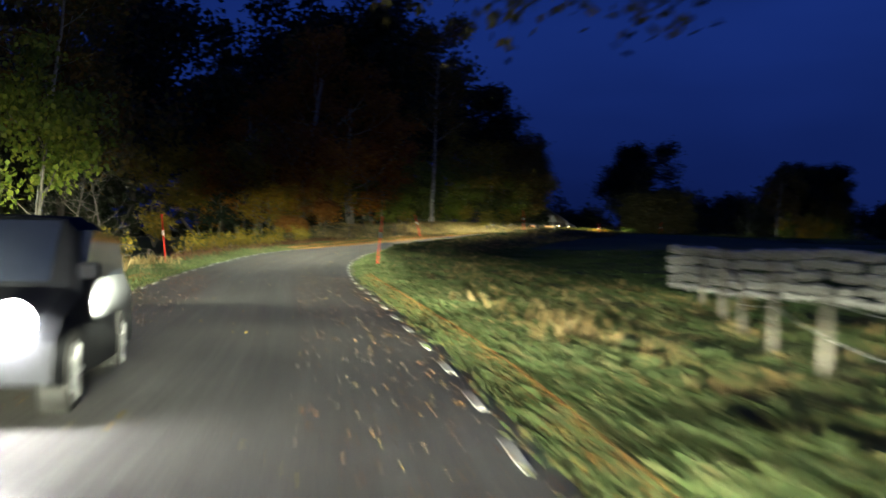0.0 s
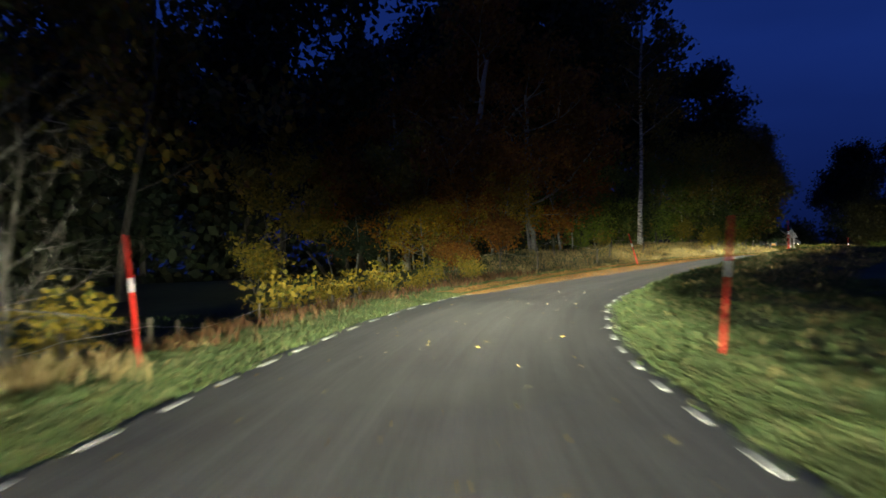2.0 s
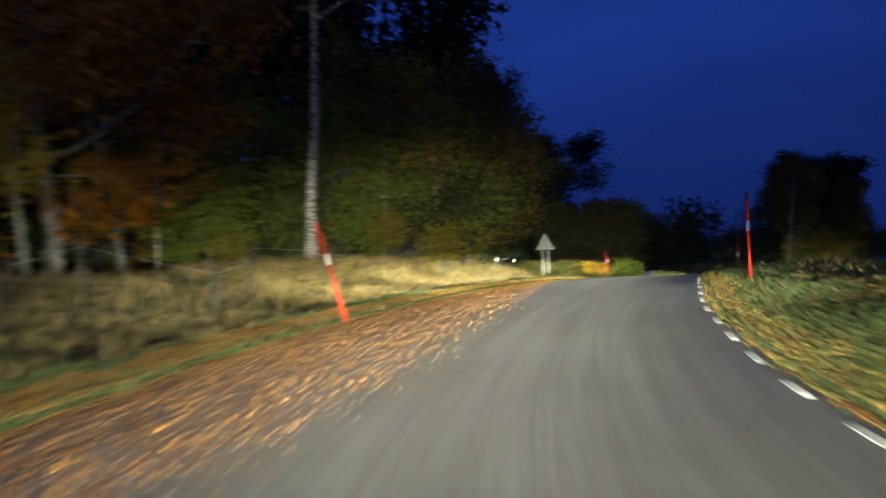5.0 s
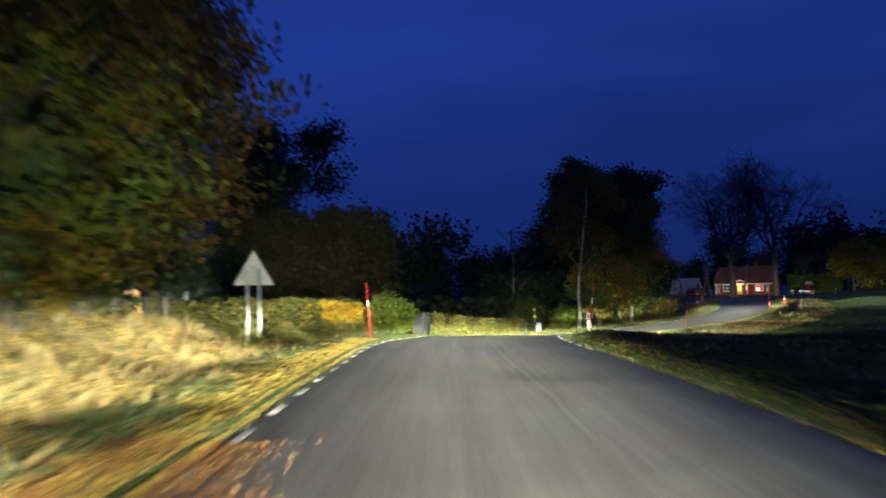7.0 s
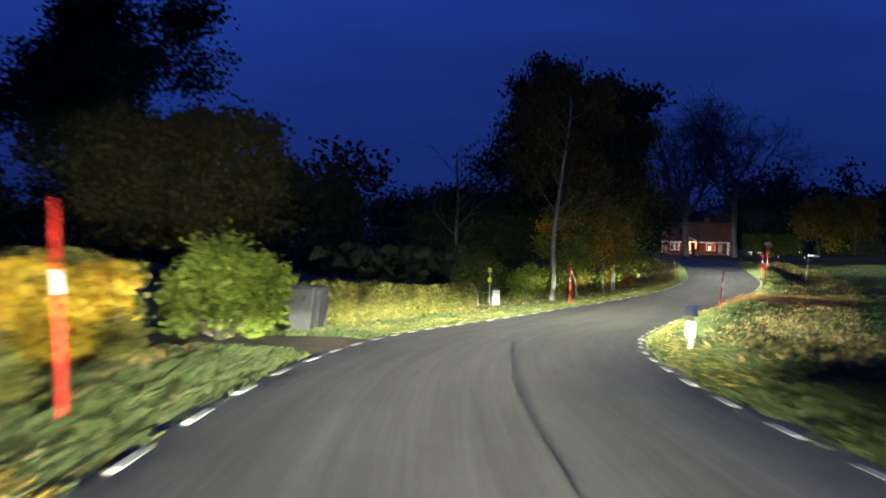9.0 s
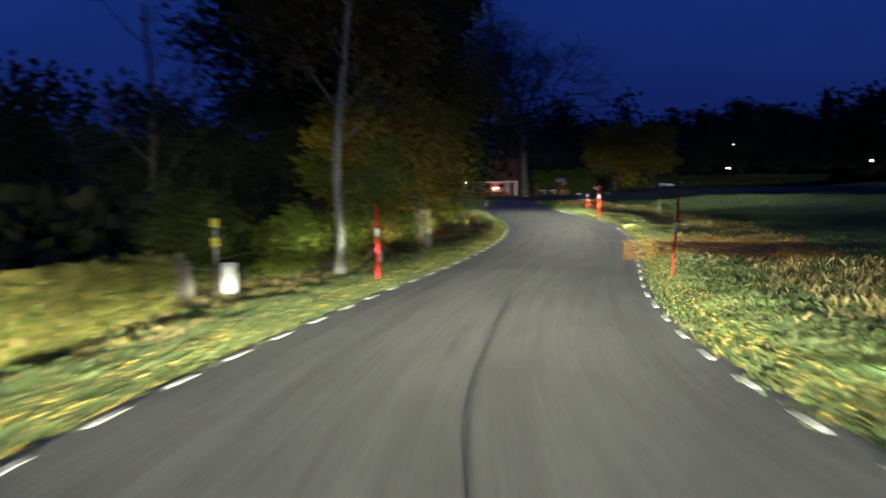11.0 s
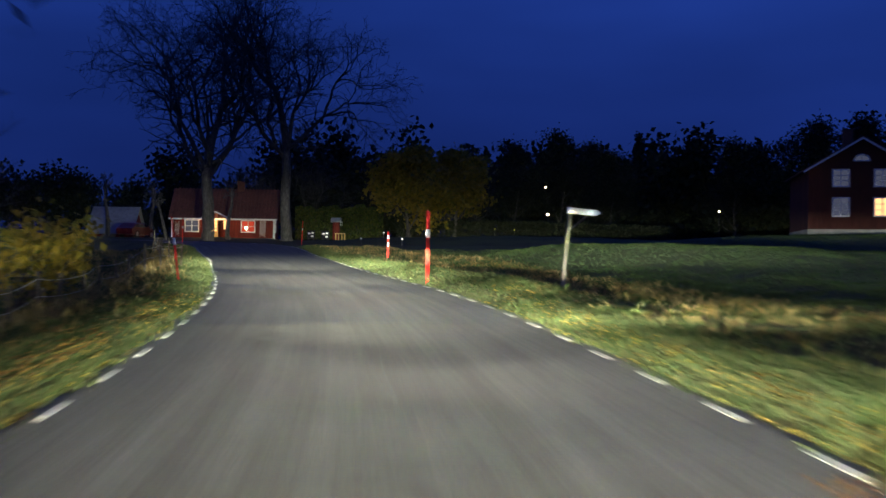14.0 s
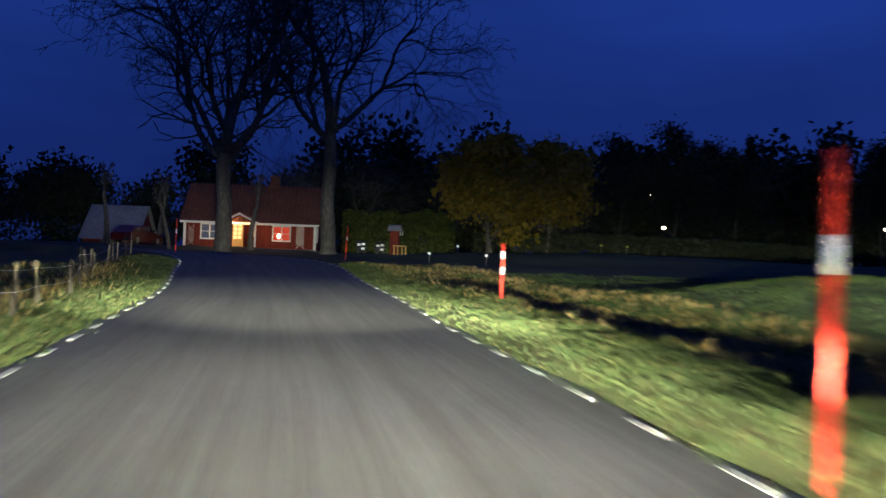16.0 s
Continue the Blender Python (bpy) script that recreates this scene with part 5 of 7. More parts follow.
# a thin row of trees right behind the camera's start and over it
for x, y, key, sc in ((-11.5, -24, "near_dark", 0.9), (-13.5, -15, "near_dark", 0.95), (-15, -31, "wood_b", 0.9), (-10.5, -38, "near_dark", 0.95), (-20, -8, "wood_dense", 0.95), (-17, -20, "wood_b", 1.0), (-24, -16, "spruce", 1.0), (-26, -2, "wood_b", 1.1)):
    tree(key, "broadleaf_tree" if key != "spruce" else "spruce", x, y, "tall dark tree at the start of the wood", "tree", x * 40, sc, "trees of the roadside wood")
overhang = thing("overhanging_branch", -10.2, -24.5, gz(-10.2, -24.5), 0, "dark leafy branch reaching over the road", "branch")
r_ov = np.random.default_rng(77)
base_ov, tip_ov = np.array([-1.3, 0.5, 5.6]), np.array([10.6, -1.8, 4.05])
seg_ov, pt_ov = [(0, 0, -0.3, *base_ov, 0.16, 0.10)], []
for k in range(12):
    f0, f1 = k / 12, (k + 1) / 12
    p0, p1 = base_ov + (tip_ov - base_ov) * f0 + np.array([0, 0, 0.5 * math.sin(3 * f0)]), base_ov + (tip_ov - base_ov) * f1 + np.array([0, 0, 0.5 * math.sin(3 * f1)])
    seg_ov.append((*p0, *p1, 0.09 * (1 - 0.8 * f0), 0.09 * (1 - 0.8 * f1)))
    for j in range(5):
        q = p1 + r_ov.normal(size=3) * np.array([0.7, 0.9, 0.35]) + np.array([0.3, 0, -0.15])
        seg_ov.append((*p1, *q, 0.018, 0.006))
        pt_ov.append(q + r_ov.normal(size=(40, 3)) * np.array([0.32, 0.32, 0.2]))
part("limb", npmesh("limb", *tubes(seg_ov, wood_sides), BARK_DARK, True), None, overhang)
part("foliage", npmesh("foliage", *quads(np.vstack(pt_ov), 0.10, r_ov), LEAF_OLIVE), None, overhang)

tree("maple_lime", "maple", -15.3, -3.2, "small maple with lime-green leaves lit from the road", "tree", 40, 0.92)
tree("maple_lime", "maple", -17.0, -8.2, "small maple with lime-green leaves lit from the road", "tree", 140, 0.9)
tree("dead_thicket", "dead_tree", -14.6, 0.6, "grey leafless tree with spreading twigs", "tree", 0, 0.9)
tree("dead_thicket", "dead_tree", -16.6, 3.2, "grey leafless tree with spreading twigs", "tree", 120, 1.1)
tree("aspen", "aspen", -18.6, 5.0, "slim grey-barked tree behind the straw", "tree", 30, 0.9)
for x, y, sc, yaw in ((-15.4, 50.3, 1.0, 0), (-19.4, 52.6, 0.8, 70), (-20.6, 51.0, 0.75, 150), (-11.5, 54.5, 0.8, 220)):
    tree("beech", "beech", x, y, "beech with drooping rust and orange leaves", "tree", yaw, sc, "beeches by the road")
for x, y, sc, yaw in ((-19.0, 46.0, 0.8, 20), (-22.5, 49.5, 0.85, 200), (-12.5, 49.0, 0.55, 100), (-26, 44, 0.8, 300)):
    tree("maple_yellow", "maple", x, y, "maple with yellow autumn leaves at the wood's edge", "tree", yaw, sc, "yellow maples")
for x, y, sc, yaw, key in ((-18.3, 49.6, 0.85, 0, "low_maple"), (-16.0, 48.2, 0.75, 80, "low_maple"), (-13.6, 49.2, 0.95, 200, "low_beech"), (-11.2, 49.6, 1.0, 130, "low_beech"), (-9.6, 53.2, 0.9, 20, "low_beech"),
                           (-21.5, 47.5, 0.8, 250, "low_beech"), (-23.6, 50.2, 0.7, 40, "low_maple"), (-17.2, 47.0, 0.7, 160, "low_maple"), (-14.6, 46.6, 0.75, 300, "low_beech"), (-12.6, 46.0, 0.7, 300, "low_maple")):
    tree(key, "low_beech" if key == "low_beech" else "low_maple", x, y, "low beech with orange leaves hanging at the wood's edge" if key == "low_beech" else "low maple with golden leaves hanging at the wood's edge", "tree", yaw, sc, "low trees under the beeches")
tree("birch", "birch", -4.68, 57.7, "tall white birch beside the bank", "tree", 0, 1.0)
for x, y, sc, yaw in ((-1.8, 63.5, 0.9, 0), (0.8, 66.5, 1.0, 90), (-3.6, 66.0, 1.1, 40), (2.8, 70.5, 0.95, 200), (-7.8, 62.5, 0.9, 140), (-9.2, 57.0, 0.8, 10), (4.3, 74.2, 0.8, 300)):
    tree("young_birch", "young_birch", x, y, "young birch with yellow-green leaves on the bank", "tree", yaw, sc, "young birches")
for x, y, sc in ((-6.5, 66, 0.9), (-2.4, 72, 0.72), (-10.5, 62, 1.0), (2.6, 78.8, 0.55)):
    tree("mixed_b", "broadleaf_tree", x, y, "dark broadleaf tree behind the birches", "tree", x * 50, sc, "trees of the roadside wood")
tree("pine", "pine", 6.2, 79.0, "dark pine at the end of the wood", "tree", 0, 0.86)
tree("pine", "pine", 4.4, 82.0, "dark pine at the end of the wood", "tree", 80, 0.72)
for x, y, sc, yaw, key in ((4.0, 73.8, 0.95, 30, "low_mixed"), (1.8, 69.6, 1.0, 140, "low_mixed"), (5.0, 77.8, 1.0, 250, "low_mixed"), (-8.6, 59.6, 0.8, 10, "low_green"), (-6.2, 61.6, 0.9, 100, "low_green"), (-3.6, 62.6, 0.85, 200, "low_green"),
                           (-1.0, 65.2, 0.9, 300, "low_green"), (1.4, 69.6, 0.85, 50, "low_green"), (-10.6, 57.8, 0.8, 150, "low_green"), (-5.0, 65.5, 1.1, 60, "low_green"), (-13.0, 58.5, 0.9, 0, "low_green")):
    tree(key, "low_maple", x, y, "low maple with rust and yellow leaves by the sign" if key == "low_mixed" else "low maple with yellow-green leaves on the bank", "tree", yaw, sc, "low trees on the bank")
tree("near_autumn", "broadleaf_tree", 2.4, 72.4, "autumn tree with rust leaves beside the bank", "tree", 100, 0.72, "trees of the roadside wood")
tree("near_autumn", "broadleaf_tree", 4.6, 75.6, "autumn tree with yellow leaves beside the sign", "tree", 200, 0.66, "trees of the roadside wood")
for x, y, key, sc in ((-21.5, 30.5, "yellow_bush", 1.5), (-14.2, 17.5, "yellow_bush", 0.85), (-13.8, 21.0, "thin_bush", 0.9), (-14.6, 13.0, "thin_bush", 1.3), (-13.4, 26.0, "yellow_bush", 0.7),
                      (-12.2, 31.5, "yellow_bush", 0.8), (-13.4, 35.5, "rust_bush", 1.0), (-12.0, 41.5, "rust_bush", 1.25), (-14.5, 23.0, "thin_bush", 1.3),
                      (-13.8, 30.0, "thin_bush", 1.1), (-15.0, 38.5, "thin_bush", 1.2), (0.3, 63.0, "yellow_bush", 1.1), (2.0, 68.0, "yellow_bush", 1.2),
                      (-12.9, -5.5, "yellow_bush", 0.9), (-13.6, -2.6, "yellow_bush", 1.0), (-12.8, -8.6, "thin_bush", 1.1), (-13.3, -11.0, "yellow_bush", 0.8), (-14.8, 2.2, "thin_bush", 1.2), (-12.4, -14.0, "thin_bush", 1.0)):
    bush(key, x, y, {"yellow_bush": "yellow-leaved bush by the ditch", "lime_bush": "lime-green bush at the wood's edge", "rust_bush": "orange-leaved bush by the fence", "thin_bush": "thin bush with few yellow leaves"}[key], sc, x * 77)


for k, (x, y, sc) in enumerate(((-10.6, 59.0, 1.3), (-9.0, 60.6, 1.5), (-7.4, 60.0, 1.2), (-6.2, 62.4, 1.6), (-4.4, 61.4, 1.2), (-3.0, 63.6, 1.4), (-1.6, 63.2, 1.1), (-0.4, 66.0, 1.5), (1.0, 66.6, 1.2), (2.0, 69.4, 1.4), (3.4, 71.6, 1.3), (4.4, 74.0, 1.2), (-12.4, 60.8, 1.5), (-5.0, 64.4, 1.8), (-1.8, 66.8, 1.8), (0.8, 70.2, 1.8))):
    key = ("yellow_bush", "lime_bush", "yellow_bush", "green_bush")[k % 4]
    bush(key, x, y, {"lime_bush": "yellow-green bush under the young birches", "yellow_bush": "yellow-leaved bush under the young birches", "green_bush": "dark green bush under the young birches"}[key], sc, k * 67, "bushes on the bank")


def fallen_log(x, y, yaw, tilt, length, rad, label):
    t = thing("broken_trunk", x, y, gz(x, y) - 0.1, yaw, label, "trunk")
    segs = [(0, 0, 0, 0, math.sin(tilt) * length * 0.5, math.cos(tilt) * length * 0.5, rad, rad * 0.92),
            (0, math.sin(tilt) * length * 0.5, math.cos(tilt) * length * 0.5, 0.05, math.sin(tilt) * length, math.cos(tilt) * length * 0.97, rad * 0.92, rad * 0.75)]
    part("stem", npmesh("stem", *tubes(segs, lambda r: 10), BARK, True), None, t)
    return t


fallen_log(-23.9, 51.1, 166, 0.95, 3.5, 0.13, "pale broken trunk leaning among yellow leaves")
fallen_log(-17.3, 52.3, -60, 0.25, 1.6, 0.10, "grey broken stump at the wood's edge")
fallen_log(-16.6, 45.5, 10, 0.1, 1.3, 0.11, "grey broken stump at the wood's edge")

# middle stretch: oak, yellow lower tree, wood behind
tree("oak", "oak", 28.2, 141.0, "broad dark oak behind the garden hedge", "tree", 0, 1.02, sink=0.1)
tree("olive_crown", "garden_tree", 30.4, 129.5, "low garden tree with dull olive leaves", "tree", 0, 1.1)
tree("olive_crown", "garden_tree", 26.0, 132.0, "low garden tree with dull olive leaves", "tree", 90, 1.05)
tree("near_autumn", "broadleaf_tree", 6.2, 81.5, "autumn tree leaning out over the bank", "tree", 70, 0.7, "trees of the roadside wood")
tree("mixed_b", "broadleaf_tree", -3.5, 80.5, "dark tree beside the sign", "tree", 10, 0.95, "trees of the roadside wood")
tree("mixed_a", "broadleaf_tree", 2.6, 79.8, "autumn tree hanging over the bank", "tree", 120, 0.55, "trees of the roadside wood")
bush("lime_bush", 18.3, 93.3, "leafy pale green shrub by the bins", 1.05, 20, "shrubs by the bins")
bush("lime_bush", 17.5, 92.0, "leafy pale green shrub by the bins", 0.95, 140, "shrubs by the bins")
for k in range(13):
    x, y = at(114.5 + 1.25 * k, -half_at(114.5 + 1.25 * k) - 2.3 - 0.7 * math.sin(k * 2.1))
    bush("bramble", x, y, "olive-brown bramble mound before the garden hedge", 0.42 + 0.25 * math.sin(k * 1.7) ** 2, k * 50, "brambles on the bank")

# the grove beside the road
for key, name, x, y, sc, yaw, label in (
        ("aspen", "aspen", 42.2, 116.2, 0.78, 0, "grey-stemmed tree at the near edge of the grove"), ("aspen", "aspen", 46.7, 120.4, 0.85, 90, "grey-stemmed tree in the grove"),
        ("near_autumn", "broadleaf_tree", 49.4, 123.0, 0.78, 40, "leafy autumn tree in the grove"), ("near_autumn", "broadleaf_tree", 52.4, 126.2, 0.75, 200, "leafy autumn tree in the grove"),
        ("aspen", "aspen", 51.6, 123.2, 0.72, 10, "slim pale-stemmed tree at the road"), ("dense_dark", "broadleaf_tree", 47.4, 124.4, 0.68, 70, "dense dark tree inside the grove"), ("dense_dark", "broadleaf_tree", 43.4, 123.6, 0.62, 20, "dense dark tree inside the grove"), ("dense_dark", "broadleaf_tree", 53.2, 127.0, 0.66, 160, "dense dark tree inside the grove"), ("dense_dark", "broadleaf_tree", 50.0, 124.6, 0.62, 300, "dense dark tree inside the grove"),
        ("mixed_b", "broadleaf_tree", 50.5, 128.8, 0.7, 250, "dark tree inside the grove"), ("aspen", "aspen", 55.3, 127.6, 0.68, 130, "slim pale-stemmed tree at the road"),
        ("maple_yellow", "maple", 47.6, 119.0, 0.50, 20, "yellow-leaved young maple in the grove"), ("maple_yellow", "maple", 53.0, 125.8, 0.52, 120, "yellow-leaved young maple in the grove"),
        ("maple_lime", "maple", 54.8, 129.4, 0.55, 220, "lime-leaved young maple at the grove's end"), ("maple_lime", "maple", 44.2, 117.9, 0.62, 80, "lime-leaved young maple in the grove"),
        ("bare_small", "bare_tree", 39.8, 121.0, 0.95, 0, "small leafless tree before the grove")):
    tree(key, name, x, y, label, "tree", yaw, sc, "trees of the grove")
for x, y, key, sc in ((41.0, 116.6, "lime_bush", 1.05), (43.6, 118.4, "lime_bush", 1.0), (46.0, 119.2, "yellow_bush", 1.1), (50.0, 122.6, "yellow_bush", 1.0), (57.6, 129.6, "rust_bush", 0.55), (59.0, 130.6, "rust_bush", 0.5),
                      (39.2, 118.6, "green_bush", 1.0), (48.2, 121.5, "green_bush", 0.8), (55.0, 128.0, "lime_bush", 1.0), (68.6, 141.6, "thin_bush", 1.6), (70.6, 143.6, "thin_bush", 1.4), (65.2, 138.4, "thin_bush", 1.3), (67.0, 140.0, "thin_bush", 1.7)):
    bush(key, x, y, {"yellow_bush": "yellow-leaved bush in the grove", "lime_bush": "bright green bush in the grove", "rust_bush": "low rust-leaved bush in the ditch", "green_bush": "dark green bush at the hedge's end",
                     "thin_bush": "thin half-bare bush at the fence"}[key], sc, x * 31)
tree("bare_small", "bare_tree", 69.0, 144.5, "grey leafless bush-like tree behind the fence", "tree", 50, 0.55)

for x, y, sc, yaw, key in ((45.2, 118.2, 0.75, 40, "low_maple"), (48.8, 121.0, 0.8, 160, "low_green"), (50.2, 122.9, 0.75, 220, "low_maple"), (52.1, 124.9, 0.8, 10, "low_green"), (53.6, 127.6, 0.8, 110, "low_maple"), (55.4, 129.6, 0.8, 260, "low_green"), (54.2, 129.6, 0.85, 0, "low_mixed"), (55.8, 131.2, 0.8, 100, "low_green"), (53.4, 127.6, 0.8, 200, "low_mixed"), (58.0, 132.4, 0.7, 300, "low_mixed")):
    tree(key, "low_maple", x, y, "low maple with drooping autumn leaves at the grove's end", "tree", yaw, sc, "trees of the grove")

# trees at the cottage
tree("bare_lime", "bare_tree", 115.3, 186.2, "huge leafless tree in front of the cottage", "tree", 0, 1.08, sink=0.2)
tree("bare_ash", "bare_tree", 120.9, 182.4, "tall leafless tree beside the cottage", "tree", 60, 1.1, sink=0.2)
for x, y, sc, yaw in ((118.6, 187.2, 1.05, 0), (115.0, 191.0, 0.85, 120), (121.2, 207.0, 1.3, 200), (123.8, 203.5, 1.2, 20)):
    tree("pollard", "pollard_tree", x, y, "pollarded leafless tree by the cottage", "tree", yaw, sc, "pollarded trees", 0.1)
tree("yellow_crown", "yellow_tree", 134.5, 179.4, "round tree with bright yellow autumn leaves", "tree", 0, 1.2)
tree("yellow_crown", "yellow_tree", 141.2, 178.6, "round tree with dull yellow autumn leaves", "tree", 130, 1.22)
for x, y, sc, yaw in ((134, 198, 0.75, 0), (139, 195, 0.7, 50), (146, 192, 0.72, 130), (152, 186, 0.7, 220), (157, 190, 0.75, 290), (149, 181, 0.55, 10)):
    tree("bare_mid", "bare_tree", x, y, "leafless tree in the garden row", "tree", yaw, sc, "garden trees")
for x, y, sc in ((156, 181, 0.6), (163, 179, 0.7), (170, 176, 0.62), (178, 182, 0.72)):
    tree("wood_dense", "broadleaf_tree", x, y, "dark round tree behind the meadow", "tree", x, sc, "dark trees behind the meadow")
tree("spruce", "spruce", 215, 192.5, "tall dark spruce on the skyline", "tree", 0, 1.35)
for x, y, sc in ((196, 152, 0.95), (204, 160, 1.0), (212, 150, 1.0), (222, 165, 1.0), (200, 140, 0.9), (192, 168, 0.8), (230, 178, 1.0)):
    tree("wood_dense", "broadleaf_tree", x, y, "dark tree on the skyline behind the farmhouse", "tree", x * 3, sc, "skyline trees")


# ---- hedges ----
def hedge(name, pts, height, width, n, mat, label, size=0.075, seed=1, category="hedge"):
    r = np.random.default_rng(seed)
    pts = np.array(pts, float)
    x0, y0 = pts[0]
    z0 = gz(x0, y0)
    t = thing(name, x0, y0, z0, 0, label, category)
    seg = np.linalg.norm(np.diff(pts, axis=0), axis=1)
    cum = np.concatenate([[0], np.cumsum(seg)])
    u = r.random(n) * cum[-1]
    x, y = np.interp(u, cum, pts[:, 0]), np.interp(u, cum, pts[:, 1])
    i = np.clip(np.searchsorted(cum, u) - 1, 0, len(seg) - 1)
    d = np.diff(pts, axis=0)[i] / seg[i][:, None]
    face = r.random(n)
    w = np.where(face < 0.75, np.sign(r.random(n) - 0.35) * width / 2 * (1 - 0.12 * np.abs(r.normal(size=n))), (r.random(n) - 0.5) * width)
    hz = np.where(face < 0.75, r.random(n) * height, height * (1 - 0.07 * np.abs(r.normal(size=n))))
    lump = 0.07 * np.sin(u * 2.3) + 0.05 * np.sin(u * 5.1 + 1)
    w, hz = w * (1 + lump) + 0.06 * r.normal(size=n), hz * (1 + 0.7 * lump) + 0.03 * r.normal(size=n)
    x, y = x + d[:, 1] * w, y - d[:, 0] * w
    g = ground_z(x, y)
    v, f = quads(np.column_stack([x - x0, y - y0, g - z0 + np.maximum(hz, 0.02)]), size, r)
    part("foliage", npmesh("foliage", v, f, mat), None, t)
    bm = bmesh.new()
    rr = random.Random(seed)
    for a in np.arange(0.2, cum[-1], 0.45):
        px, py = float(np.interp(a, cum, pts[:, 0])), float(np.interp(a, cum, pts[:, 1]))
        pz = gz(px, py) - z0
        for k in range(3):
            tube((px - x0 + rr.uniform(-.1, .1), py - y0 + rr.uniform(-.1, .1), pz - 0.1), (px - x0 + rr.uniform(-.3, .3), py - y0 + rr.uniform(-.3, .3), pz + height * rr.uniform(0.6, 0.9)), 0.018, 0.007, 5, bm)
    part("framework", bm, BARK_DARK, t)
    return t


hedge("garden_hedge", [(-2.0, 84.5), (4.0, 84.6), (8.5, 85.0), (12.2, 86.6), (15.3, 89.8)], 1.35, 0.9, 17000, HEDGE, "clipped garden hedge turning yellow", 0.085, 61)
hedge("clipped_hedge", [(21.0, 95.9), (23.9, 99.5), (27.6, 104.6), (31.5, 108.8), (34.8, 112.2)], 1.10, 0.9, 24000, HEDGE, "long clipped hedge along the road", 0.075, 62)
hedge("golden_shrub", [(12.6, 86.5), (13.8, 87.7), (14.8, 88.8)], 1.25, 0.95, 5200, LEAF_GOLD, "golden shrub in the garden hedge", 0.09, 63, "shrub")
hedge("cottage_hedge", [(131.5, 191.0), (133.0, 188.6), (135.2, 186.8), (137.6, 185.2)], 3.2, 1.6, 9000, LEAF_GREEN, "tall green hedge beside the cottage", 0.16, 64)
hedge("meadow_hedge", [(137.5, 183.0), (143.0, 177.5), (150.0, 170.5), (158.0, 163.0)], 1.6, 1.5, 7000, LEAF_UNLIT, "dark low shrubs at the meadow's far edge", 0.2, 65)


# ---- far woods ----
def far_wood(name, seed, pts, n, h0, h1, label):
    """Tree crowns in the distance, each a heap of leaf clumps on a stem."""
    r = np.random.default_rng(seed)
    pts = np.array(pts, float)
    seg = np.linalg.norm(np.diff(pts, axis=0), axis=1)
    cum = np.concatenate([[0], np.cumsum(seg)])
    vs, fs, base = [], [], 0
    for k in range(n):
        u = cum[-1] * (k + r.random()) / n
        x, y = np.interp(u, cum, pts[:, 0]) + r.normal() * 7, np.interp(u, cum, pts[:, 1]) + r.normal() * 7
        z = gz(x, y)
        h = h0 + (h1 - h0) * r.random()
        w = h * r.uniform(0.28, 0.42)
        lobes = r.normal(size=(9, 3)) * np.array([w * 0.45, w * 0.45, h * 0.17]) + np.array([x, y, z + h * 0.6])
        p = lobes[r.integers(0, 9, 1200)] + r.normal(size=(1200, 3)).clip(-2.1, 2.1) * np.array([w * 0.26, w * 0.26, h * 0.11])
        low = np.column_stack([x + r.normal(size=170) * w * 0.6, y + r.normal(size=170) * w * 0.6, z + r.random(170) * h * 0.5])
        v, f = quads(np.vstack([p, low]), h * 0.042, r)
        vs.append(v)
        fs.append(f + base)
        base += len(v)
        tv, tf = tubes([(x, y, z - 0.5, x, y, z + h * 0.6, h * 0.018, h * 0.008)], lambda q: 5)
        vs.append(tv)
        fs.append(tf + base)
        base += len(tv)
    return tagged(new(name, npmesh(name, np.concatenate(vs), np.concatenate(fs), LEAF_UNLIT)), label, "woods", kind="stuff")


far_wood("far_wood", 71, [(20, 205), (60, 190), (85, 210), (110, 238), (150, 232)], 46, 7, 11, "dark wood behind the lane")
far_wood("far_wood", 72, [(172, 228), (200, 205), (235, 172), (250, 120), (240, 60)], 60, 13, 18, "dark wooded skyline beyond the meadow")
far_wood("far_wood", 80, [(98, 214), (114, 226), (134, 236)], 14, 7, 9.5, "dark wood behind the shed")
far_wood("far_wood", 79, [(184, 196), (204, 180), (216, 160), (222, 142)], 22, 12, 16, "dark wooded rise behind the meadow")
far_wood("far_wood", 77, [(152, 246), (190, 226), (225, 196), (256, 160)], 36, 10, 14, "dark wood beyond the cottage garden")
far_wood("far_wood", 73, [(-20, 150), (5, 165), (30, 180)], 30, 6.5, 9, "dark wood behind the oak")
far_wood("far_wood", 78, [(30, 180), (44, 182), (60, 184)], 16, 10, 13, "dark wood behind the hedge")
far_wood("far_wood", 74, [(215, 60), (190, 10), (150, -40), (110, -70)], 30, 9, 14, "dark treeline across the field")
far_wood("far_wood", 75, [(-75, 120), (-85, 60), (-80, 0), (-60, -60), (-20, -110), (40, -110), (80, -70)], 44, 11, 16, "dark wood closing the view behind")
far_wood("far_wood", 76, [(-60, 90), (-45, 60), (-48, 20), (-42, -20)], 34, 12, 17, "dark depth of the roadside wood")


def undergrowth(name, seed, n, place, h, label):
    """Dark low brush: leaf clumps over a strip of ground."""
    r = np.random.default_rng(seed)
    p = np.array([place(r) for k in range(n)])
    z = ground_z(p[:, 0], p[:, 1]) + h * r.random(n) ** 1.3
    v, f = quads(np.column_stack([p, z]), 0.5, r)
    return tagged(new(name, npmesh(name, v, f, LEAF_UNLIT)), label, "brush", kind="stuff")


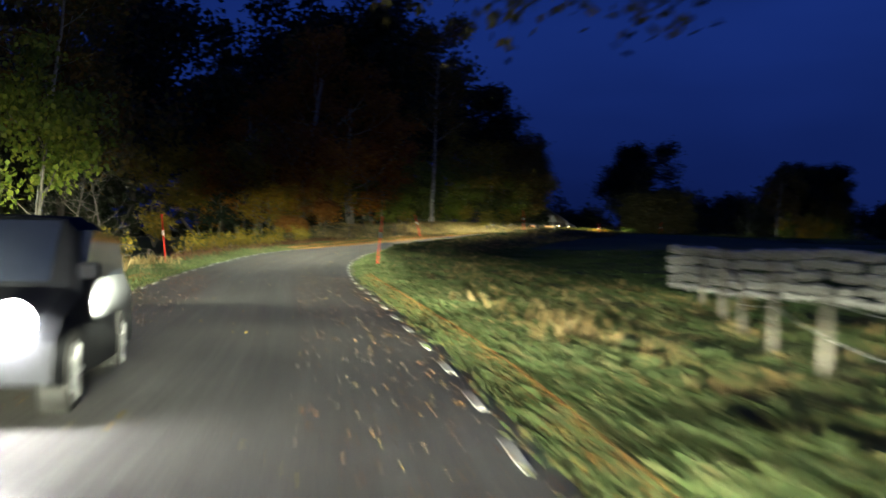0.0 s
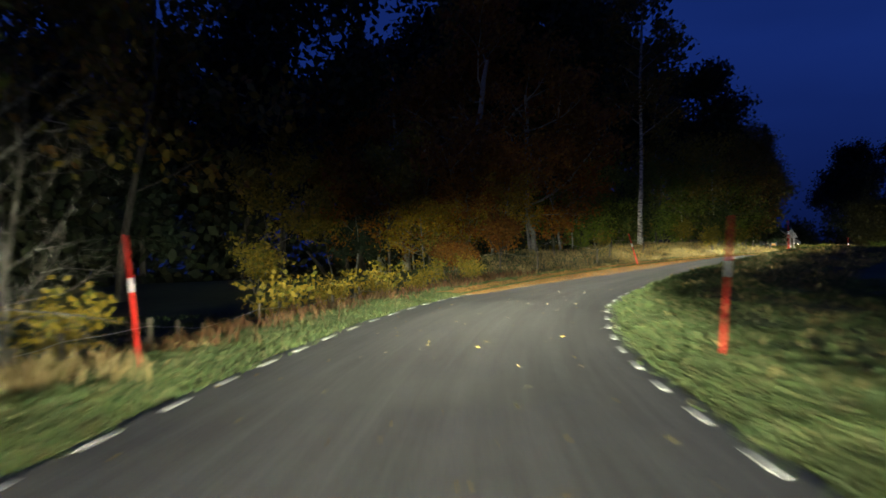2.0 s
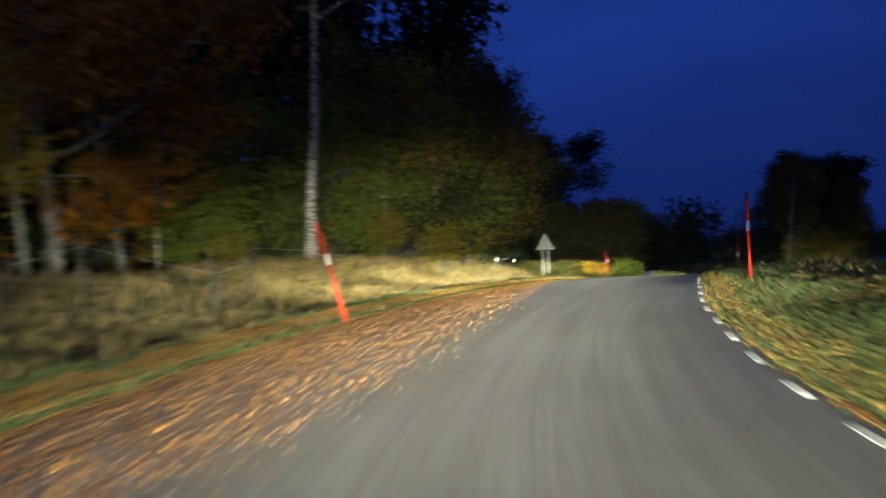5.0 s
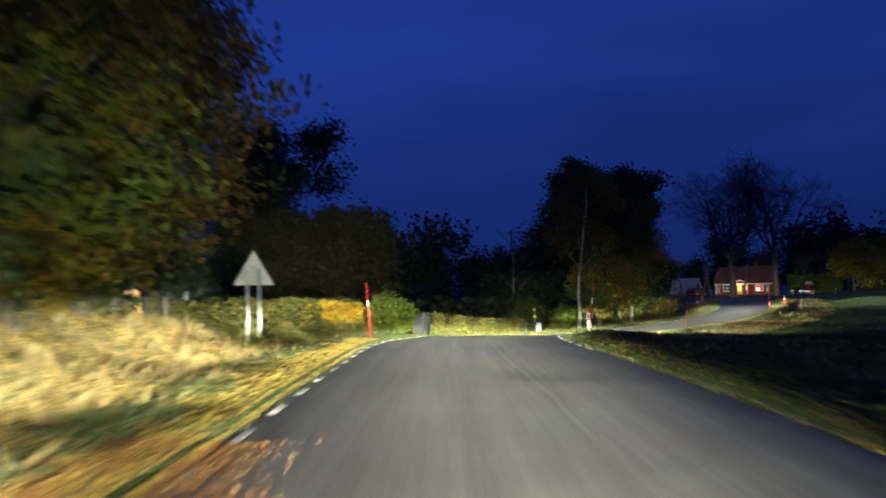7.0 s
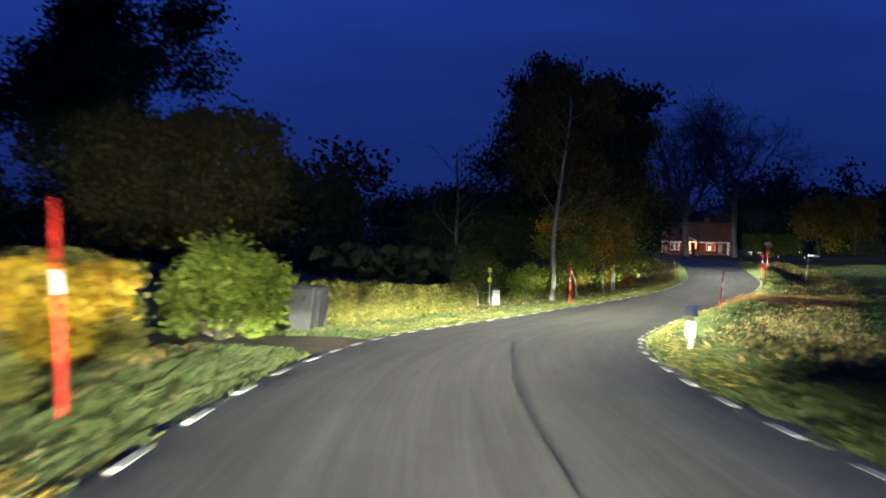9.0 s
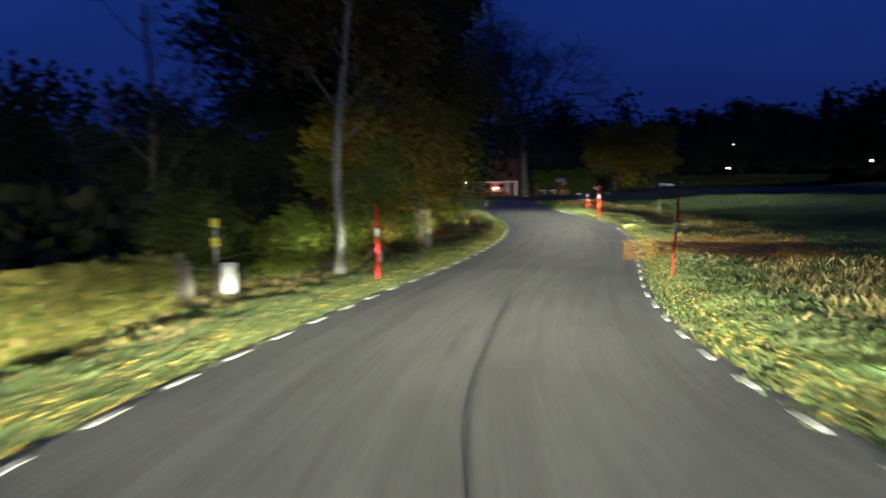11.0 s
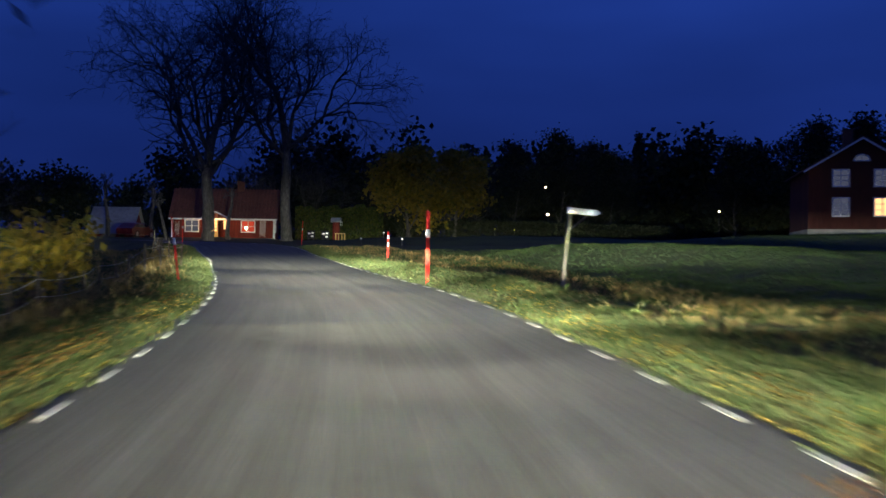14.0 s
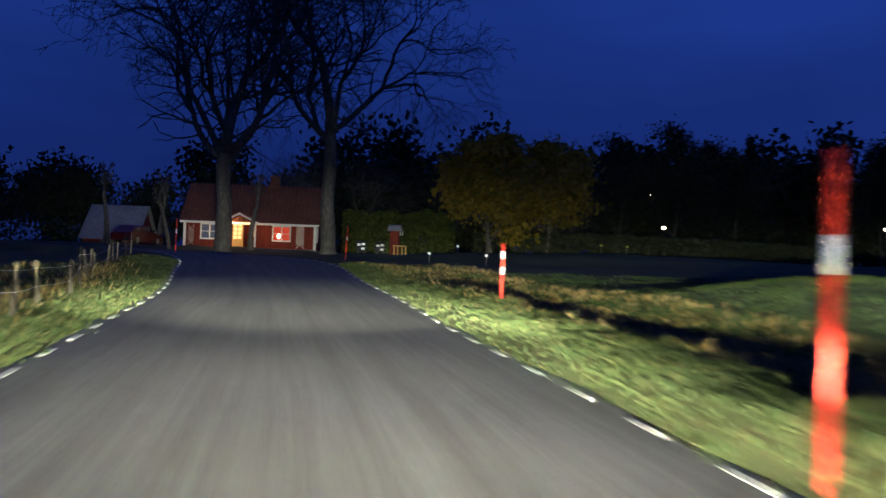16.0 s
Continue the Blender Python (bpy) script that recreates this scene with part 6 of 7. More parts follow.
# Near-black brush closes sky gaps below the crowns; its darkness is colour.
undergrowth("undergrowth", 81, 9000, lambda r: at(r.uniform(-20, 112), -r.uniform(24, 44)), 4.5, "dark brush under the wood's trees")
undergrowth("undergrowth", 84, 2600, lambda r: at(r.uniform(84, 112), -r.uniform(13, 24)), 4.0, "dark brush behind the birches")
undergrowth("undergrowth", 82, 5000, lambda r: (r.uniform(15, 70), r.uniform(150, 172)), 4.0, "dark brush at the far wood's foot")
undergrowth("undergrowth", 83, 1600, lambda r: at(r.uniform(164, 186), -r.uniform(9, 17)), 2.6, "dark brush inside the grove")

# ---- houses ----
COT = (125.3, 194.8)


def walls(w, d, h, t, holes, bm=None):
    """Four walls round a plan w by d, centred in x, front at y = 0, with openings (side, x0, z0, x1, z1) cut through."""
    bm = bm or bmesh.new()
    for side in ("front", "back", "left", "right"):
        length = w if side in ("front", "back") else d - 2 * t
        cuts = [(a, b, c, e) for s, a, b, c, e in holes if s == side]
        xs = sorted({-length / 2, length / 2, *[c[0] for c in cuts], *[c[2] for c in cuts]})
        for xa, xb in zip(xs, xs[1:]):
            spans, z = [], 0.0
            for c in sorted((c for c in cuts if c[0] <= xa + 1e-6 and c[2] >= xb - 1e-6), key=lambda c: c[1]):
                spans.append((z, c[1]))
                z = c[3]
            spans.append((z, h))
            for z0, z1 in spans:
                if z1 - z0 < 1e-3:
                    continue
                if side == "front":
                    box(xa, 0, z0, xb, t, z1, 0, bm)
                elif side == "back":
                    box(xa, d - t, z0, xb, d, z1, 0, bm)
                elif side == "left":
                    box(-w / 2, d / 2 + xa, z0, -w / 2 + t, d / 2 + xb, z1, 0, bm)
                else:
                    box(w / 2 - t, d / 2 + xa, z0, w / 2, d / 2 + xb, z1, 0, bm)
    return bm


def window(parent, x, z, w, h, y=0.0, pane=GLASS, bars=(1, 1), room=None, turn=0.0, at_x=None):
    """A white framed window; x, z its middle, in the wall's plane."""
    holder = new("window")
    holder.parent = parent
    holder.matrix_local = pose(x, y, z, 0, 0, turn)
    part("pane", box(-w / 2, 0.06, -h / 2, w / 2, 0.075, h / 2), pane, holder)
    bm = bmesh.new()
    for a, b, c, e in ((-w / 2 - 0.10, -h / 2 - 0.10, w / 2 + 0.10, -h / 2), (-w / 2 - 0.10, h / 2, w / 2 + 0.10, h / 2 + 0.10), (-w / 2 - 0.10, -h / 2, -w / 2, h / 2), (w / 2, -h / 2, w / 2 + 0.10, h / 2)):
        box(a, -0.03, b, c, 0.05, e, 0, bm)
    part("window_frame", bm, WHITE, holder)
    bm = bmesh.new()
    for k in range(bars[0]):
        cx = -w / 2 + w * (k + 1) / (bars[0] + 1)
        box(cx - 0.035, 0.0, -h / 2, cx + 0.035, 0.055, h / 2, 0, bm)
    for k in range(bars[1]):
        cz = -h / 2 + h * (k + 1) / (bars[1] + 1)
        box(-w / 2, 0.015, cz - 0.02, w / 2, 0.05, cz + 0.02, 0, bm)
    part("glazing_bar", bm, WHITE, holder)
    return holder


def gable_roof(w, d, eave, ridge, over, thick, mat_rows=0):
    """Two roof slopes with the ridge along x."""
    bm = bmesh.new()
    half = d / 2
    for sgn in (-1, 1):
        y_e = half + sgn * (half + over)
        z_e = eave - over * (ridge - eave) / half
        a = [(-w / 2 - over, y_e, z_e), (w / 2 + over, y_e, z_e), (w / 2 + over, half, ridge), (-w / 2 - over, half, ridge)]
        lo = [bm.verts.new(p) for p in a]
        hi = [bm.verts.new((p[0], p[1], p[2] + thick)) for p in a]
        bm.faces.new(lo)
        bm.faces.new(hi)
        for i in range(4):
            bm.faces.new((lo[i], lo[(i + 1) % 4], hi[(i + 1) % 4], hi[i]))
    return bm


def cottage(x, y, yaw):
    z = gz(x, y) - 0.05
    t = thing("cottage", x, y, 2.95, yaw, "small red wooden cottage with white windows and a lit porch", "house")
    w, d, eave, ridge = 9.7, 6.4, 2.15, 4.9
    part("foundation", box(-w / 2 - 0.04, -0.04, -0.8, w / 2 + 0.04, d + 0.04, 0.12), CONCRETE, t)
    holes = [("front", -3.6, 0.75, -2.4, 1.75), ("front", 1.75, 0.75, 2.95, 1.75), ("front", -1.2, 0.1, -0.2, 2.05), ("right", -1.6, 0.8, -0.7, 1.75)]
    part("wall", walls(w, d, eave, 0.16, holes), FALU, t, "red painted board wall")
    for gx_ in (-w / 2, w / 2 - 0.16):
        bm = bmesh.new()
        a = [bm.verts.new((gx_, yy, zz)) for yy, zz in ((0, eave), (d, eave), (d / 2, ridge))]
        b = [bm.verts.new((gx_ + 0.16, yy, zz)) for yy, zz in ((0, eave), (d, eave), (d / 2, ridge))]
        bm.faces.new(a)
        bm.faces.new(b)
        for i in range(3):
            bm.faces.new((a[i], a[(i + 1) % 3], b[(i + 1) % 3], b[i]))
        part("gable", bm, FALU, t)
    roof = part("roof", gable_roof(w, d, eave + 0.02, ridge + 0.02, 0.35, 0.10), TILE, t, "red clay tile roof")
    bm = bmesh.new()
    n_rows, n_cols = 12, 30
    for i in range(n_rows):
        f0 = (i + 0.5) / n_rows
        yy, zz = -0.35 + f0 * (d / 2 + 0.35), eave - 0.29 + f0 * (ridge - eave + 0.31) + 0.14
        for j in range(n_cols):
            cx = -w / 2 - 0.3 + (j + 0.5) * (w + 0.6) / n_cols
            tube((cx, yy - 0.17, zz - 0.14), (cx, yy + 0.14, zz + 0.13), 0.085, 0.075, 5, bm)
    part("tile_covering", bm, TILE, roof)
    part("chimney", box(1.0, d / 2 - 0.35, ridge - 0.3, 1.7, d / 2 + 0.35, ridge + 0.9, 0.02), TILE, roof)
    for cx in (-w / 2, w / 2):
        part("corner_board", box(cx - 0.10, -0.035, 0.05, cx + 0.10, -0.003, eave), WHITE, t)
    part("corner_board", box(w / 2 + 0.003, -0.03, 0.05, w / 2 + 0.035, 0.2, eave), WHITE, t)
    part("fascia", box(-w / 2 - 0.3, -0.40, eave - 0.32, w / 2 + 0.3, -0.365, eave - 0.16), WHITE, t, "white eaves board")
    window(t, -3.0, 1.25, 1.2, 1.0, pane=LIT_DIM, bars=(1, 1))
    window(t, 2.35, 1.25, 1.2, 1.0, pane=LIT_RED, bars=(1, 1))
    window(t, w / 2, 1.28, 0.9, 0.95, pane=LIT_DIM, bars=(1, 1), turn=90).location = (w / 2, d / 2 - 1.15, 1.28)
    part("table_lamp", lathe([(0.06, 0), (0.03, 0.12), (0.12, 0.13), (0.07, 0.3)], 10), LIT_WARM, t, "glowing table lamp in the window").location = (2.15, 0.045, 0.9)
    # porch
    porch = new("porch")
    porch.parent = t
    porch.location = (-0.55, 0, 0)
    part("step", box(-1.3, -1.7, -0.3, 1.3, -0.05, 0.12, 0.02), CONCRETE, porch)
    door = part("door", box(-0.75, -0.03, 0.12, 0.05, 0.04, 2.05, 0.01), PINE_DOOR, porch, "yellow glazed pine door")
    bm = bmesh.new()
    for i in range(2):
        for j in range(4):
            box(-0.66 + 0.33 * i, -0.045, 0.75 + 0.31 * j, -0.40 + 0.33 * i, -0.032, 1.0 + 0.31 * j, 0, bm)
    part("door_pane", bm, LIT_WINDOW, door)
    part("door_handle", tube((-0.02, -0.09, 1.05), (-0.12, -0.09, 1.05), 0.012, 0.012, 6), GALV, door)
    for px in (-1.15, 1.15):
        part("porch_post", box(px - 0.06, -1.6, 0.12, px + 0.06, -1.48, 1.95, 0.008), WHITE, porch)
    part("porch_side", box(0.5, -0.10, 0.12, 1.1, -0.05, 2.0), FALU, porch)
    part("side_window", box(0.58, -0.13, 0.95, 1.02, -0.105, 1.8), LIT_WINDOW, porch)
    bm = prism([(-1.45, 1.95), (0, 2.65), (1.45, 1.95), (1.45, 2.07), (0, 2.78), (-1.45, 2.07)], -1.75, 0.1)
    part("porch_roof", bm, TILE, porch)
    bm = prism([(-1.45, 1.93), (0, 2.63), (1.45, 1.93), (1.45, 1.80), (0, 2.48), (-1.45, 1.80)], -1.79, -1.755)
    part("barge_board", bm, WHITE, porch)
    part("porch_lamp", lathe([(0.05, 0.0), (0.11, 0.05), (0.12, 0.16), (0.05, 0.24)], 12), LIT_WARM, porch, "glowing globe porch lamp").location = (-0.95, -1.25, 1.78)
    # trellis
    bm = bmesh.new()
    for k in range(7):
        for sgn in (-1, 1):
            z_a = 0.2 + 0.24 * k
            tube((3.45 if sgn > 0 else 4.05, -0.05, z_a), (4.05 if sgn > 0 else 3.45, -0.05, z_a + 0.55), 0.02, 0.02, 4, bm)
    part("trellis", bm, WHITE, t, "white wooden lattice trellis")
    bm = bmesh.new()
    for k in range(5):
        for sgn in (-1, 1):
            z_a = 0.2 + 0.24 * k
            tube((-4.6 if sgn > 0 else -4.15, -0.05, z_a), (-4.15 if sgn > 0 else -4.6, -0.05, z_a + 0.5), 0.014, 0.014, 4, bm)
    part("trellis", bm, WHITE, t, "thin white lattice trellis")
    return t


cottage(COT[0], COT[1], -50.0)
porch_light = bpy.data.lights.new("porch_light", "POINT")
porch_light.energy, porch_light.color, porch_light.shadow_soft_size = 170.0, (1.0, 0.62, 0.28), 0.12
pl = new("porch_light", porch_light)
pl.matrix_world = pose(COT[0], COT[1], 2.95, 0, 0, -50.0) @ pose(-1.35, -1.3, 2.0)


def barn(x, y, z, yaw):
    """A small shed; the eave looks at the lane."""
    t = thing("shed", x, y, z, yaw, "low red shed with a grey sheet roof", "shed")
    w, d, eave, ridge = 4.2, 5.0, 1.6, 4.1
    part("wall", walls(w, d, eave, 0.15, [("front", -0.6, 0.0, 0.6, 1.4)]), FALU, t)
    part("roof", gable_roof(w, d, eave, ridge, 0.3, 0.06), ROOF_GREY, t, "pale grey sheet roof")
    for gx_ in (-w / 2, w / 2 - 0.15):
        bm = bmesh.new()
        a = [bm.verts.new((gx_, yy, zz)) for yy, zz in ((0, eave), (d, eave), (d / 2, ridge))]
        b = [bm.verts.new((gx_ + 0.15, yy, zz)) for yy, zz in ((0, eave), (d, eave), (d / 2, ridge))]
        bm.faces.new(a)
        bm.faces.new(b)
        for i in range(3):
            bm.faces.new((a[i], a[(i + 1) % 3], b[(i + 1) % 3], b[i]))
        part("gable", bm, FALU, t)
    part("door", box(-0.58, 0.04, 0.02, 0.58, 0.09, 1.38), WOOD, t)
    return t


barn(121.65, 207.2, 2.1, -54.0)


def farmhouse(x, y, z, yaw):
    """Two storeys; its gable looks at the road."""
    t = thing("farmhouse", x, y, z, yaw, "two-storey red farmhouse with its shade in the paint, white windows, one lit", "house")
    w, d, eave, ridge = 7.7, 11.0, 4.9, 7.2
    part("foundation", box(-w / 2 - 0.05, -0.05, -1.0, w / 2 + 0.05, d + 0.05, 0.25), CONCRETE, t)
    holes = [("front", -2.05, 1.3, -0.95, 2.6), ("front", 0.95, 1.3, 2.05, 2.6), ("front", -2.05, 3.55, -0.95, 4.75), ("front", 0.95, 3.55, 2.05, 4.75)]
    part("wall", walls(w, d, eave, 0.2, holes), FALU_SHADED, t)
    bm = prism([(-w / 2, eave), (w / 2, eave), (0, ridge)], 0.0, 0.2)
    part("gable", bm, FALU_SHADED, t)
    part("gable", prism([(-w / 2, eave), (w / 2, eave), (0, ridge)], d - 0.2, d), FALU_SHADED, t)
    bm = bmesh.new()
    for sgn in (-1, 1):
        prism([(sgn * (w / 2 + 0.4), eave - 0.22), (0, ridge + 0.02), (0, ridge + 0.14), (sgn * (w / 2 + 0.4), eave - 0.10)], -0.4, d + 0.4, bm)
    roof = part("roof", bm, TILE, t)
    part("chimney", box(-0.9, 2.6, ridge - 0.5, -0.2, 3.3, ridge + 1.0, 0.02), TILE, roof)
    bm = bmesh.new()
    for sgn in (-1, 1):
        prism([(sgn * (w / 2 + 0.42), eave - 0.38), (0, ridge - 0.12), (0, ridge + 0.04), (sgn * (w / 2 + 0.42), eave - 0.22)], -0.44, -0.405, bm)
    part("barge_board", bm, WHITE, t)
    window(t, -1.5, 4.15, 1.1, 1.2, pane=LIT_DIM, bars=(1, 2))
    window(t, 1.5, 4.15, 1.1, 1.2, pane=LIT_DIM, bars=(1, 2))
    window(t, -1.5, 1.95, 1.1, 1.3, pane=LIT_DIM, bars=(1, 2))
    window(t, 1.5, 1.95, 1.1, 1.3, pane=LIT_WINDOW, bars=(1, 2))
    arc = [(0.55 * math.cos(a), 0.45 * math.sin(a)) for a in np.linspace(0, math.pi, 11)]
    fan = new("fan_window")
    fan.parent = t
    fan.location = (0, 0, 5.45)
    part("pane", prism(arc, -0.01, 0.01), LIT_DIM, fan)
    bm = bmesh.new()
    for a, b in zip(arc, arc[1:]):
        tube((a[0] * 1.08, -0.03, a[1] * 1.08), (b[0] * 1.08, -0.03, b[1] * 1.08), 0.055, 0.055, 5, bm)
    tube((-0.62, -0.03, 0), (0.62, -0.03, 0), 0.05, 0.05, 5, bm)
    tube((0, -0.03, 0), (0, -0.03, 0.45), 0.025, 0.025, 4, bm)
    part("window_frame", bm, WHITE, fan)
    part("wall_lamp", lathe([(0.02, 0), (0.05, 0.03), (0.05, 0.12), (0.02, 0.15)], 10), LIT_WARM, t, "glowing outdoor wall lamp").location = (4.6, -0.15, 2.1)
    part("annex", box(w / 2 + 0.01, 1.2, -0.5, w / 2 + 3.2, 6.5, 3.0), FALU_SHADED, t)
    part("annex_roof", prism([(w / 2, 3.6), (w / 2 + 3.5, 2.95), (w / 2 + 3.5, 3.05), (w / 2, 3.72)], 0.9, 6.8), TILE, t)
    return t


farmhouse(137.4, 138.7, 3.6, -66.0)
wall_light = bpy.data.lights.new("wall_light", "POINT")
wall_light.energy, wall_light.color, wall_light.shadow_soft_size = 5.0, (1.0, 0.62, 0.28), 0.1
new("wall_light", wall_light).matrix_world = pose(137.4, 138.7, 3.6, 0, 0, -66.0) @ pose(4.75, -0.5, 2.25)


def villa(x, y, yaw):
    """The house behind the garden hedge, gable to the road, with lit windows."""
    t = thing("villa", x, y, gz(x, y), yaw, "grey wooden villa with lit windows behind the hedge", "house")
    w, d, eave, ridge = 7.0, 9.0, 2.6, 5.0
    part("wall", walls(w, d, eave, 0.2, [("front", 0.6, 0.9, 1.7, 2.2), ("front", -1.9, 0.9, -0.8, 2.2)]), WOOD, t)
    part("gable", prism([(-w / 2, eave), (w / 2, eave), (0, ridge)], 0.0, 0.2), WOOD, t)
    part("gable", prism([(-w / 2, eave), (w / 2, eave), (0, ridge)], d - 0.2, d), WOOD, t)
    bm = bmesh.new()
    for sgn in (-1, 1):
        prism([(sgn * (w / 2 + 0.6), eave - 0.38), (0, ridge + 0.02), (0, ridge + 0.14), (sgn * (w / 2 + 0.6), eave - 0.26)], -0.6, d + 0.4, bm)
    part("roof", bm, ROOF_GREY, t)
    part("gutter", tube((w / 2 + 0.62, -0.6, eave - 0.36), (w / 2 + 0.62, d + 0.4, eave - 0.36), 0.06, 0.06, 8), GALV, t)
    part("corner_post", box(w / 2 - 0.06, -0.3, 0, w / 2 + 0.10, -0.14, eave), WHITE, t)
    window(t, 1.15, 1.55, 1.1, 1.3, pane=LIT_WINDOW, bars=(1, 1))
    window(t, -1.35, 1.55, 1.1, 1.3, pane=LIT_WINDOW, bars=(1, 1))
    return t


villa(7.8, 101.6, -8.0)


# ---- cars ----
def car_profile(length, height):
    return [(0, 0.32), (0.02 * length, 0.62), (0.08 * length, 0.78), (0.27 * length, 0.95), (0.40 * length, height * 0.97), (0.58 * length, height), (0.82 * length, height * 0.96), (0.95 * length, 0.98), (length, 0.85), (length, 0.34), (0.9 * length, 0.26), (0.1 * length, 0.26)]


def car(x, y, z, yaw, paint, label, length=4.5, height=1.66, width=1.82, lit=False):
    t = thing("car", x, y, z, yaw, label, "car")
    prof = car_profile(length, height)
    bm = bmesh.new()
    loops = []
    for yy, pinch in ((-width / 2, 0.90), (-width * 0.44, 0.985), (0.0, 1.0), (width * 0.44, 0.985), (width / 2, 0.90)):
        loops.append([bm.verts.new((px, yy * (1 - 0.16 * max(0, (pz - 0.95) / (height - 0.95))), 0.3 + (pz - 0.3) * (pinch if pz > 0.5 else 1.0))) for px, pz in prof])
    n = len(prof)
    for a, b in zip(loops, loops[1:]):
        for i in range(n):
            bm.faces.new((a[i], a[(i + 1) % n], b[(i + 1) % n], b[i]))
    bm.faces.new(loops[0][::-1])
    bm.faces.new(loops[-1])
    body = part("body", bm, paint, t)
    yw = width / 2 - 0.075
    part("windscreen", prism([(0.285 * length, 0.98), (0.395 * length, height * 0.935), (0.38 * length, height * 0.945), (0.27 * length, 0.985)], -yw * 0.8, yw * 0.8), GLASS, body)
    for sgn in (-1, 1):
        side = prism([(0.33 * length, 1.0), (0.42 * length, height * 0.90), (0.80 * length, height * 0.89), (0.88 * length, 1.02)], sgn * (width / 2 - 0.10), sgn * (width / 2 - 0.02))
        part("side_window", side, GLASS, body)
        part("mirror", box(0.30 * length, sgn * (width / 2 + 0.02) - 0.08, 1.0, 0.30 * length + 0.14, sgn * (width / 2 + 0.02) + 0.08, 1.14, 0.03), paint, body)
        lamp_ob = part("headlamp", lathe([(0.10, -0.06), (0.16, -0.03), (0.18, 0.03), (0.15, 0.10), (0.06, 0.13)], 16), LIT_CAR if lit else GLASS, body, "bright headlamp" if lit else "", True)
        lamp_ob.matrix_local = pose(0.05, sgn * 0.62, 0.70, 0, -82, 0)
        for wx in (0.19 * length, 0.80 * length):
            wheel = part("wheel", tube((wx, sgn * (width / 2 - 0.20), 0.33), (wx, sgn * (width / 2 + 0.01), 0.33), 0.33, 0.33, 22), RUBBER, t)
            bm = tube((wx, sgn * (width / 2 + 0.012), 0.33), (wx, sgn * (width / 2 + 0.018), 0.33), 0.23, 0.21, 22)
            for k in range(5):
                a = 2 * math.pi * k / 5
                tube((wx, sgn * (width / 2 + 0.02), 0.33), (wx + 0.2 * math.cos(a), sgn * (width / 2 + 0.02), 0.33 + 0.2 * math.sin(a)), 0.03, 0.025, 6, bm)
            part("rim", bm, ALLOY, wheel)
    part("number_plate", box(-0.012, -0.26, 0.42, -0.002, 0.26, 0.53), WHITE, body)
    return t


cx_, cy_ = -4.54, -31.02
car(cx_, cy_, float(base_z(np.array([cx_]), np.array([cy_]))[0]) + 0.02, 101.4, CAR_PAINT, "dark oncoming car with glaring headlamps on the asphalt", 4.5, 1.56, lit=True)
oncoming = bpy.data.lights.new("oncoming_headlamps", "SPOT")
oncoming.energy, oncoming.color, oncoming.spot_size, oncoming.spot_blend, oncoming.shadow_soft_size = 9000.0, (1.0, 0.98, 0.95), radians(80), 1.0, 0.1
ox_, oy_ = -4.4, -31.2
new("oncoming_headlamps", oncoming).matrix_world = pose(ox_, oy_, float(base_z(np.array([ox_]), np.array([oy_]))[0]) + 0.72, 78, 0, heading(7) + 180)
car(121.0, 200.6, gz(121.0, 200.6) - 0.05, 200, CAR_RED, "dark red car parked beside the cottage", 4.2, 1.42, 1.7)


# ---- garden things ----
def play_tower(x, y):
    t = thing("garden_tower", x, y, gz(x, y), 30, "small red wooden garden tower with white trim", "garden ornament")
    part("tower", box(-0.30, -0.30, -0.1, 0.30, 0.30, 1.75, 0.01), FALU, t)
    part("roof", prism([(-0.55, 1.75), (0.55, 1.75), (0.40, 2.05), (0, 2.2), (-0.40, 2.05)], -0.45, 0.45), ROOF_GREY, t)
    for sx in (-1, 1):
        part("trim", box(sx * 0.40 - 0.05, -0.47, 1.45, sx * 0.40 + 0.05, -0.44, 1.95), WHITE, t)
    return t


play_tower(128.9, 183.6)


def garden_table(x, y):
    t = thing("garden_table", x, y, gz(x, y), 30, "low yellow wooden garden table", "table")
    part("tabletop", box(-0.8, -0.35, 0.66, 0.8, 0.35, 0.72, 0.01), PINE_DOOR, t)
    for sx in (-1, 1):
        for sy in (-1, 1):
            part("leg", box(sx * 0.7 - 0.04, sy * 0.28 - 0.04, -0.05, sx * 0.7 + 0.04, sy * 0.28 + 0.04, 0.66), PINE_DOOR, t)
    return t


garden_table(127.6, 182.0)


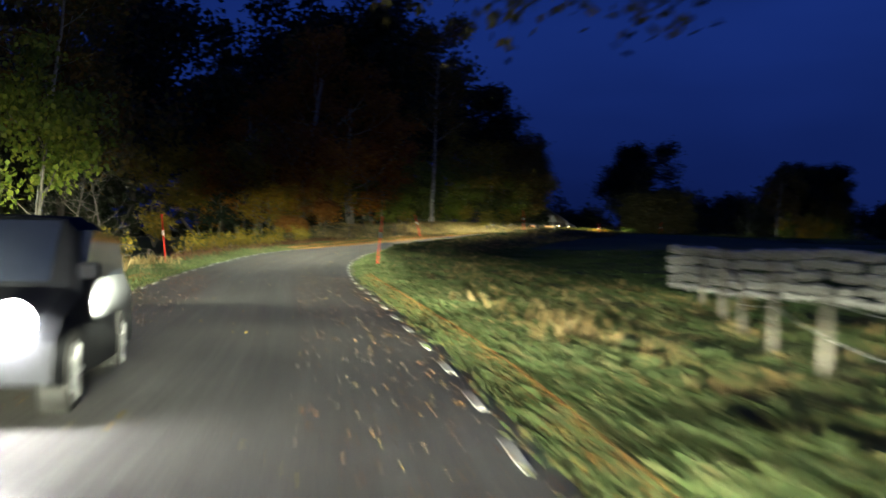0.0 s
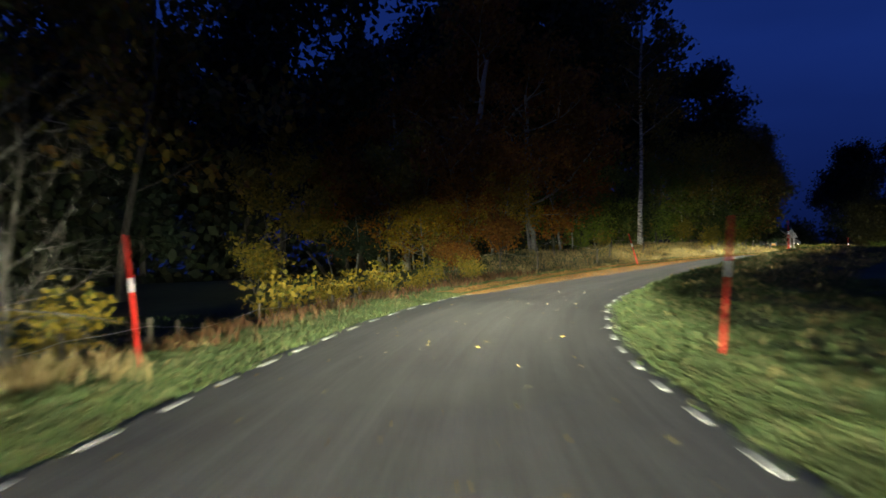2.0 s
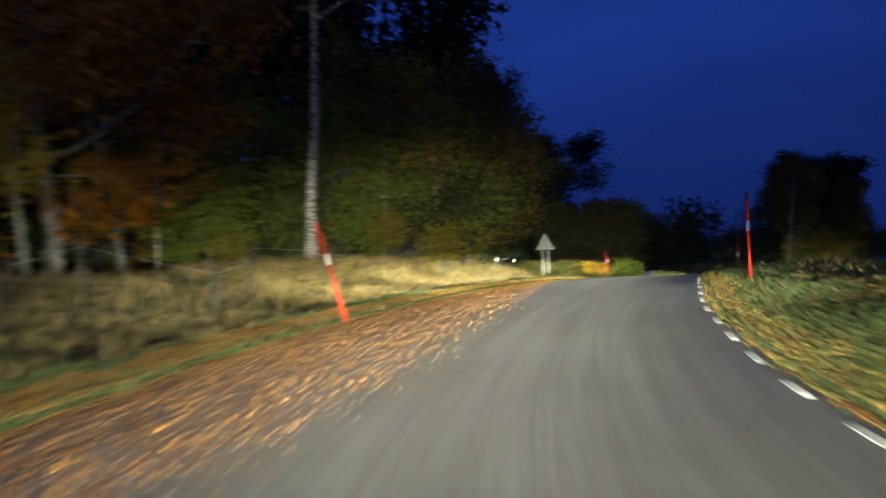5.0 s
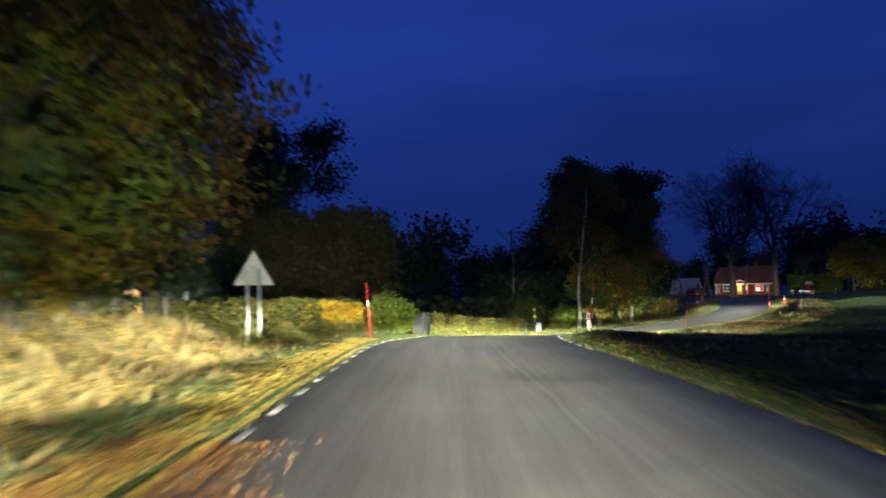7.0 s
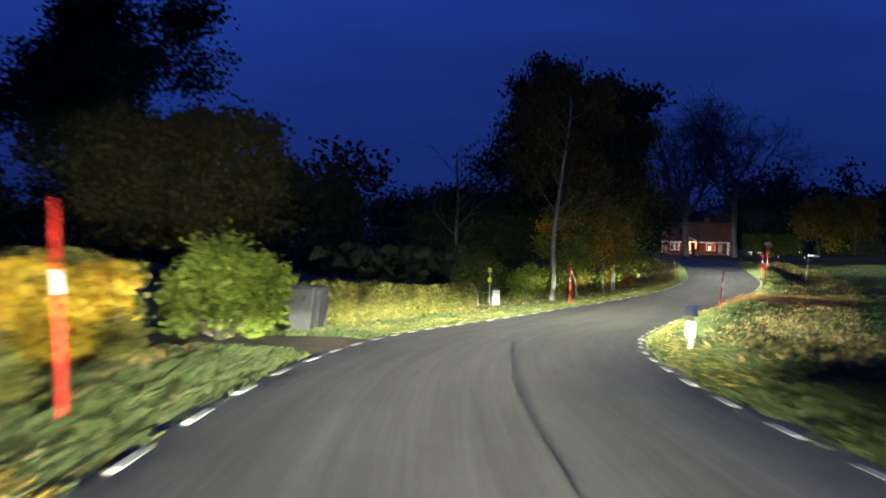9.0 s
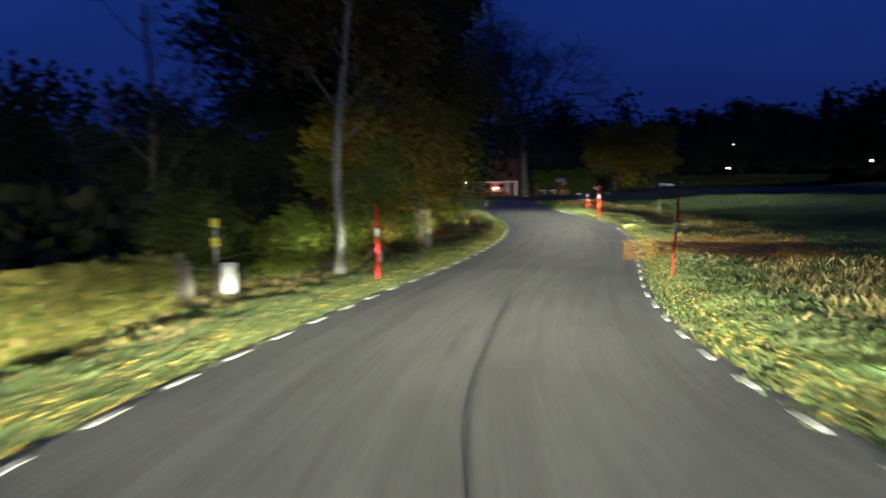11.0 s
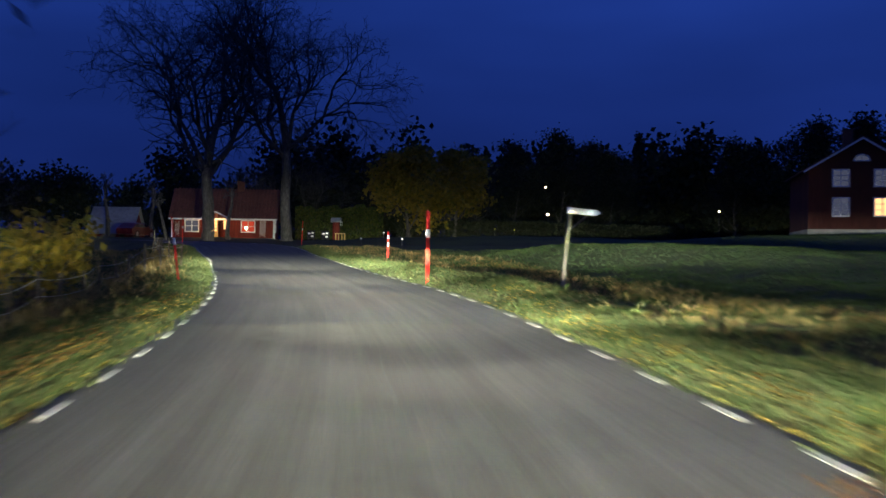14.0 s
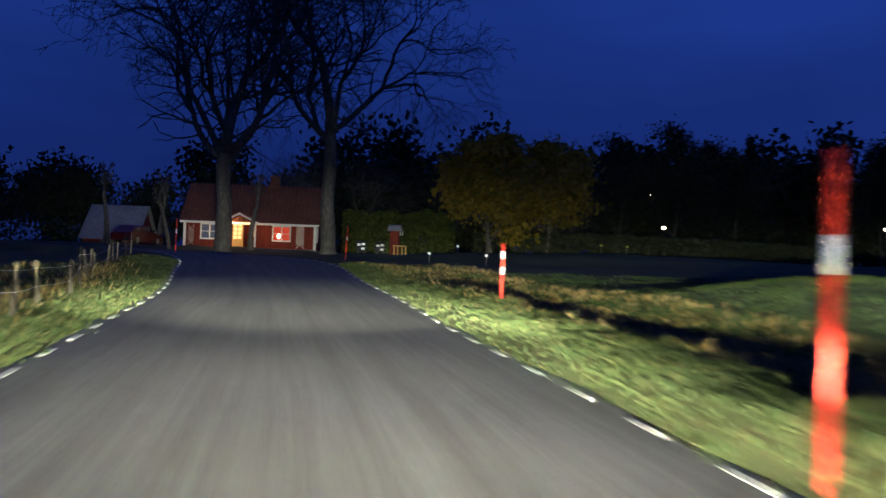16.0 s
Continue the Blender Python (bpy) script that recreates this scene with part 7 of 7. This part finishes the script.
def reflector_box(x, y):
    t = thing("post_box", x, y, gz(x, y), -52, "black post box with white reflectors on a low stand", "post box", "post boxes")
    for px in (-0.22, 0.22):
        part("stand", box(px - 0.04, -0.05, -0.2, px + 0.04, 0.05, 0.14, 0.004), WOOD, t)
    part("box", box(-0.34, -0.2, 0.14, 0.34, 0.22, 0.82, 0.03), DARK_PLASTIC, t)
    part("lid", prism([(-0.36, 0.82), (0.36, 0.82), (0.30, 0.88), (-0.30, 0.88)], -0.23, 0.24), DARK_PLASTIC, t)
    for bx, bz in ((-0.14, 0.62), (0.14, 0.66), (0.12, 0.36)):
        part("reflector", box(bx - 0.11, -0.215, bz - 0.07, bx + 0.11, -0.203, bz + 0.07, 0.003), REFLECT, t)
    return t


reflector_box(124.3, 182.6)
reflector_box(125.2, 181.7)


def low_marker(x, y, z, film, label):
    t = thing("reflector_stake", x, y, z, -52, label, "reflector stake", "reflector stakes")
    part("stake", tube((0, 0, -0.7), (0, 0, 0.1), 0.02, 0.02, 6), WOOD, t)
    part("reflector", box(-0.07, -0.03, 0.0, 0.07, -0.021, 0.14, 0.003), film, t)
    return t


for x, y, dz in ((117.9, 171.6, 0.5), (119.9, 169.1, 0.5), (129.2, 178.2, 0.45)):
    low_marker(x, y, gz(x, y) + dz, REFLECT, "low stake with a white reflector in the meadow")
for x, y in ((141.4, 174.0), (142.6, 172.5)):
    low_marker(x, y, gz(x, y) + 0.6, YELLOW_FILM, "low stake with a yellow reflector in the meadow")


def yard_lamp(x, y, z, r=0.16):
    g = gz(x, y)
    t = thing("yard_lamp", x, y, g, 0, "distant yard lamp glowing on a dark post", "lamp", "yard lamps")
    part("post", tube((0, 0, -0.3), (0, 0, z - g), 0.05, 0.04, 8), DARK_PLASTIC, t)
    part("globe", lathe([(r * 0.4, z - g), (r, z - g + r * 0.8), (r * 0.8, z - g + 1.6 * r), (r * 0.2, z - g + 2 * r)], 12), LIT_WARM, t, "glowing lamp globe")
    return t


for x, y, z, r in ((154.4, 175.4, 6.1, 0.12), (171.6, 185.5, 10.4, 0.11), (165.1, 160.2, 6.6, 0.10), (9.4, 93.5, 2.2, 0.045), (10.6, 93.8, 2.1, 0.045)):
    yard_lamp(x, y, z, r)
